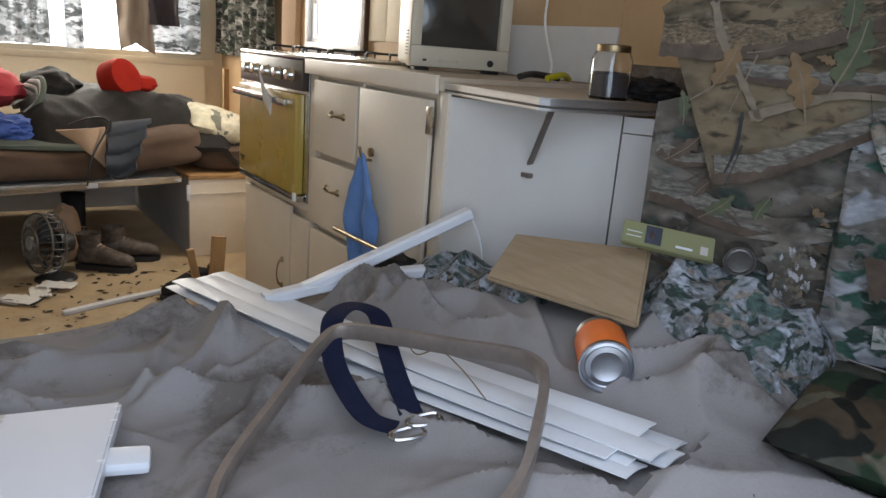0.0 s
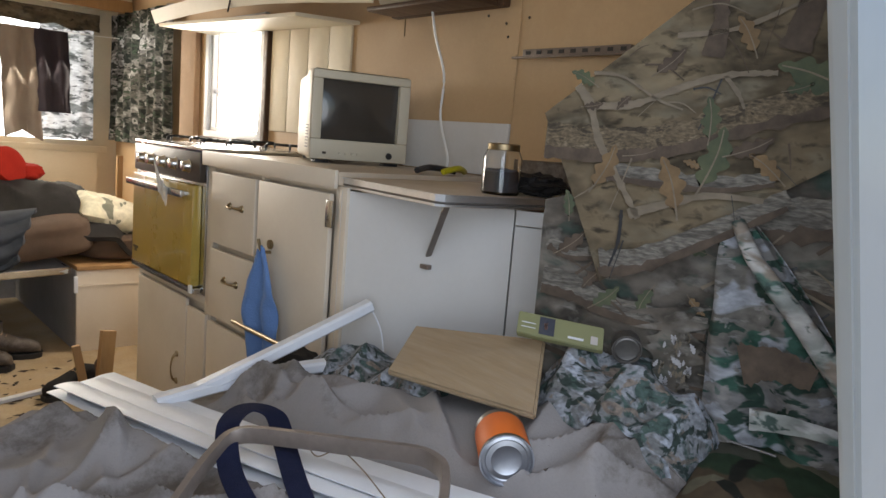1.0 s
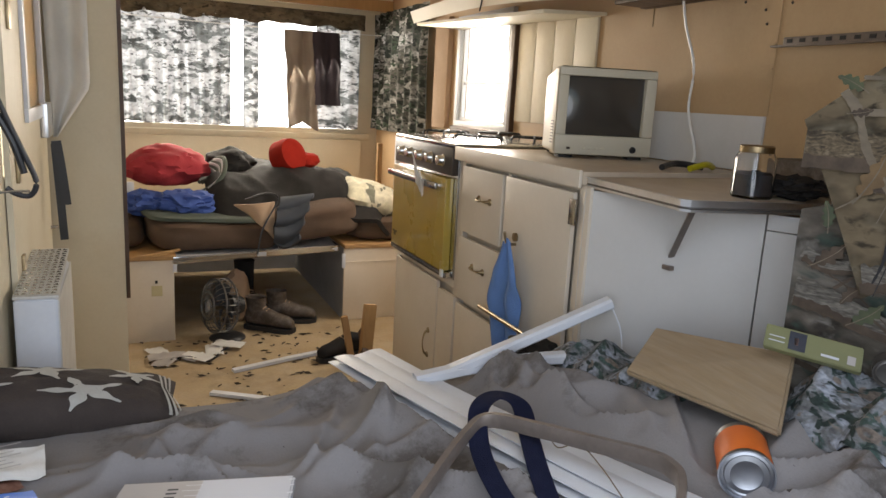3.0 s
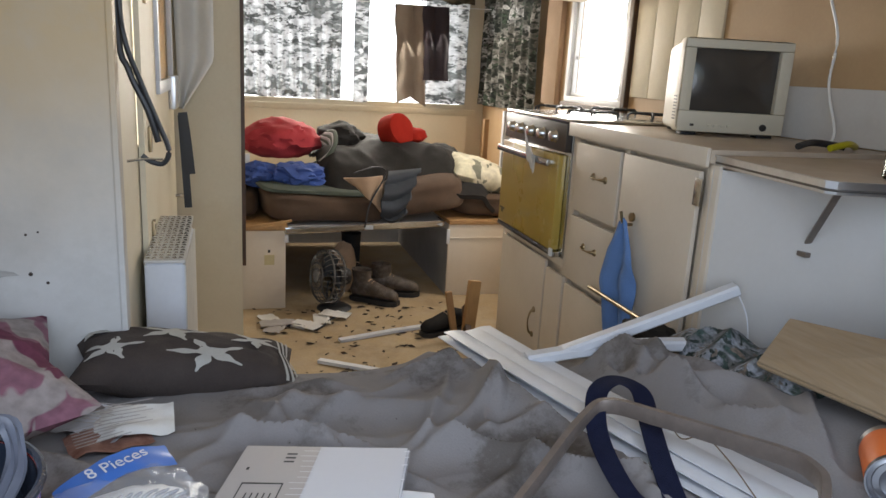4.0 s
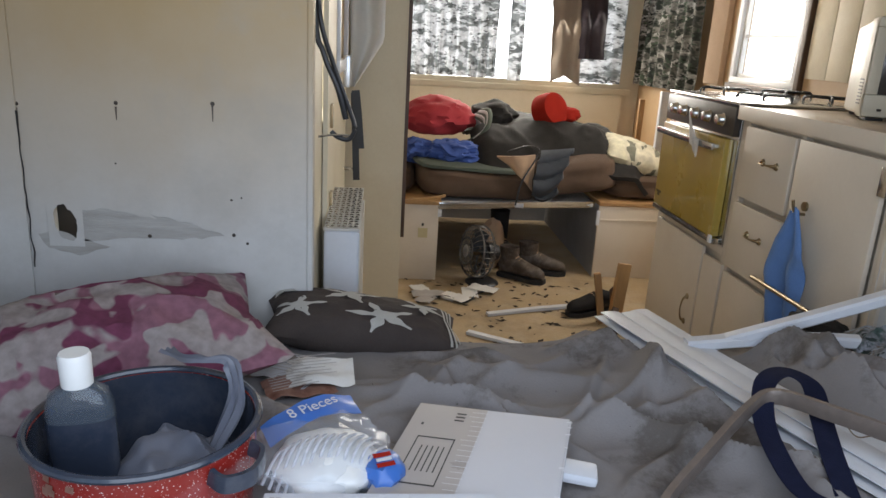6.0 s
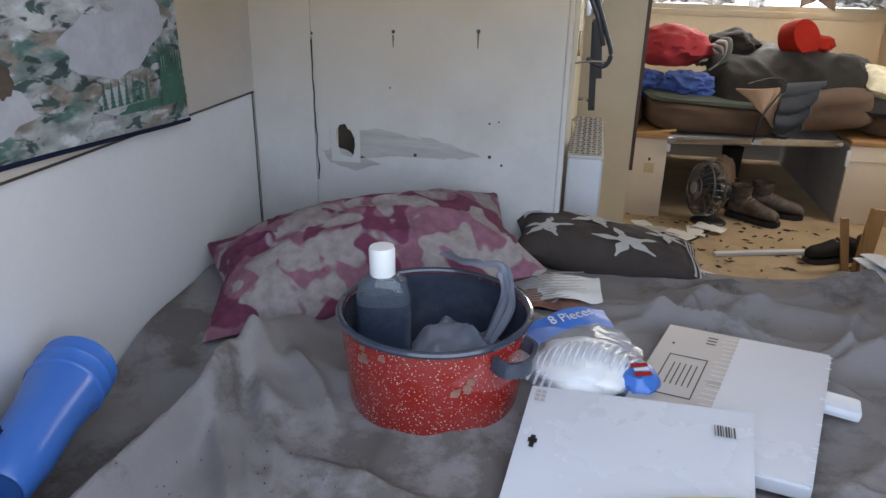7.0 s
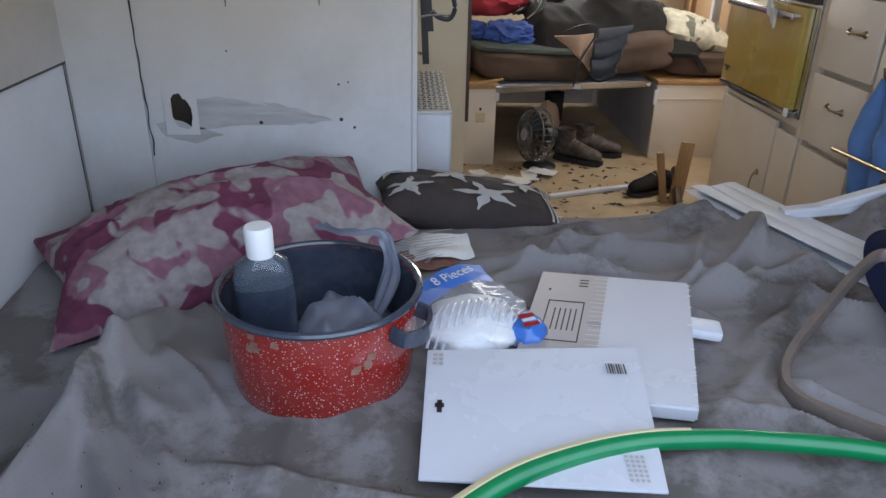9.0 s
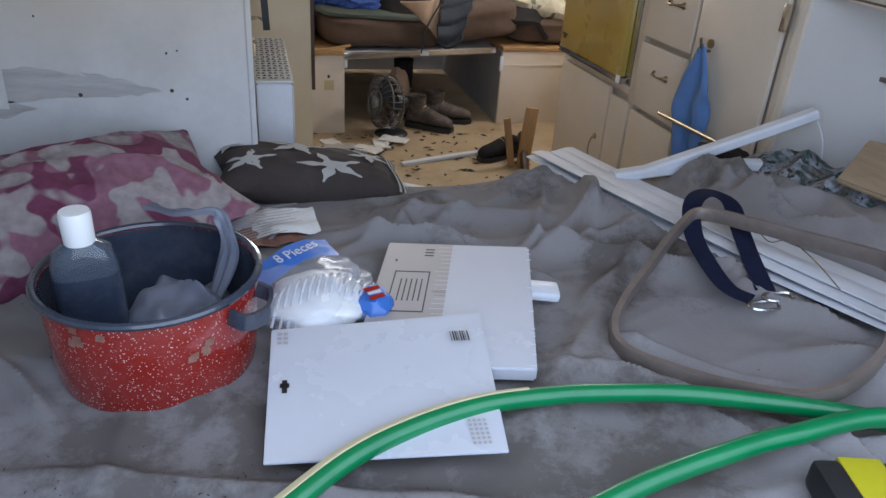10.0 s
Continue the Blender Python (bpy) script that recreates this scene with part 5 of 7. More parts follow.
part("handle_loop", sweep(hpth, [(-0.018, 0), (-0.010, 0.006), (-0.004, -0.003), (0.004, 0.006), (0.011, -0.002), (0.018, 0.003), (0.01, -0.006), (0, -0.004), (-0.01, -0.002)], taper=lambda t: 0.62 + 0.30 * math.sin(11 * t) ** 2 - 0.25 * t), bag_grey, cb, "twisted bag handle")

# white card sheet with bar marks
SC = [(-1.216, -0.906, 0.474), (-0.943, -0.947, 0.484), (-0.900, -0.680, 0.500), (-1.197, -0.668, 0.492)]
sh = base("card_sheet", (-1.1, -0.8, 0.47), "glossy white card sheet in clear film, hang hole punched", "card")
part("card", slab(SC, 0.004, 0.0008), paper, sh)
SX = Vector(SC[1]) - Vector(SC[0])
SY = Vector(SC[3]) - Vector(SC[0])
SM = Matrix(((SX.x, SY.x, 0, SC[0][0]), (SX.y, SY.y, 0, SC[0][1]), (SX.z, SY.z, 1, SC[0][2]), (0, 0, 0, 1)))
rects = [(0.885 + 0.012 * i, 0.885 + 0.012 * i + (0.008 if i % 3 else 0.004), 0.84, 0.93) for i in range(8)]
part("bar_code", bars(rects, 0.0046, SM), ink, sh, smooth=False)
tagged(part("small_print", bars([(0.03 + 0.03 * i, 0.052 + 0.03 * i, 0.86 + 0.04 * j, 0.885 + 0.04 * j) for i in range(2) for j in range(3)] + [(0.86 + 0.022 * i, 0.874 + 0.022 * i, 0.05 + 0.03 * j, 0.068 + 0.03 * j) for i in range(4) for j in range(6)], 0.0046, SM), paper_grey, sh, "small unreadable grey print", smooth=False), kind="stuff")
part("hang_hole", bars([(0.062, 0.085, 0.46, 0.56), (0.052, 0.095, 0.50, 0.535)], 0.0046, SM), black, sh, smooth=False)

# wrapped pad of paper plates
BC = [(-1.099, -0.749, 0.464), (-0.855, -0.807, 0.468), (-0.742, -0.463, 0.470), (-0.984, -0.407, 0.466)]

bk = base("wrapped_pad", (-0.93, -0.6, 0.47), "film wrapped white pad with grey printed band", "pad")
part("pad", slab(BC, 0.022, 0.003), paper, bk)
PX = Vector(BC[1]) - Vector(BC[0])
PY_ = Vector(BC[3]) - Vector(BC[0])
BK = Matrix(((PX.x, PY_.x, 0, BC[0][0]), (PX.y, PY_.y, 0, BC[0][1]), (PX.z, PY_.z, 1, BC[0][2]), (0, 0, 0, 1)))
part("band", bars([(0.004, 0.45, 0.01, 0.99)], 0.0228, BK), paper_grey, bk, "grey printed band", smooth=False)
part("print_frame", bars([(0.10, 0.33, 0.36, 0.37), (0.10, 0.33, 0.70, 0.71), (0.10, 0.108, 0.37, 0.70), (0.322, 0.33, 0.37, 0.70)], 0.0233, BK), ink, bk, smooth=False)
for rect in [(0.15 + 0.033 * i, 0.158 + 0.033 * i, 0.45, 0.64) for i in range(5)] + [(0.27, 0.33, 0.86 + 0.03 * j, 0.872 + 0.03 * j) for j in range(3)] + [(0.08, 0.095, 0.8, 0.82)]:
    part("print_bar", bars([rect], 0.0233, BK), ink, bk, smooth=False)
# glints along the film's creases, painted as flat white bars
bm = bmesh.new()
for i in range(16):
    t = rnd.random()
    ew = rnd.uniform(0.01, 0.05)
    bars([(0.985 - rnd.uniform(0, 0.03), 0.997, t, t + 0.006)], 0.0234, BK, bm)
    bars([(0.40 - ew, 0.46, 0.35 + 0.04 * i, 0.353 + 0.04 * i)], 0.0236, BK, bm)
tagged(part("film_crease", bm, vinyl, bk, "flat white bars painted as glints on the film's creases", smooth=False), kind="stuff")
thing("white_box", box(-0.055, 0.055, -0.022, 0.022, 0, 0.018, 0.008, m=Matrix.Translation((-0.788, -0.578, 0.466)) @ pose(0, 0, 0, 0, 3, -14)), vinyl, "rounded white plastic box end under the pad", "box")

# bag of plastic cups
cu = base("cup_bag", (-1.14, -0.58, 0.47), "clear bag of pleated white plates with blue label", "bag")
part("plate_filling", lump((-1.125, -0.585, 0.487), (0.075, 0.075, 0.034), 1.0, 0.12, 2.0, 4, 0.462), white_plastic, cu, "white ribbed contents")
bm = bmesh.new()
for i in range(13):
    x = -1.19 + i * 0.0108
    h = math.sqrt(max(0.0, 1 - ((x + 1.125) / 0.08) ** 2))
    tube([(x - 0.018, -0.585 - 0.07 * h, 0.478), (x, -0.60, 0.482 + 0.046 * h), (x + 0.018, -0.585 + 0.055 * h, 0.482 + 0.02 * h)], 0.0024, 6, bm=bm, steps=5)
part("ribs", bm, paper, cu, "pleated rims")
lb = part("label", sheet(lambda u, v: Vector((-1.225 + 0.125 * u + 0.02 * v, -0.545 + 0.10 * u - 0.035 * v + 0.01, 0.513 + 0.020 * math.sin(u * 3.1) - 0.012 * v + 0.003 * nz(u * 5, v * 4))), 14, 7, 0.0008), blue_plastic, cu, "blue printed label strip")
lettering("label_text", "8 Pieces", 0.026, Matrix.Translation((-1.152, -0.507, 0.5325)) @ pose(0, 0, 0, 14, 0, 40), paper, lb)
part("film", lump((-1.135, -0.565, 0.489), (0.098, 0.098, 0.04), 5.0, 0.22, 2.6, 4, 0.462, 0.12), clear_plastic, cu, "crinkled clear film")
lb = part("label_end", lump((-1.045, -0.605, 0.487), (0.030, 0.038, 0.024), 7.0, 0.2, 2.4, 3, 0.465), blue_plastic, cu, "blue bag end with red and white print")
part("print", bars([(-0.014, 0.012, -0.016, -0.008), (-0.014, 0.012, 0.002, 0.010)], 0.0, Matrix.Translation((-1.045, -0.612, 0.513)) @ pose(0, 0, 0, 14, 0, 20)), red_felt, lb, smooth=False)
part("print", bars([(-0.012, 0.01, -0.006, 0.0)], 0.0, Matrix.Translation((-1.045, -0.612, 0.5135)) @ pose(0, 0, 0, 14, 0, 20)), paper, lb, smooth=False)

# leaflets behind the pot
for i, (x, y, a, mt, lab) in enumerate(((-1.195, -0.315, 20, brown_label, "crumpled brown printed leaflet on the blanket"), (-1.215, -0.265, -30, paper, "white printed leaflet with dark type"), (-1.16, -0.285, 5, white_cloth, "torn white leaflet with brown print"))):
    LM = Matrix.Translation((x, y, bedz(x, y) + 0.010 + 0.006 * i)) @ pose(0, 0, 0, 4 * i, -5, a)
    lf = base("leaflet", (x, y, 0.46), lab, "leaflet", "leaflets on the bed")
    part("paper", sheet(lambda u, v: LM @ Vector(((u - 0.5) * 0.12, (v - 0.5) * 0.085, 0.012 * nz(u * 3, v * 3, i) + 0.006 * math.sin(u * 5))), 12, 9, 0.0006), mt, lf)
    part("print", bars([(-0.05, 0.03 - 0.01 * (k % 3), -0.032 + 0.010 * k, -0.0295 + 0.010 * k) for k in range(7)], 0.016, LM), paper_grey, lf, smooth=False)

# garden hose
hose = base("garden_hose", (-0.9, -1.0, 0.47), "green rubber garden hose with a cream stripe", "hose")
h1 = [(-1.228, -1.002, 0.476), (-1.128, -0.929, 0.486), (-1.040, -0.890, 0.490), (-0.950, -0.869, 0.492), (-0.860, -0.864, 0.490), (-0.800, -0.869, 0.490), (-0.691, -0.888, 0.490), (-0.589, -0.923, 0.490), (-0.496, -0.968, 0.494), (-0.41, -1.04, 0.505), (-0.34, -1.13, 0.51), (-0.285, -1.15, 0.52), (-0.33, -1.06, 0.52), (-0.48, -1.002, 0.515), (-0.609, -1.001, 0.506), (-0.691, -1.008, 0.502), (-0.850, -1.039, 0.494), (-1.05, -1.11, 0.478), (-1.25, -1.20, 0.462)]
hpth = smooth_path(h1, 10)
part("hose", sweep(hpth, ring(0.0125, 16)), green_hose, hose)
part("stripe", sweep([p + Vector((-0.004, 0.004, 0.0105)) for p in hpth[2:38]], ring(0.0032, 6)), hose_cream, hose, "cream stripe")
part("stripe", sweep([p + Vector((-0.0075, 0.0085, 0.0075)) for p in hpth[2:38]], ring(0.0028, 6)), hose_cream, hose, "cream stripe")
d0 = (hpth[0] - hpth[1]).normalized()
part("end", sweep([hpth[0] + d0 * 0.001, hpth[0] + d0 * 0.003], ring(0.0095, 14)), black, hose, "dark open hose end")

# blue stacked cups, yellow scoop, dark pad by the wall
CM = look((-1.775, -1.020, 0.487), (-1.828, -0.802, 0.512)) @ pose(0, 0, 0, 180)
cups = base("stacked_cups", (-1.8, -0.95, 0.46), "stack of bright blue plastic tumblers lying down", "tumblers")
part("tumbler", lathe([(0, 0.004), (0.028, 0.004), (0.031, 0.0), (0.034, 0.004), (0.041, 0.05), (0.042, 0.12), (0.050, 0.178), (0.0525, 0.18), (0.0525, 0.186), (0.050, 0.187)], n=44, m=CM), blue_plastic, cups)
for k in (1, 2):
    part("tumbler", lathe([(0.048, 0.18 + 0.014 * (k - 1)), (0.0505 + 0.0005 * k, 0.186 + 0.018 * k), (0.053, 0.188 + 0.018 * k), (0.053, 0.196 + 0.018 * k), (0.049, 0.197 + 0.018 * k), (0.036, 0.14)], n=44, m=CM), blue_plastic, cups)
part("torn_sticker", sheet(lambda u, v: CM @ Vector((-0.026 + 0.03 * u, 0.012 + 0.016 * v - 0.012 * u, -0.0015 - 0.004 * abs(nz(u * 4, v * 4)))), 8, 6), paper, cups, "torn white sticker")
SCM = Matrix.Translation((-1.737, -1.105, 0.475)) @ pose(0, 0, 0, 38, 8, 10)
sc = base("scoop", (-1.74, -1.13, 0.46), "olive yellow plastic scoop lying tilted", "scoop")
part("bowl", lathe([(0, 0.0), (0.03, 0.002), (0.05, 0.014), (0.062, 0.045), (0.066, 0.046), (0.066, 0.042), (0.054, 0.012), (0.03, -0.002), (0, -0.003)], n=40, m=SCM), yellow_plastic, sc)
part("spout", tube([SCM @ Vector((-0.06, 0.0, 0.04)), SCM @ Vector((-0.09, -0.01, 0.04)), SCM @ Vector((-0.13, -0.02, 0.036))], 0.013, 10), yellow_plastic, sc)
part("stain", lathe([(0, 0.0), (0.011, 0.0006), (0.012, 0.0)], n=16, m=SCM @ Matrix.Translation((0.036, 0.024, 0.011)) @ pose(0, 0, 0, -30, -38)), leather, sc, "round brown stain")
thing("dark_cushion", cushion((-1.838, -1.05, 0.50), (0.12, 0.22, 0.13), pose(0, 0, 0, 0, 14, 6), n=18, seed=6), strap_mat, "dark navy cushion against the wall", "cushion")
tb = base("torn_bag", (-1.70, -1.20, 0.46), "clear torn food bag with blue printed panel", "bag")
part("film", lump((-1.685, -1.155, 0.468), (0.085, 0.035, 0.032), 2.0, 0.3, 2.5, 4, 0.44, 0.2), clear_plastic, tb)
part("printed_panel", lump((-1.695, -1.15, 0.474), (0.038, 0.03, 0.026), 4.0, 0.15, 2.0, 3, 0.44), blue_plastic, tb, "blue printed panel")
BL = Matrix.Translation((-0.575, -1.085, 0.468))
tp = base("tape_measure", (-0.575, -1.085, 0.468), "black tape measure with a yellow band", "tape measure")
part("body", box(-0.05, 0.05, -0.035, 0.035, 0, 0.04, 0.01, m=BL @ pose(0, 0, 0, 0, 0, -15)), black, tp)
part("band", box(-0.02, 0.03, -0.037, 0.037, 0.012, 0.0415, 0.003, m=BL @ pose(0, 0, 0, 0, 0, -15)), yellow_plastic, tp, "yellow band")

# bundle of white vinyl blind slats
bu = base("blind_slats", (-0.4, -0.45, 0.5), "bundle of white vinyl blind slats on the blanket", "blind slats")
A, B = Vector((-0.478, 0.045, 0.455)), Vector((-0.264, -0.955, 0.528))
D = (B - A).normalized()
SD = D.cross(Vector((0, 0, 1))).normalized()
for i, (off, up, e0, e1, tw) in enumerate(((-0.050, 0.000, 0.0, 0.015, 3), (-0.012, 0.003, -0.012, 0.03, 0), (0.026, 0.003, 0.008, 0.0, -3), (0.052, 0.000, -0.02, 0.012, 5), (-0.036, 0.013, -0.02, -0.02, -4), (0.004, 0.016, 0.0, 0.02, 2), (0.040, 0.013, -0.015, -0.022, 3))):
    arc = [(-0.0245 + 0.0049 * k, 0.0026 * math.sin(math.pi * k / 10)) for k in range(11)]
    prof = [(x, y + 0.0012) for x, y in arc] + [(x, y - 0.0006) for x, y in arc[::-1]]
    c, s = math.cos(radians(tw)), math.sin(radians(tw))
    prof = [(x * c - y * s, x * s + y * c) for x, y in prof]
    pth = [A + D * ((B - A).length * t + (e0 if t == 0 else e1 if t == 1 else 0)) + SD * (0.95 * off + 0.010 * (t - 0.5) * (i % 3 - 1)) + Vector((0, 0, up + 0.014 - 0.012 * math.sin(math.pi * t) + 0.003 * math.sin(5 * t + i))) for t in [k / 12 for k in range(13)]]
    part("slat", sweep(pth, prof), vinyl, bu)
thing("cord", tube([A + D * 0.62 + SD * 0.0 + Vector((0, 0, 0.044)), A + D * 0.66 + SD * 0.02 + Vector((0, 0, 0.045)), A + D * 0.67 - SD * 0.015 + Vector((0, 0, 0.046)), A + D * 0.74 + SD * 0.012 + Vector((0, 0, 0.044)), A + D * 0.82 + SD * 0.05 + Vector((0, 0, 0.034))], 0.0010, 6), leaf_print, "frayed yellowed cord on the slats", "cord")

# bent steel loop (chair frame)
lp = [(-0.490, -0.525, 0.542), (-0.434, -0.502, 0.558), (-0.385, -0.575, 0.569), (-0.341, -0.661, 0.580), (-0.304, -0.742, 0.592), (-0.299, -0.785, 0.596), (-0.320, -0.830, 0.595), (-0.395, -0.901, 0.570), (-0.456, -0.941, 0.540), (-0.525, -0.938, 0.500), (-0.595, -0.880, 0.478), (-0.666, -0.820, 0.475), (-0.706, -0.770, 0.476), (-0.700, -0.722, 0.478), (-0.658, -0.664, 0.486), (-0.580, -0.595, 0.508)]
sf = base("steel_frame", (-0.45, -0.75, 0.5), "bent flat steel chair frame lying on the slats", "frame")
part("bent_tube", sweep(smooth_path(lp, 6, True), [(-0.005, -0.012), (0.005, -0.012), (0.0065, -0.006), (0.0065, 0.006), (0.005, 0.012), (-0.005, 0.012), (-0.0065, 0.006), (-0.0065, -0.006)], True), steel, sf)
for q in ((-0.580, -0.595, 0.5145), (-0.341, -0.661, 0.5865), (-0.395, -0.901, 0.5765)):
    part("rivet", lathe([(0, 0.0022), (0.003, 0.0018), (0.0042, 0.0)], q, 14), dust_mat, sf, "dull rivet head")

# navy strap over the slats
sp = base("luggage_strap", (-0.4, -0.5, 0.5), "navy webbing strap with chrome clips draped over the slats", "strap")
s1 = smooth_path([(-0.425, -0.695, 0.510), (-0.405, -0.62, 0.528), (-0.378, -0.54, 0.546), (-0.360, -0.475, 0.566), (-0.390, -0.446, 0.574), (-0.435, -0.472, 0.566), (-0.462, -0.53, 0.536), (-0.478, -0.60, 0.522), (-0.478, -0.67, 0.506), (-0.455, -0.705, 0.502)], 8)
part("webbing", sweep(s1, [(-0.0165, -0.0012), (0.0165, -0.0012), (0.0165, 0.0012), (-0.0165, 0.0012)]), strap_mat, sp)
for q in ((-0.42, -0.708, 0.511), (-0.452, -0.718, 0.504)):
    part("clip", tube([(q[0] - 0.018, q[1], q[2]), (q[0] + 0.02, q[1] - 0.004, q[2] + 0.003), (q[0] + 0.02, q[1] - 0.022, q[2]), (q[0] - 0.018, q[1] - 0.018, q[2])], 0.0028, 6, True), chrome, sp, "chrome wire clip")

# tin can
KM = Matrix.Translation((-0.196, -0.820, 0.586)) @ look((0, 0, 0), (0.60, 0.72, 0.02)) @ pose(0, 0, 0, 180) @ Matrix.Diagonal((0.9, 0.9, 0.9, 1))
can = base("tin_can", (-0.25, -0.86, 0.6), "tin can with orange label lying on the blanket", "can")
part("body", lathe([(0.0, 0.003), (0.022, 0.003), (0.024, 0.0015), (0.032, 0.003), (0.034, 0.0015), (0.0385, 0.003), (0.040, -0.001), (0.0425, -0.001), (0.0425, 0.003), (0.041, 0.005), (0.041, 0.098), (0.0425, 0.1), (0.0425, 0.103), (0, 0.1)], n=48, m=KM), tin, can)
part("label", lathe([(0.0414, 0.010), (0.0416, 0.011), (0.0416, 0.092), (0.0414, 0.093)], n=48, m=KM), orange_label, can, "orange paper label")
bm = bmesh.new()
sheet(lambda u, v: KM @ Vector((0.0421 * math.cos(-0.57 + 2.0 * u), 0.0421 * math.sin(-0.57 + 2.0 * u), 0.012 + 0.079 * v)), 24, 2, bm=bm)
part("label_panel", bm, brown_label, can, "brown printed label panel")

# veneer board leaning on the pile
thing("veneer_board", slab([(-0.150, -0.490, 0.600), (-0.108, -0.793, 0.614), (0.020, -0.694, 0.689), (-0.030, -0.418, 0.651)], 0.012, 0.004), plank_mat, "pale wood veneer board leaning on the bedding", "board")
# carton
GB = base("carton", (0.02, -0.75, 0.65), "small olive green printed carton lying tilted", "carton")
g = [(-0.042, -0.682, 0.709), (0.024, -0.804, 0.702), (0.045, -0.788, 0.732), (-0.021, -0.666, 0.739)]
part("box", slab(g, 0.014, 0.0015), olive_card, GB)
gx, gy = Vector(g[1]) - Vector(g[0]), Vector(g[3]) - Vector(g[0])
gn = gx.cross(gy).normalized()
GM = Matrix(((gx.x, gy.x, gn.x, g[0][0]), (gx.y, gy.y, gn.y, g[0][1]), (gx.z, gy.z, gn.z, g[0][2]), (0, 0, 0, 1)))
for rect, mt, nm in (((0.26, 0.44, 0.12, 0.9), enamel_blue, "dark picture panel"), ((0.32, 0.36, 0.35, 0.65), brown_label, "small red brown mark"), ((0.05, 0.22, 0.30, 0.34), paper, "pale print"), ((0.05, 0.22, 0.5, 0.54), paper, "pale print"), ((0.86, 0.94, 0.15, 0.5), paper_grey, "pale round seal"), ((0.6, 0.78, 0.2, 0.3), paper, "pale print")):
    bm = bars([rect], 0.0155, GM)
    part("print", bm, mt, GB, nm, smooth=False)

# loose vinyl strips and rod beside the bundle
thing("vinyl_strip", sweep(smooth_path([(-0.372, -0.145, 0.490), (-0.19, -0.19, 0.572), (-0.005, -0.232, 0.657)], 8), [(-0.017, -0.008), (-0.012, -0.012), (0.012, -0.012), (0.017, -0.008), (0.017, 0.006), (0.012, 0.011), (-0.012, 0.011), (-0.017, 0.006)]), vinyl, "white vinyl strip sticking up from the bed", "strip")
thing("vinyl_strip", sweep(smooth_path([(-0.425, -0.152, 0.492), (-0.28, -0.165, 0.512), (-0.13, -0.215, 0.534), (-0.005, -0.285, 0.548)], 8), [(-0.017, -0.008), (-0.012, -0.012), (0.012, -0.012), (0.017, -0.008), (0.017, 0.006), (0.012, 0.011), (-0.012, 0.011), (-0.017, 0.006)]), vinyl, "curved white vinyl strip lying on the bed", "strip")
thing("brass_rod", sweep([Vector((-0.04, 0.33, 0.488)), Vector((-0.13, -0.13, 0.545))], ring(0.006, 10)), brass, "thin brass curtain rod beside the cabinet", "rod")
thing("dangling_thread", tube([(-0.006, -0.235, 0.652), (-0.002, -0.27, 0.61), (-0.004, -0.29, 0.555)], 0.0015, 5), vinyl, "thin white thread off the strip", "thread")


# crumpled printed cloth along the panel and the wall
def crumple(cx, cy, rx, ry, h, seed):
    def fn(u, v):
        x, y = cx + (2 * u - 1) * rx, cy + (2 * v - 1) * ry
        e = max(0.0, 1 - abs(2 * u - 1) ** 3) * max(0.0, 1 - abs(2 * v - 1) ** 3)
        q = ridge(x * 9 + seed, y * 9, seed) ** 3
        return Vector((x + 0.02 * nz(x, y, seed, 12), y + 0.02 * nz(x, y, seed + 3, 12), bedz(x, min(y, -0.1)) + 0.002 + e * (h * 0.45 + h * 0.9 * q + 0.012 * nz(x, y, seed, 30))))
    return fn


thing("printed_cloth", sheet(crumple(0.03, -0.84, 0.085, 0.15, 0.05, 2.0), 46, 60, 0.002), bed_print, "crumpled wildlife print cloth on the bed", "cloth")
thing("printed_cloth", sheet(crumple(-0.07, -0.33, 0.06, 0.24, 0.055, 6.0), 36, 60, 0.002), bed_print, "crumpled grey green print cloth along the panel", "cloth")
thing("rolled_garment", lump((-0.11, -0.10, 0.50), (0.06, 0.09, 0.035), 8.0, 0.25, 2.0, 4), sleeping_black, "dark rolled garment beside the cabinet", "garment")

# ---------- hangings beside the bed ----------


def hang(y, z, lift=0.0):
    """A point of the slanting plane in which the camouflage cloths hang."""
    return Vector((0.03 - 0.3 * (y + 0.66) - lift, y, z))


def hung(corners, lift, amp, seed, nu=44, nv=44, thick=0.0015):
    a, b, c, d = [Vector((y, z)) for y, z in corners]

    def fn(u, v):
        q = (a * (1 - u) + b * u) * (1 - v) + (d * (1 - u) + c * u) * v
        return hang(q.x, q.y, lift + amp * nz(q.x * 5, q.y * 3, seed) + amp * 0.4 * nz(q.x * 14, q.y * 9, seed))
    return sheet(fn, nu, nv, thick)


def stroke(pts, width, lift, bm=None, rough=0.25, seed=0):
    """A flat printed stroke along (y, z) points, uneven in width."""
    bm = bm or bmesh.new()
    path = smooth_path([(0, y, z) for y, z in pts], 8)
    last = None
    for i, p in enumerate(path):
        d = (path[min(i + 1, len(path) - 1)] - path[max(i - 1, 0)]).normalized()
        n = Vector((0, -d.z, d.y))
        w = width * (1 - 0.5 * i / len(path)) * (1 + rough * nz(i * 0.7, seed, 3))
        cur = [bm.verts.new(hang(*(p + n * s * w).yz, lift)) for s in (-1, 1)]
        if last:
            bm.faces.new((last[0], cur[0], cur[1], last[1]))
        last = cur
    return bm


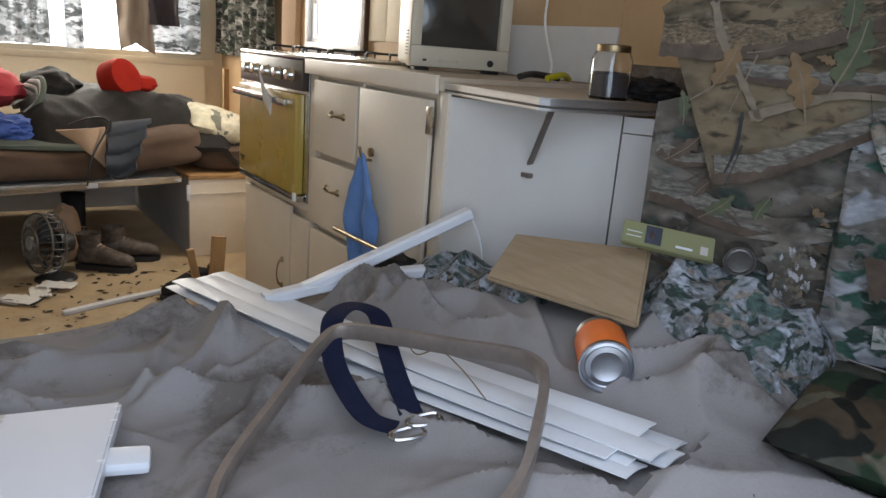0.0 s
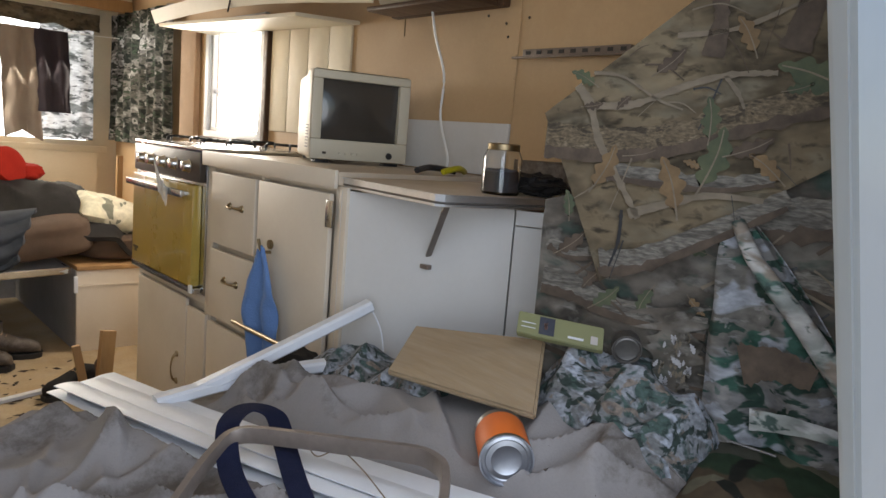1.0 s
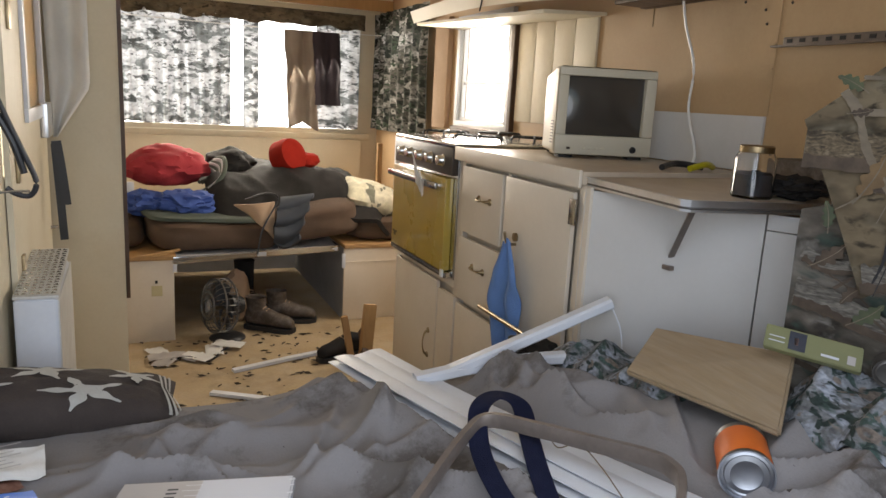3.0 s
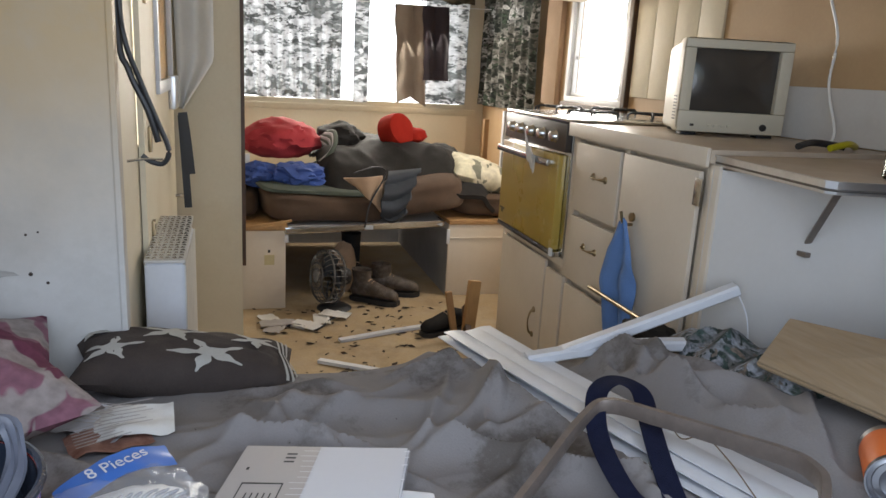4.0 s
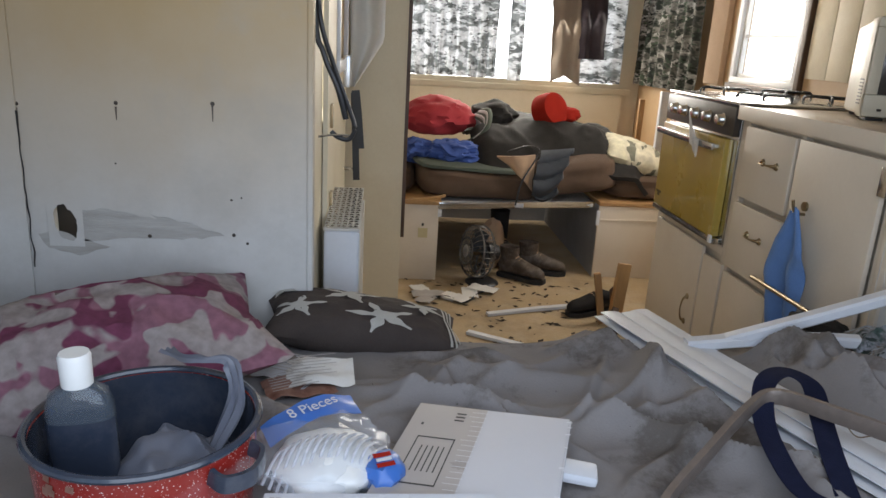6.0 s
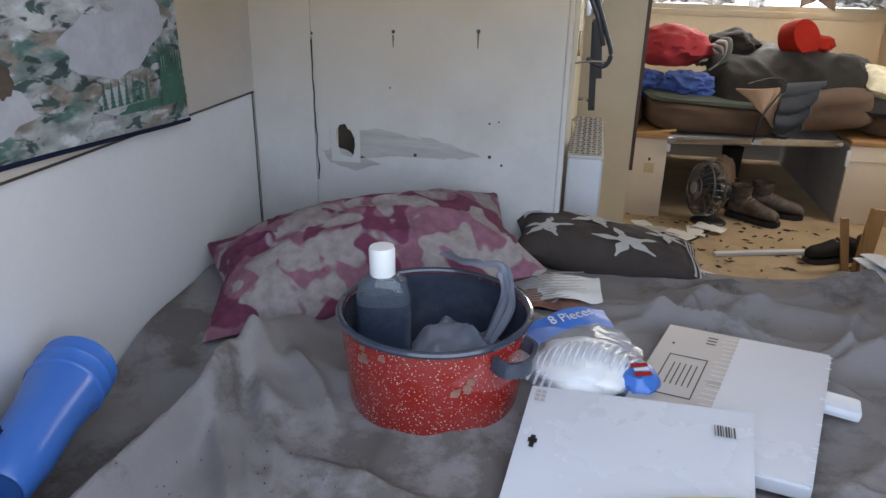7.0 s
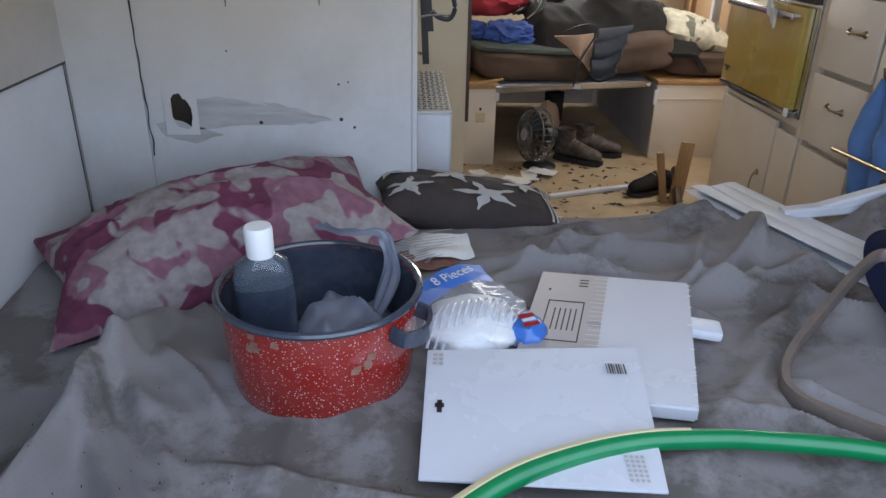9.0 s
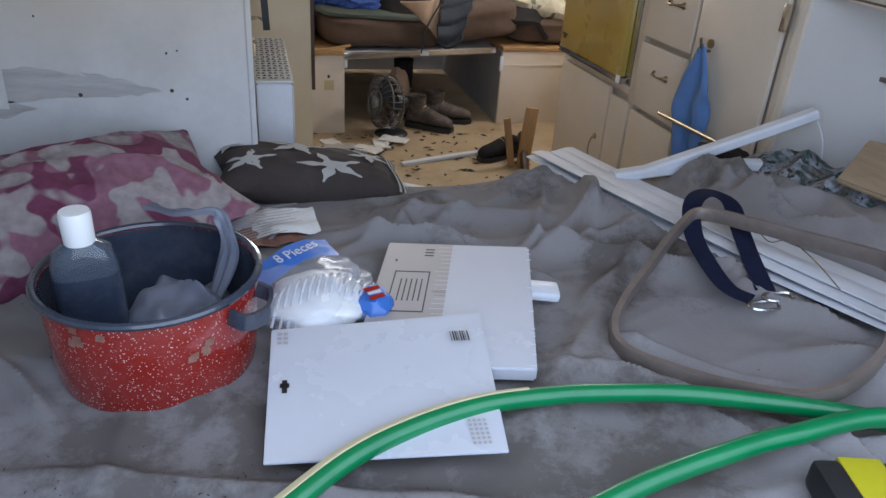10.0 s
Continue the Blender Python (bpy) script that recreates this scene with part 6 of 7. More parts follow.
def leaf(y, z, size, spin, lift, bm=None):
    """A printed oak leaf: long, with deep rounded lobes on both sides of its rib."""
    bm = bm or bmesh.new()
    c, s = math.cos(spin), math.sin(spin)
    last = None
    for k in range(23):
        t = k / 22
        w = 0.46 * size * math.sin(math.pi * t ** 0.75) ** 0.8 * (0.42 + 0.58 * abs(math.sin(t * 11 + 0.5))) + 0.02 * size
        a = (t - 0.5) * 2 * size
        bend = 0.18 * size * math.sin(2.4 * t)
        cur = [bm.verts.new(hang(y + (a + 0.15 * size * abs(q) * (1 - t)) * c - (q * w + bend) * s, z + (a + 0.15 * size * abs(q) * (1 - t)) * s + (q * w + bend) * c, lift)) for q in (-1, 0, 1)]
        if last:
            bm.faces.new((last[0], cur[0], cur[1], last[1]))
            bm.faces.new((last[1], cur[1], cur[2], last[2]))
        last = cur
    return bm


def rib(y, z, size, spin, lift):
    c, s = math.cos(spin), math.sin(spin)
    return stroke([(y + (t - 0.5) * 2 * size * c - 0.18 * size * math.sin(2.4 * t) * s, z + (t - 0.5) * 2 * size * s + 0.18 * size * math.sin(2.4 * t) * c) for t in (-0.15, 0.2, 0.6, 0.95)], size * 0.035, lift)


structure("wall_bedside", slab([hang(-0.70, 0.3, -0.03), hang(-1.24, 0.3, -0.03), hang(-1.24, 1.08, -0.03), hang(-0.70, 1.08, -0.03)], 0.012), wall_tan, "tan board behind the hung camouflage cloth", "wall")
low = base("camouflage_cloth", hang(-0.95, 0.6), "grey and brown woodland print cloth hung on the wall", "cloth")
part("cloth", hung([(-0.655, 0.56), (-1.24, 0.52), (-1.24, 1.12), (-0.655, 0.93)], 0.0, 0.006, 1.0), rock_print, low)
rl = random.Random(11)


def log(pts, w, lift, mat_, owner, seed):
    """A printed log: shade below, bark, and a lit upper side."""
    lg = part("log", stroke(pts, w, lift, rough=0.5, seed=seed), mat_, owner)
    part("log_shade", stroke([(y, z - w * 0.8) for y, z in pts], w * 0.4, lift + 0.0004, rough=0.9, seed=seed + 4), brown_print, lg)
    return lg


for k, (pts, w) in enumerate((([(-0.67, 0.80), (-0.72, 0.795), (-0.80, 0.775), (-0.93, 0.77)], 0.022), ([(-0.67, 0.70), (-0.72, 0.69), (-0.80, 0.685)], 0.014), ([(-0.93, 0.92), (-1.02, 0.945), (-1.12, 0.96), (-1.22, 0.975)], 0.032), ([(-1.03, 0.86), (-1.1, 0.85), (-1.2, 0.84)], 0.016), ([(-0.675, 0.865), (-0.71, 0.85), (-0.77, 0.86)], 0.012))):
    log(pts, w, 0.0120, grey_log, low, k)
for i in range(34):
    y, z = rl.uniform(-1.2, -0.68), rl.uniform(0.62, 0.90)
    a = rl.uniform(-1.2, 1.2)
    L = rl.uniform(0.03, 0.12)
    part("twig", stroke([(y, z), (y - L * 0.5, z + L * 0.5 * math.sin(a)), (y - L, z + L * math.sin(a * 1.4))], rl.uniform(0.001, 0.0035), 0.0135, seed=i), (twig_print, brown_print, black)[i % 3], low)
for i in range(14):
    y, z, q, a = rl.uniform(-1.2, -0.71), rl.uniform(0.64, 0.9), rl.uniform(0.016, 0.034), rl.uniform(0, 6)
    lf = part("leaf", leaf(y, z, q, a, 0.0142), (leaf_print, brown_print, leaf_green)[i % 3], low)
    part("rib", rib(y, z, q, a, 0.0147), twig_print, lf)
part("bush", stroke([(-0.88, 0.79), (-0.89, 0.74), (-0.885, 0.68), (-0.875, 0.63)], 0.042, 0.0150, rough=1.6, seed=8), rock_print, low, "dark printed bush")
for i in range(44):     # pale flakes of the printed bush
    a, r = rl.uniform(0, 6.28), rl.uniform(0, 1) ** 0.6
    part("flake", leaf(-0.895 + 0.03 * r * math.cos(a), 0.705 + 0.05 * r * math.sin(a), rl.uniform(0.005, 0.009), rl.uniform(0.9, 2.2), 0.0156), (grey_log, snow_print, twig_print)[i % 3], low)

up = base("camouflage_sheet", hang(-0.95, 0.9), "stiff camouflage print sheet hung aslant by a corner", "cloth")
part("sheet", hung([(-0.776, 0.813), (-1.245, 1.150), (-1.20, 1.517), (-0.659, 1.07)], 0.030, 0.004, 5.0), bark_print, up)
log([(-0.668, 1.03), (-0.76, 1.03), (-0.86, 1.045), (-0.98, 1.09), (-1.10, 1.125), (-1.215, 1.15)], 0.026, 0.0356, bark_log, up, 1)
log([(-0.775, 0.845), (-0.84, 0.862), (-0.93, 0.915), (-1.02, 0.975)], 0.020, 0.0356, grey_log, up, 2)
log([(-0.76, 0.99), (-0.84, 0.985), (-0.93, 0.985), (-1.0, 1.0)], 0.014, 0.0352, grey_log, up, 3)
for pts, w, mt in (([(-0.712, 1.115), (-0.735, 1.085), (-0.755, 1.03), (-0.79, 0.975), (-0.825, 0.92)], 0.0075, twig_print), ([(-0.745, 1.085), (-0.80, 1.09), (-0.86, 1.115), (-0.92, 1.135), (-0.985, 1.14)], 0.0065, twig_print),
                   ([(-0.735, 1.135), (-0.78, 1.13), (-0.83, 1.10), (-0.87, 1.085)], 0.0028, twig_print), ([(-0.81, 0.925), (-0.86, 0.945), (-0.92, 0.965), (-0.99, 0.965)], 0.0075, twig_print), ([(-0.80, 0.93), (-0.80, 0.88), (-0.79, 0.84)], 0.003, black),
                   ([(-0.85, 1.19), (-0.93, 1.20), (-1.02, 1.24), (-1.1, 1.26)], 0.004, twig_print), ([(-0.92, 1.135), (-0.94, 1.11), (-0.95, 1.09)], 0.0035, twig_print), ([(-0.78, 1.02), (-0.76, 0.97), (-0.725, 0.94)], 0.002, twig_print),
                   ([(-1.0, 1.17), (-1.02, 1.26), (-1.03, 1.36)], 0.020, brown_print), ([(-0.90, 1.16), (-0.905, 1.22), (-0.89, 1.27)], 0.014, brown_print), ([(-1.09, 1.2), (-1.1, 1.3), (-1.13, 1.4)], 0.024, leaf_green)):
    part("branch", stroke(pts, w, 0.0364, rough=0.6, seed=len(pts) + w * 99), mt, up)


def on_sheet(u, v):
    return (Vector((-0.776, 0.813)) * (1 - u) + Vector((-1.245, 1.150)) * u) * (1 - v) + (Vector((-0.659, 1.07)) * (1 - u) + Vector((-1.20, 1.517)) * u) * v


for i in range(30):
    q = on_sheet(rl.uniform(0.04, 0.9), rl.uniform(0.04, 0.96))
    a, L = rl.uniform(-1.9, 0.9), rl.uniform(0.02, 0.10)
    part("twig", stroke([(q.x, q.y), (q.x - L * 0.5 * math.cos(a), q.y + L * 0.5 * math.sin(a + 0.3)), (q.x - L * math.cos(a), q.y + L * math.sin(a))], rl.uniform(0.0005, 0.0016), 0.0368, seed=i), (brown_print, twig_print, brown_print, black)[i % 4], up)
spots = [(-0.765, 0.995, 0.036, 1.9, leaf_print), (-0.862, 0.975, 0.042, 1.15, leaf_print), (-0.915, 1.02, 0.046, 1.75, leaf_green), (-0.905, 1.075, 0.03, 1.4, leaf_green), (-0.985, 1.01, 0.028, 0.6, leaf_print), (-0.845, 1.155, 0.026, 2.3, brown_print), (-0.965, 1.04, 0.03, 2.6, brown_print), (-0.72, 1.125, 0.022, 0.4, leaf_green), (-0.715, 0.93, 0.022, 1.3, leaf_green), (-0.94, 1.19, 0.028, 1.0, leaf_print), (-1.03, 1.13, 0.05, 0.3, leaf_green), (-0.82, 1.02, 0.022, 2.8, brown_print)]
for i in range(7):
    q = on_sheet(rl.uniform(0.06, 0.9), rl.uniform(0.3, 0.92))
    spots.append((q.x, q.y, rl.uniform(0.010, 0.022), rl.uniform(0, 6), (leaf_print, brown_print, leaf_green, brown_print)[i % 4]))
for y, z, q, a, mt in spots:
    lf = part("leaf", leaf(y, z, q, a, 0.0375), mt, up)
    part("rib", rib(y, z, q, a, 0.0379), twig_print, lf)

# wildlife print cloth gathered at a nail
def gathered(u, v):
    w = 0.03 + 0.23 * v ** 0.8
    y = -0.945 - (u - 0.08) * w - 0.02 * v
    return hang(y, 0.94 - 0.34 * v + 0.015 * math.sin(u * 7) * v, 0.028 + 0.016 * math.sin(u * 13 + 2 * nz(u * 2, v * 2, 4)) * (0.4 + 0.6 * v) + 0.008 * nz(u * 4, v * 4, 7))
bear = base("wildlife_cloth", hang(-1.0, 0.6), "green wildlife print cloth gathered at a nail", "cloth")
part("cloth", sheet(gathered, 46, 40, 0.002), forest_print, bear)
part("rolled_edge", tube([hang(-0.965, 0.935, 0.045), hang(-1.0, 0.88, 0.055), hang(-1.07, 0.80, 0.055), hang(-1.16, 0.68, 0.05)], 0.013, 10, taper=lambda t: 0.7 + 0.6 * t), tapestry_print, bear, "pale rolled fabric edge")
part("print_shape", stroke([(-1.00, 0.735), (-1.04, 0.745), (-1.09, 0.735)], 0.030, 0.06, seed=3), brown_print, bear, "brown printed shape")
part("print_shape", stroke([(-1.02, 0.66), (-1.08, 0.665), (-1.15, 0.66)], 0.016, 0.058, seed=5), tapestry_print, bear, "pale printed shape")
thing("screwdriver", sweep([hang(-1.0, 0.622, 0.06), hang(-1.06, 0.618, 0.06)], ring(0.0022, 8)), dust_mat, "short chrome tool shaft on the bed", "tool")
CK = Matrix.Translation(hang(-0.835, 0.715, 0.04)) @ look((0, 0, 0), (0.75, 0.6, 0.1)) @ pose(0, 0, 0, 180) @ Matrix.Diagonal((0.7, 0.7, 0.6, 1))
thing("open_can", lathe([(0, 0.004), (0.02, 0.004), (0.024, 0.002), (0.028, 0.004), (0.031, 0.0), (0.033, 0.0), (0.033, 0.004), (0.032, 0.05), (0, 0.05)], n=36, m=CK), dust_mat, "dull tin can lying against the cloth", "can")

# ---------- wardrobe panel: crack, scrape, nails ----------
def on_panel(x, z, lift=0.001):
    return Vector((x, PY - lift, z))
bm = bmesh.new()
zz = [0.895 - 0.01 * k for k in range(32)]
for a, b in zip(zz, zz[1:]):
    xa, xb = [-1.754 + 0.004 * nz(z * 30, 1) + (0.895 - z) * 0.02 for z in (a, b)]
    wa, wb = [0.0012 + 0.0016 * abs(nz(z * 22, 6)) for z in (a, b)]
    bm.faces.new([bm.verts.new(on_panel(*q, 0.0075)) for q in ((xa - wa, a), (xb - wb, b), (xb + wb, b), (xa + wa, a))])
thing("panel_crack", bm, black, "long dark crack down the wardrobe panel", "crack", smooth=False)
def ragged(pts, lift, mat_, name, label, cat, dens=10, amp=0.006):
    bm = bmesh.new()
    out = []
    for (xa, za), (xb, zb) in zip(pts, pts[1:] + pts[:1]):
        for k in range(dens):
            t = k / dens
            x, z = xa + (xb - xa) * t, za + (zb - za) * t
            out.append(bm.verts.new(on_panel(x + amp * nz(x * 40, z * 40, 1), z + amp * nz(x * 40, z * 40, 9), lift)))
    bm.faces.new(out)
    bmesh.ops.triangulate(bm, faces=bm.faces[:])
    return thing(name, bm, mat_, label, cat, smooth=False)
bm = bmesh.new()     # torn rim of the hole
rim_o, rim_i = [], []
for k in range(40):
    a = 2 * math.pi * k / 40
    c, s_ = math.cos(a), math.sin(a)
    f = 1 / max(abs(c), abs(s_))
    rim_o.append(bm.verts.new(on_panel(-1.6835 + 0.034 * c * f, 0.678 + 0.049 * s_ * f, 0.0030)))
    r = 0.86 + 0.16 * nz(c * 2, s_ * 2, 3) + 0.07 * nz(c * 9, s_ * 9, 5)
    rim_i.append(bm.verts.new(on_panel(-1.6835 + 0.0245 * c * r - 0.006 * s_, 0.678 + 0.042 * s_ * r, 0.0034)))
for k in range(40):
    bm.faces.new((rim_o[k], rim_o[(k + 1) % 40], rim_i[(k + 1) % 40], rim_i[k]))
part("torn_edge", bm, wall_smoked, bpy.data.objects["wall_wardrobe"], "torn white panel skin round the hole", smooth=False)
ragged([(-1.66, 0.705), (-1.60, 0.708), (-1.50, 0.690), (-1.375, 0.662), (-1.42, 0.652), (-1.55, 0.650), (-1.66, 0.640)], 0.0012, scuff_mat, "scrape", "long ragged scrape across the wardrobe panel", "scrape")
ragged([(-1.52, 0.700), (-1.47, 0.690), (-1.44, 0.683), (-1.38, 0.662), (-1.45, 0.676), (-1.49, 0.684)], 0.0022, scuff_mat, "gouge", "splintered gouge in the panel", "gouge", amp=0.004)
ragged([(-1.74, 0.652), (-1.70, 0.658), (-1.66, 0.648), (-1.60, 0.632), (-1.66, 0.612), (-1.72, 0.622)], 0.0012, scuff_mat, "worn_patch", "worn pale patch under the hole", "scrape")
nl = bmesh.new()
for x, z, r in ((-1.755, 0.907, 0.004), (-1.572, 0.917, 0.004), (-1.391, 0.924, 0.0045), (-1.523, 0.655, 0.005), (-1.357, 0.662, 0.004), (-1.33, 0.645, 0.003), (-1.58, 0.80, 0.002), (-1.34, 0.74, 0.002), (-1.36, 0.735, 0.0025)):
    lathe([(0, 0), (r, 0), (r * 0.7, 0.002), (0, 0.002)], n=10, m=Matrix.Translation(on_panel(x, z, 0.0)) @ pose(0, 0, 0, 90), bm=nl)
thing("panel_nails", nl, darkbrown, "rusty nail heads and holes in the panel", "nails", kind="stuff")
for x, z0, z1 in ((-1.755, 0.90, 0.83), (-1.572, 0.91, 0.885), (-1.391, 0.92, 0.89)):
    bm = bmesh.new()
    bm.faces.new([bm.verts.new(on_panel(*q, 0.0012)) for q in ((x - 0.002, z0), (x - 0.0008, z1), (x + 0.0008, z1), (x + 0.002, z0))])
    thing("rust_run", bm, leather, "thin rust run below a nail", "stain", "rust runs", smooth=False)

# ---------- tapestry on the side wall ----------
def tap(y, z, lift=0.0):
    return Vector((XL + 0.014 + lift + 0.006 * math.sin(y * 9) + 0.004 * nz(y * 6, z * 6, 2), y, z))
tape = base("tapestry", (XL, -0.7, 0.8), "pale landscape print tapestry pinned to the side wall", "tapestry")
def tapfn(u, v):
    y = -1.22 + 0.875 * u
    zb = 0.782 + 0.018 * math.sin(3 * u + 0.6)
    return tap(y - 0.02 * v * u, zb + (1.42 - zb) * v)
part("cloth", sheet(tapfn, 70, 34, 0.0015), tapestry_print, tape)
part("hem", tube([tap(-1.22 + 0.875 * u, 0.782 + 0.018 * math.sin(3 * u + 0.6), 0.001) for u in [k / 14 for k in range(15)]], 0.004, 6, steps=2), strap_mat, tape, "dark blue hem")
for i in range(16):
    y = -0.36 - 0.009 * i if i < 9 else -0.46 - 0.018 * (i - 8)
    h = (0.085 + 0.03 * rl.random()) if i < 9 else 0.04
    z0 = 0.815 + (0.02 if i >= 9 else 0)
    bm = bmesh.new()
    for k in range(6):
        w = 0.011 * (1 - k / 6.5) * (1 if i < 9 else 0.7)
        bm.faces.new([bm.verts.new(tap(*q, 0.005)) for q in ((y - w, z0 + h * k / 6), (y + w, z0 + h * k / 6), (y, z0 + h * (k + 1.7) / 6))])
    part("fir", bm, fir_print, tape, smooth=False)
def blot(cy, cz, ry, rz, seed, lift):
    bm = bmesh.new()
    c = bm.verts.new(tap(cy, cz, lift))
    rim = [bm.verts.new(tap(cy + ry * (1 + 0.35 * nz(math.cos(a) * 2, math.sin(a) * 2, seed)) * math.cos(a), cz + rz * (1 + 0.35 * nz(math.cos(a) * 2, math.sin(a) * 2, seed + 5)) * math.sin(a), lift)) for a in [2 * math.pi * k / 26 for k in range(26)]]
    for i in range(26):
        bm.faces.new((c, rim[i], rim[(i + 1) % 26]))
    return bm
for cy, cz, ry, rz, mt in ((-0.55, 0.93, 0.10, 0.05, snow_print), (-0.47, 0.965, 0.07, 0.05, snow_print), (-0.82, 0.865, 0.10, 0.035, snow_print), (-0.95, 0.86, 0.09, 0.04, snow_print), (-0.56, 0.845, 0.035, 0.022, snow_print), (-0.77, 0.905, 0.02, 0.022, brown_print), (-0.49, 0.825, 0.06, 0.008, fir_print), (-0.362, 0.855, 0.012, 0.03, grey_board)):
    part("print_shape", blot(cy, cz, ry, rz, cy * 7, 0.0035 if mt is not brown_print else 0.006), mt, tape)

# ---------- entry: door, step box, hangings ----------
dx = XE
door = base("door_1", (dx, 0.75, 0.4), "narrow cream door with a pebbled amber window", "door", kind="structure")
part("leaf", wall_with_hole("x", dx + 0.002, 0.012, 0.30, 1.10, 0.0, 1.75, [(0.62, 0.98, 0.99, 1.5)]), wall_cream, door, smooth=False)
part("window_frame", ring_frame("x", dx + 0.010, 0.014, 0.59, 1.01, 0.96, 1.53, 0.034), vinyl, door, "white window frame")
pn = part("pane", box(dx + 0.004, dx + 0.008, 0.62, 0.98, 0.99, 1.5), amber_glass, door, "amber pebbled glass", smooth=False)
pn.visible_shadow = False
for z in (0.866, 0.64, 1.2):
    part("hinge", box(dx + 0.013, dx + 0.021, 0.375, 0.405, z - 0.03, z + 0.03, 0.002), brass, door, "worn brass hinge")
part("latch", tube([(dx + 0.012, 1.07, 0.61), (dx + 0.04, 1.07, 0.61), (dx + 0.05, 1.05, 0.61)], 0.006, 8), chrome, door, "chrome latch")
part("lock_box", box(dx + 0.014, dx + 0.035, 0.93, 1.06, 0.90, 1.0, 0.004), alum, door, "grey metal lock box")
structure("backdrop_entry", box(dx - 0.36, dx - 0.35, 0.3, 1.18, 0.7, 1.8), daylight, "bright daylight behind the amber pane", "backdrop")
sb = base("step_box", (-1.15, 0.37, 0), "white metal box with a diamond plate top", "box")
part("body", slab([(-1.194, 0.19, 0.0), (-1.112, 0.19, 0.0), (-1.112, 0.19, 0.615), (-1.194, 0.19, 0.615)], -0.37, 0.003), vinyl, sb)
part("top_plate", slab([(-1.195, 0.187, 0.617), (-1.109, 0.187, 0.617), (-1.112, 0.565, 0.640), (-1.195, 0.565, 0.640)], 0.006, 0.001), diamond, sb, "diamond plate top")
bm = bmesh.new()
for i in range(6):
    for j in range(19):
        x = -1.188 + 0.0138 * i
        y = 0.20 + 0.0190 * j
        q = 1 if (i + j) % 2 else -1
        z = 0.6245 + (y - 0.187) * 0.0608
        bm.faces.new([bm.verts.new(Vector((x + a * 0.006 - q * b * 0.003, y + b * 0.007 + q * a * 0.003, z + h))) for a, b, h in ((-1, 0, 0), (0, -1, 0.002), (1, 0, 0), (0, 1, 0.002))])
tagged(part("treads", bm, chrome, sb, "raised diamond treads"), kind="stuff")
part("side_plate", slab([(-1.1115, 0.19, 0.0), (-1.1115, 0.56, 0.0), (-1.1115, 0.56, 0.612), (-1.1115, 0.19, 0.612)], 0.003, 0.0005), diamond, sb, "patterned metal side")
def cloth_fn(u, v):
    z = 1.62 - 0.73 * v
    x0 = -1.200 + 0.020 * v
    x1 = -1.068 if z > 1.05 else -1.068 - 0.100 * (1.05 - z) / 0.16
    return Vector((x0 + (x1 - x0) * u, 1.14 - 0.02 * math.sin(u * 8 + v), z))
cl = base("hanging_cloth", (-1.1, 1.14, 1.2), "white cloth hanging in a point from a hook", "cloth")
part("cloth", sheet(cloth_fn, 22, 30, 0.002), white_cloth, cl)
thing("hanging_strap", sweep(smooth_path([(-1.160, 0.92, 0.885), (-1.154, 0.92, 0.75), (-1.147, 0.915, 0.60)], 8), [(-0.011, -0.003), (0.011, -0.003), (0.011, 0.003), (-0.011, 0.003)], up=(0, 1, 0)), black, "black strap hanging by the door", "strap", "hanging straps")
thing("hanging_strap", sweep(smooth_path([(-1.155, 0.90, 0.895), (-1.146, 0.90, 0.82), (-1.136, 0.90, 0.708)], 8), [(-0.013, -0.003), (0.013, -0.003), (0.013, 0.003), (-0.013, 0.003)], up=(0, 1, 0)), black, "black strap hanging by the door", "strap", "hanging straps")
thing("black_cable", tube([(-1.20, 0.03, 1.6), (-1.196, 0.025, 1.2), (-1.19, 0.02, 1.09), (-1.165, 0.02, 1.01), (-1.135, 0.02, 0.93), (-1.120, 0.02, 0.885), (-1.13, 0.02, 0.86), (-1.152, 0.02, 0.862), (-1.168, 0.02, 0.874)], 0.005, 8), black, "black cable looped on a hook", "cable", "cables by the door")
thing("black_cable", tube([(-1.205, 0.03, 1.6), (-1.202, 0.03, 1.12), (-1.185, 0.025, 1.03), (-1.155, 0.02, 0.96), (-1.138, 0.02, 0.90)], 0.006, 8), black, "thick black cable by the panel edge", "cable", "cables by the door")
thing("wire_hook", tube([(-1.192, 0.0, 0.865), (-1.165, 0.01, 0.868), (-1.13, 0.015, 0.868)], 0.0025, 6), chrome, "small bent wire hook", "hook")

# seam of the side wall and rubbed dirt on the panels
thing("wall_seam", box(XL + 0.0005, XL + 0.0075, YB + 0.01, PY - 0.012, 0.7752, 0.7785), darkbrown, "thin dark joint between the side wall boards", "seam")

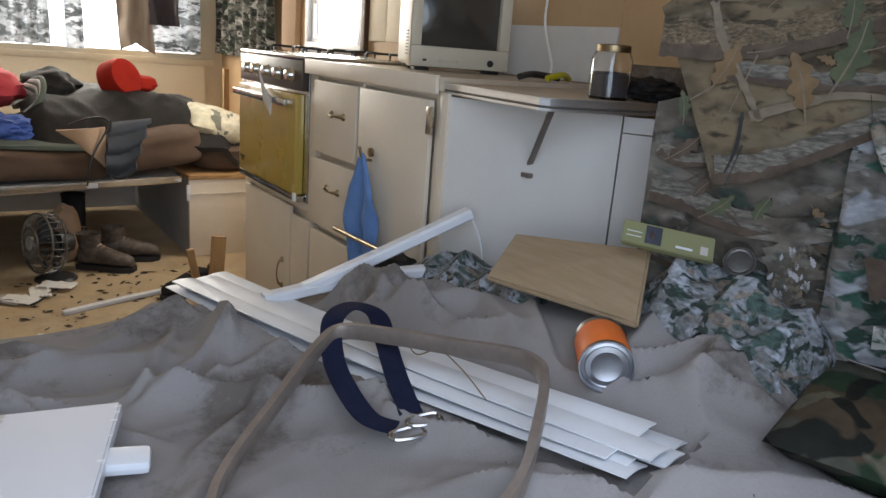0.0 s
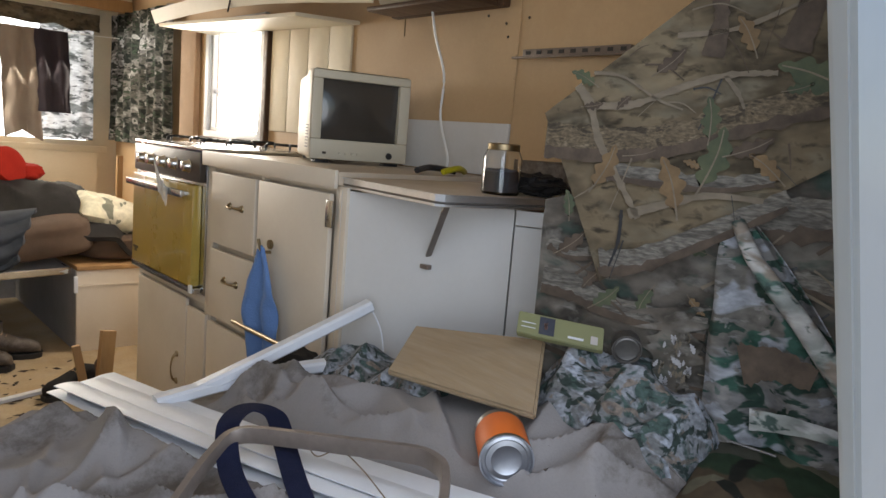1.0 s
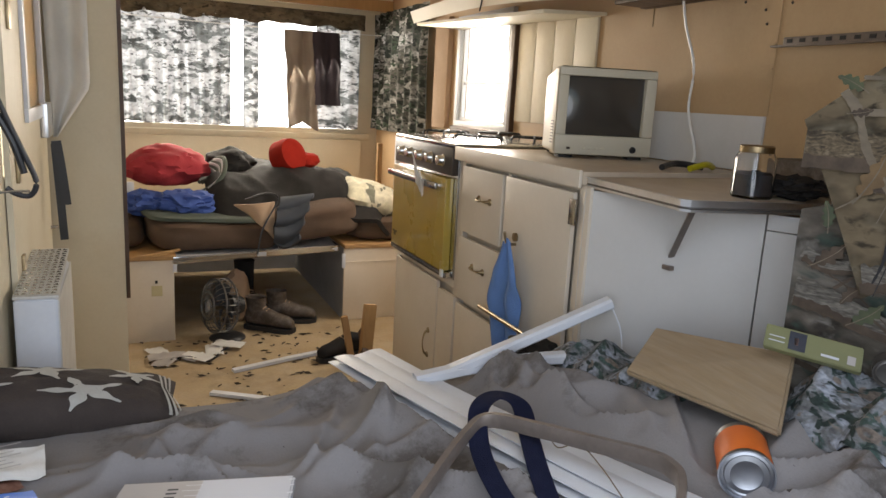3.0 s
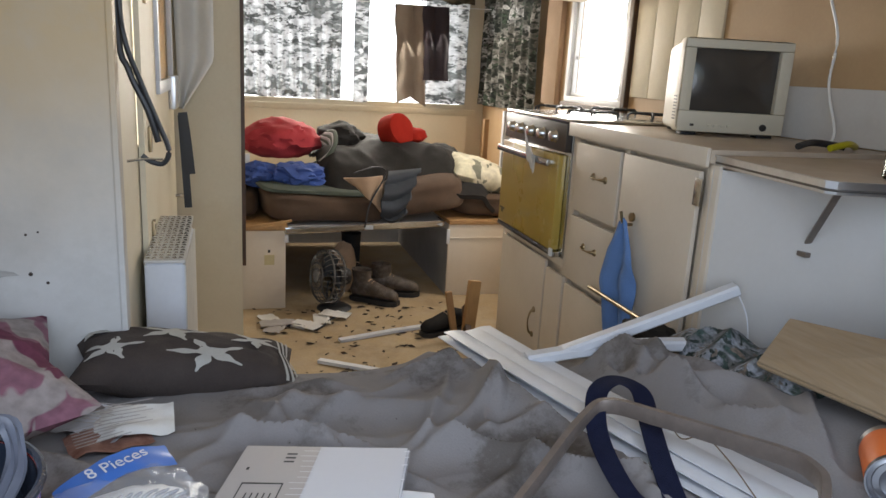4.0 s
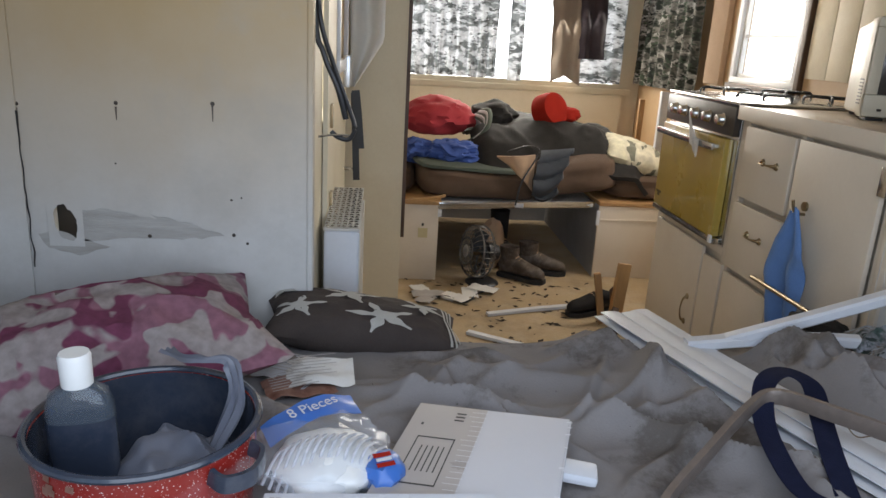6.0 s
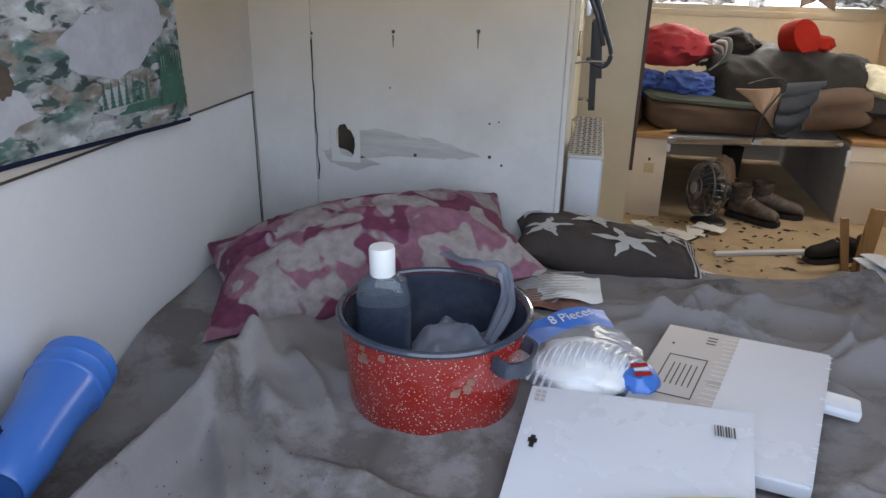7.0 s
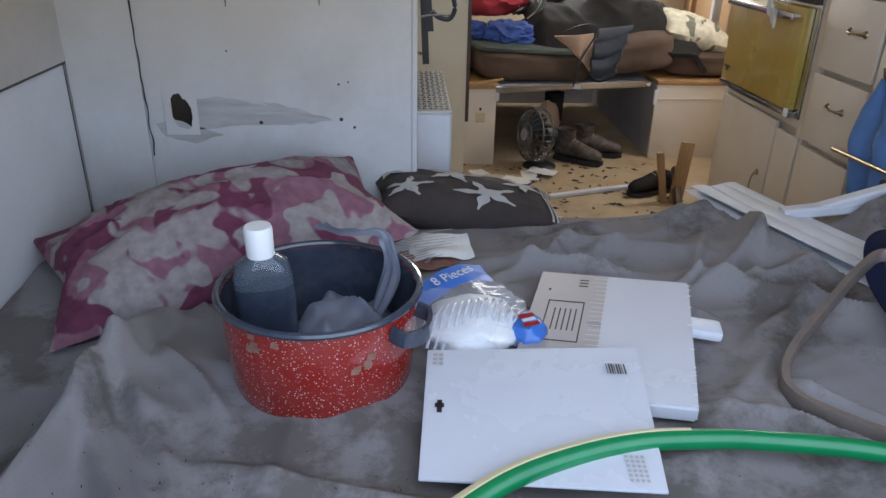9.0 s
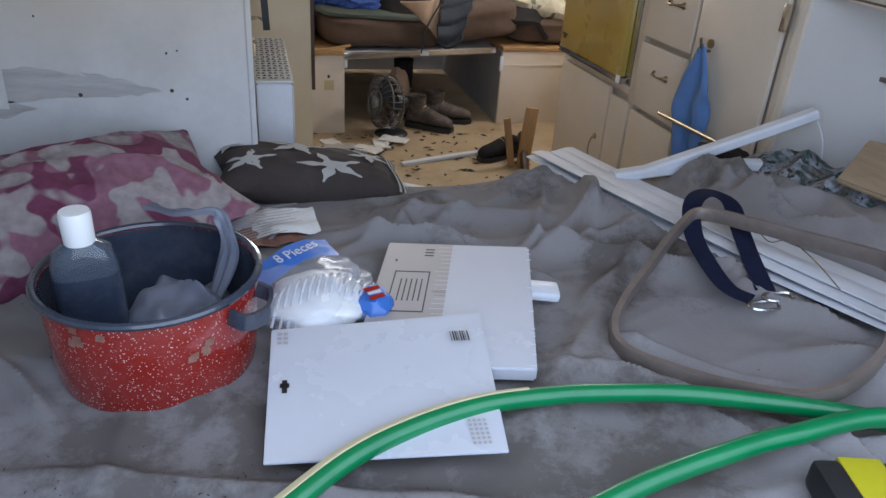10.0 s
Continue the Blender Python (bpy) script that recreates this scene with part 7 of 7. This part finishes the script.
# ---------- dinette at the rear ----------
for nm, x0, x1, y0, lab in (("bench_box", XL + 0.004, -0.803, 1.67, "cream plywood bench box under the seat cushions"), ("bench_box", -0.035, XR - 0.004, 1.78, "cream plywood bench box with a wooden top edge")):
    bb = base(nm, ((x0 + x1) / 2, y0, 0), lab, "bench", "dinette benches")
    part("front", box(x0, x1, y0, y0 + 0.015, 0.0, 0.352, 0.002), cab_white, bb)
    part("side", box(x1 - 0.015, x1, y0 + 0.016, YF - 0.003, 0.0, 0.352) if x0 < -1 else box(x0, x0 + 0.015, y0 + 0.016, YF - 0.003, 0.0, 0.352), grey_board, bb)
    part("top", box(x0, x1 + (0.0 if x0 > -1 else 0.01), y0 - 0.006, YF - 0.003, 0.353, 0.372, 0.003), pine, bb, "bare wooden top")
    if x0 > -1:
        part("batten", box(x0 + 0.004, x1, y0 - 0.004, y0 - 0.0005, 0.285, 0.29), cab_white, bb)
        part("catch", box(x0 - 0.012, x0 + 0.004, y0 - 0.01, y0 + 0.004, 0.26, 0.33, 0.003), vinyl, bb, "white plastic catch")
    else:
        part("catch", box(x1 - 0.004, x1 + 0.012, y0 - 0.008, y0 + 0.004, 0.30, 0.335, 0.003), vinyl, bb, "white plastic catch")
        part("sticker", box(-0.893, -0.850, y0 - 0.0015, y0 - 0.0004, 0.20, 0.245), hose_cream, bb, "small cream sticker")
        part("keyhole", box(-0.878, -0.868, y0 - 0.0025, y0 - 0.0016, 0.255, 0.268), black, bb)
structure("bench_back", box(-0.80, -0.036, YF - 0.16, YF - 0.14, 0.0, 0.35), grey_board, "grey board behind the space under the table", "panel")
tb = base("table_leaf", (-0.43, 2.1, 0.35), "lowered dinette table leaf with a chrome edge", "table")
part("leaf", slab([(-0.795, 1.68, 0.340), (-0.06, 1.80, 0.340), (-0.05, 2.85, 0.340), (-0.80, 2.85, 0.340)], 0.022, 0.003), grey_board, tb)
rail = smooth_path([(-0.795, 1.78, 0.352), (-0.796, 1.69, 0.352), (-0.77, 1.668, 0.352), (-0.43, 1.735, 0.352), (-0.085, 1.80, 0.352), (-0.062, 1.825, 0.352), (-0.06, 1.9, 0.352)], 6)
part("edge_band", sweep(rail, [(-0.004, -0.014), (0.003, -0.014), (0.005, -0.006), (0.003, 0.0), (0.005, 0.006), (0.003, 0.014), (-0.004, 0.014)]), chrome, tb, "ribbed chrome edge band")
part("plate", box(-0.45, -0.41, 1.722, 1.728, 0.343, 0.362, 0.001), vinyl, tb)
structure("backrest", box(-1.40, 0.40, YF - 0.05, YF - 0.036, 0.40, 0.79), wall_cream, "cream backrest panel below the rear window", "panel")
thing("pine_board", box(0.385, 0.415, 2.60, 2.625, 0.38, 0.80, 0.003), pine, "upright orange pine board end", "board")
thing("pale_post", box(0.43, 0.475, 2.40, 2.43, 0.38, 0.86, 0.003), vinyl, "pale upright post by the side wall", "post")
thing("loose_stick", box(-0.10, 0.10, -0.006, 0.006, -0.005, 0.005, 0.002, m=Matrix.Translation((-0.875, 1.64, 0.388)) @ pose(0, 0, 0, 0, -6, 12)), pine, "loose wooden stick on the bench edge", "stick")


def pad(name, centre, size, rot, mat, label, seed):
    """A foam seat cushion with rounded, sagging sides."""
    bm = bmesh.new()
    bmesh.ops.create_cube(bm, size=1)
    bmesh.ops.subdivide_edges(bm, edges=bm.edges[:], cuts=11, use_grid_fill=True)
    for v in bm.verts:
        q = v.co * 2
        r = 0.62
        w = Vector([math.copysign(abs(c) ** 1.0, c) for c in q])
        m = (abs(w.x) ** 6 + abs(w.y) ** 6 + abs(w.z) ** 6) ** (1 / 6)
        s = w / max(m, 1e-6) * max(abs(q.x), abs(q.y), abs(q.z))
        v.co = Vector((s.x * size[0] / 2, s.y * size[1] / 2, s.z * size[2] / 2)) * (1 + 0.04 * noise.noise(q * 1.5 + Vector((seed, 0, 0))))
    bmesh.ops.transform(bm, matrix=Matrix.Translation(centre) @ rot, verts=bm.verts[:])
    return thing(name, bm, mat, label, "cushion", "dinette cushions")


pad("seat_cushion", (-0.64, 2.08, 0.445), (0.56, 0.70, 0.135), pose(0, 0, 0, 3, 3, 6), brown_cushion, "thick brown upholstered seat cushion on the table leaf", 1)
pad("seat_cushion", (-0.20, 2.10, 0.495), (0.46, 0.66, 0.17), pose(0, 0, 0, 4, -8, 6), brown_cushion, "thick brown seat cushion tilted under the bedding", 2)
pad("seat_cushion", (0.26, 2.16, 0.43), (0.50, 0.66, 0.115), pose(0, 0, 0, 0, 0, 2), brown_cushion, "brown seat cushion on the bench box", 3)
pad("seat_cushion", (-1.15, 2.15, 0.435), (0.48, 0.75, 0.12), pose(0, 0, 0, 0, 0, 0), brown_cushion, "brown seat cushion on the side bench", 4)


def quilt_fn(u, v):
    x = -0.64 + 0.84 * u
    y = 1.80 + 0.75 * v
    h = 0.565 + 0.125 * sstep(0.0, 0.45, v) * (0.75 + 0.25 * math.sin(u * 3.2 + 0.4)) + 0.018 * math.sin(u * 9 + v * 5)
    h -= 0.09 * sstep(0.18, 0.0, v) + 0.08 * sstep(0.92, 1.0, u) + 0.06 * sstep(0.10, 0.0, u)
    return Vector((x, y, h + 0.02 * (ridge(x * 5, y * 4, 3) ** 5 - 0.3) + 0.008 * (ridge(x * 12, y * 7, 6) ** 5)))


sb = base("sleeping_bag", (-0.3, 2.1, 0.55), "charcoal sleeping bag unzipped over the cushions", "sleeping bag")
part("shell", sheet(quilt_fn, 60, 46, 0.02), sleeping_black, sb)
def flap_fn(u, v):
    x = -0.335 + 0.15 * u * (1 - 0.25 * v) - 0.05 * math.sin(1.6 * v)
    return Vector((x, 1.80 - 0.10 * math.sin(min(1.0, v * 1.2) * 1.6) - 0.022 * abs(math.sin(v * 9.4 + u)), 0.60 - 0.19 * v ** 1.15 - 0.03 * v * math.sin(3.1 * u) + 0.02 * u))
part("flap", sheet(flap_fn, 22, 34, 0.018), slate_nylon, sb, "slate grey quilted flap")
part("lining", sheet(lambda u, v: Vector((-0.545 + 0.17 * u + 0.07 * v * (1 - u), 1.752 - 0.03 * math.sin(u * 3), 0.575 - 0.17 * v * (0.25 + 0.75 * u) + 0.012 * u)), 16, 16, 0.008), tan_lining, sb, "tan lining")
part("zip", tube([(-0.50, 1.745, 0.595), (-0.41, 1.735, 0.625), (-0.36, 1.728, 0.60), (-0.43, 1.705, 0.47), (-0.455, 1.69, 0.36)], 0.004, 6), black, sb, "black zip edge")
thing("red_bag", lump((-0.80, 2.16, 0.70), (0.185, 0.15, 0.098), 2.0, 0.14, 1.8, 4, None, 0.10), red_cloth, "bulging dusty red fleece bag on the cushions", "bag")
coil = base("tubing_coil", (-0.62, 2.1, 0.62), "coil of grey green plastic tubing", "tubing")
for k in range(6):
    part("loop", tube([(-0.72 + 0.02 * k, 2.06 - 0.012 * k, 0.575 + 0.004 * k), (-0.60 + 0.008 * k, 2.04 - 0.008 * k, 0.60 + 0.016 * k), (-0.575 + 0.006 * k, 2.10, 0.665 + 0.015 * k), (-0.62 + 0.01 * k, 2.2, 0.69 + 0.008 * k)], 0.011, 8), olive_cloth if k % 2 else grey_board, coil)
thing("blue_clothing", lump((-0.73, 1.92, 0.555), (0.13, 0.10, 0.062), 4.0, 0.26, 2.4, 4, 0.49, 0.15), blue_cloth, "crumpled blue shirt on the cushion", "clothing")
thing("blue_clothing", lump((-0.90, 1.96, 0.55), (0.10, 0.09, 0.058), 7.0, 0.26, 2.4, 4, 0.49, 0.15), blue_cloth, "crumpled blue and white garment", "clothing")
pad("folded_blanket", (-0.66, 2.06, 0.518), (0.55, 0.62, 0.025), pose(0, 0, 0, 3, 3, 6), olive_cloth, "thin folded olive blanket on the cushion", 5)
thing("rolled_clothes", lump((-0.50, 2.3, 0.70), (0.12, 0.12, 0.075), 5.0, 0.2, 2.0, 4), sleeping_black, "dark rolled clothes behind the sleeping bag", "clothing")
thing("white_box", box(-0.985, -0.945, 2.0, 2.02, 0.56, 0.64, 0.003), vinyl, "small white card box standing on the cushion", "box")
thing("ticking_pillow", cushion((0.165, 2.02, 0.565), (0.36, 0.34, 0.15), pose(0, 0, 0, 8, 14, 6), seed=2, wrinkle=0.008), cloth_cream, "cream striped pillow sagging over the cushion edge", "pillow")
hat = base("red_hat", (-0.2, 2.3, 0.74), "scarlet felt drum shaped hat", "hat")
HM = Matrix.Translation((-0.235, 2.22, 0.705)) @ pose(0, 0, 0, 68, 0, 34)
part("crown", lathe([(0, 0.10), (0.055, 0.098), (0.082, 0.085), (0.092, 0.05), (0.094, 0.0), (0.088, -0.004)], n=36, m=HM @ Matrix.Translation((0, 0.03, 0))), red_felt, hat)
part("brim", lump((-0.15, 2.24, 0.725), (0.10, 0.06, 0.045), 3.0, 0.15, 2.0, 4), red_felt, hat, "folded red brim")


def hanging(x0, x1, z0, z1, y, seed, slant=0.0, pinch=0.0):
    def fn(u, v):
        x = x0 + (x1 - x0) * u + slant * (1 - v) + 0.01 * nz(u * 3, v * 4, seed)
        zz = z0 + (z1 - z0) * v + pinch * (1 - v) * (abs(u - 0.45) - 0.3)
        return Vector((x, y + 0.016 * math.sin(u * 11 + seed + nz(v * 3, seed)) + 0.01 * nz(u * 5, v * 5, seed), zz))
    return fn


thing("taupe_towel", sheet(hanging(-0.115, 0.055, 0.87, 1.42, 2.86, 1.0, 0.03, -0.10), 30, 26, 0.006), taupe_towel, "taupe towel hanging before the rear window", "towel", "towels at the window")
thing("dark_towel", sheet(hanging(0.05, 0.205, 1.0, 1.42, 2.84, 3.0, 0.015), 26, 22, 0.006), plum_towel, "dark plum towel hanging before the rear window", "towel", "towels at the window")
thing("towel_line", tube([(-1.35, 2.86, 1.43), (-0.2, 2.86, 1.418), (0.515, 2.85, 1.43)], 0.003, 6), white_plastic, "thin line carrying the towels", "line")

# ---------- things on the floor ----------
fan = base("table_fan", (-0.62, 1.62, 0), "dusty chrome and black table fan on the floor", "fan")
FD = Vector((-0.93, -0.33, 0.12)).normalized()
FM = Matrix.Translation((-0.628, 1.63, 0.155)) @ FD.to_track_quat("Z", "Y").to_matrix().to_4x4()
for k in range(26):
    a = 2 * math.pi * k / 26
    c, s = math.cos(a), math.sin(a)
    part("wire", tube([FM @ Vector((r * c, r * s, z)) for r, z in ((0.03, 0.05), (0.085, 0.045), (0.112, 0.02), (0.114, -0.03), (0.09, -0.055), (0.04, -0.06))], 0.0017, 4, steps=3), dust_mat, fan)
for r, z in ((0.115, 0.02), (0.117, -0.03), (0.06, 0.05)):
    part("ring", tube([FM @ Vector((r * math.cos(i * math.pi / 10), r * math.sin(i * math.pi / 10), z)) for i in range(20)], 0.004, 6, True, 2), dust_mat, fan)
part("motor", lathe([(0, -0.11), (0.035, -0.108), (0.045, -0.08), (0.045, -0.05), (0, -0.045)], n=20, m=FM), black, fan, "black motor housing")
part("hub", lathe([(0, 0.055), (0.028, 0.053), (0.03, 0.045), (0, 0.04)], n=20, m=FM), chrome, fan)
for k in range(4):
    part("blade", sheet(lambda u, v: FM @ (Matrix.Rotation(k * math.pi / 2 + (v - 0.5) * 0.95, 4, "Z") @ Vector((0.02 + 0.08 * u, 0, -0.012 + 0.03 * (v - 0.5)))), 6, 6, 0.002), slate_nylon, fan)
part("stand", tube([(-0.60, 1.66, 0.09), (-0.585, 1.66, 0.05), (-0.59, 1.65, 0.012)], 0.012, 8), black, fan)
part("foot", lathe([(0, 0.02), (0.05, 0.018), (0.075, 0.006), (0.078, 0.0), (0, 0.0)], (-0.59, 1.65, 0.001), 28), black, fan)


def boot(name, place, turn, size, label, mat=leather, tall=0.12):
    """An ankle boot: sole, foot, shaft and laces."""
    b = base(name, place, label, "boot", "boots under the table")
    m = Matrix.Translation(place) @ pose(0, 0, 0, 0, 0, turn) @ Matrix.Diagonal((size, size, size, 1))
    def sec(x, w, h, z0=0.022):
        return [m @ Vector((x, w * math.cos(a), z0 + h * 0.5 + h * 0.5 * math.sin(a))) for a in [2 * math.pi * k / 14 for k in range(14)]]
    part("foot", skin([sec(-0.06, 0.02, 0.05), sec(-0.055, 0.034, 0.085), sec(-0.01, 0.04, 0.10), sec(0.05, 0.04, 0.085), sec(0.10, 0.043, 0.065), sec(0.145, 0.04, 0.055), sec(0.17, 0.028, 0.04), sec(0.178, 0.012, 0.02)]), mat, b)
    def ringz(z, rx, ry, x=-0.012):
        return [m @ Vector((x + rx * math.cos(a), ry * math.sin(a), z)) for a in [2 * math.pi * k / 16 for k in range(16)]]
    part("shaft", skin([ringz(0.06, 0.05, 0.036), ringz(0.10, 0.046, 0.036), ringz(tall + 0.03, 0.05, 0.042, -0.016), ringz(tall + 0.04, 0.052, 0.044, -0.016), ringz(tall + 0.034, 0.044, 0.036, -0.016), ringz(0.08, 0.036, 0.028)], False, True), mat, b)
    part("sole", prism([((m @ Vector((x, y, 0))).x, (m @ Vector((x, y, 0))).y) for x, y in ((-0.066, -0.03), (-0.03, -0.037), (0.03, -0.034), (0.1, -0.046), (0.15, -0.043), (0.182, -0.02), (0.184, 0.02), (0.15, 0.043), (0.1, 0.046), (0.03, 0.034), (-0.03, 0.037), (-0.066, 0.03))], place[2] + 0.0005, place[2] + 0.026 * size, 0.003), black, b, "black rubber sole")
    for k in range(4):
        part("lace", tube([m @ Vector((0.03 + 0.017 * k, -0.02, 0.108 - 0.009 * k)), m @ Vector((0.033 + 0.017 * k, 0.0, 0.114 - 0.009 * k)), m @ Vector((0.03 + 0.017 * k, 0.02, 0.108 - 0.009 * k))], 0.0028, 5, steps=3), tan_lining, b)
    return b


boot("boot", (-0.44, 1.74, 0.0), -35, 0.95, "scuffed brown leather work boot with tan laces")
boot("boot", (-0.33, 1.83, 0.0), -15, 0.95, "scuffed brown leather work boot lying behind its pair")
boot("tall_boot", (-0.46, 2.0, 0.0), -70, 1.1, "tall dark leather boot in the shade", sleeping_black, 0.20)
thing("tan_bag", lump((-0.52, 1.88, 0.12), (0.06, 0.05, 0.13), 3.0, 0.15, 2.0, 3, 0.001), tan_lining, "tan paper bag standing behind the fan", "bag")
boot("shoe", (-0.14, 1.30, 0.0), 200, 0.85, "black shoe lying on the floor by the cabinet", sleeping_black, 0.05)
thing("wood_offcut", box(-0.026, 0.026, -0.012, 0.012, 0.0, 0.25, 0.004, m=Matrix.Translation((-0.115, 1.17, 0.002)) @ pose(0, 0, 0, -6, 8, 10)), pine, "short upright wooden offcut on the floor", "offcut", "wood offcuts")
thing("wood_offcut", box(-0.013, 0.013, -0.012, 0.012, 0.0, 0.21, 0.003, m=Matrix.Translation((-0.16, 1.18, 0.002)) @ pose(0, 0, 0, -4, -10, 0)), pine, "thin splintered wooden offcut on the floor", "offcut", "wood offcuts")
thing("wood_offcut", box(-0.014, 0.014, -0.012, 0.012, 0.0, 0.24, 0.003, m=Matrix.Translation((-0.14, 1.06, 0.012)) @ pose(0, 0, 0, -62, 24, 0)), dark_wood, "dark wooden offcut leaning on the cabinet", "offcut", "wood offcuts")
thing("white_strip", sweep([Vector((-0.62, 1.23, 0.008)), Vector((-0.40, 1.30, 0.010)), Vector((-0.208, 1.36, 0.008))], [(-0.013, -0.006), (0.013, -0.006), (0.013, 0.006), (-0.013, 0.006)]), vinyl, "white plastic strip on the plywood floor", "strip")
thing("white_strip", sweep([Vector((-0.72, 1.04, 0.008)), Vector((-0.50, 0.90, 0.010))], [(-0.013, -0.006), (0.013, -0.006), (0.013, 0.006), (-0.013, 0.006)]), vinyl, "short pale strip near the bed's foot", "strip")
rf = random.Random(21)
for i in range(7):
    x, y, a = rf.uniform(-0.93, -0.60), rf.uniform(1.40, 1.56), rf.uniform(0, 3)
    thing("paper_scrap", sheet(lambda u, v: Vector((x + (u - 0.5) * 0.13 * math.cos(a) - (v - 0.5) * 0.07 * math.sin(a), y + (u - 0.5) * 0.13 * math.sin(a) + (v - 0.5) * 0.07 * math.cos(a), 0.006 + 0.006 * i * 0.3 + 0.012 * abs(nz(u * 3, v * 3, i)))), 9, 7, 0.0008), paper_grey if i % 2 else white_cloth, "crumpled pale paper scrap on the floor", "paper", "paper scraps")
bm = bmesh.new()
for i in range(900):
    x, y = rf.uniform(-0.95, -0.05), rf.uniform(0.2, 1.72)
    if rf.random() > 0.35 + 0.5 * nz(x * 4, y * 4, 3):
        continue
    a, L = rf.uniform(0, 3.14), rf.uniform(0.004, 0.022)
    c, s, w = math.cos(a), math.sin(a), L * rf.uniform(0.25, 0.6)
    bm.faces.new([bm.verts.new((x + L * p * c - w * q * s, y + L * p * s + w * q * c, 0.0015 + 0.004 * rf.random())) for p, q in ((-1, -0.6), (0.3, -1), (1, 0.2), (-0.2, 1))])
thing("floor_litter", bm, litter_mat, "dark bark flakes and dirt scattered on the floor", "litter", kind="stuff", smooth=False)
bm = tube([(-0.9, 1.36, 0.006), (-0.78, 1.42, 0.012), (-0.70, 1.36, 0.008), (-0.62, 1.48, 0.01), (-0.55, 1.55, 0.008)], 0.004, 6)
thing("floor_cable", bm, black, "thin black cable trailing over the floor", "cable")
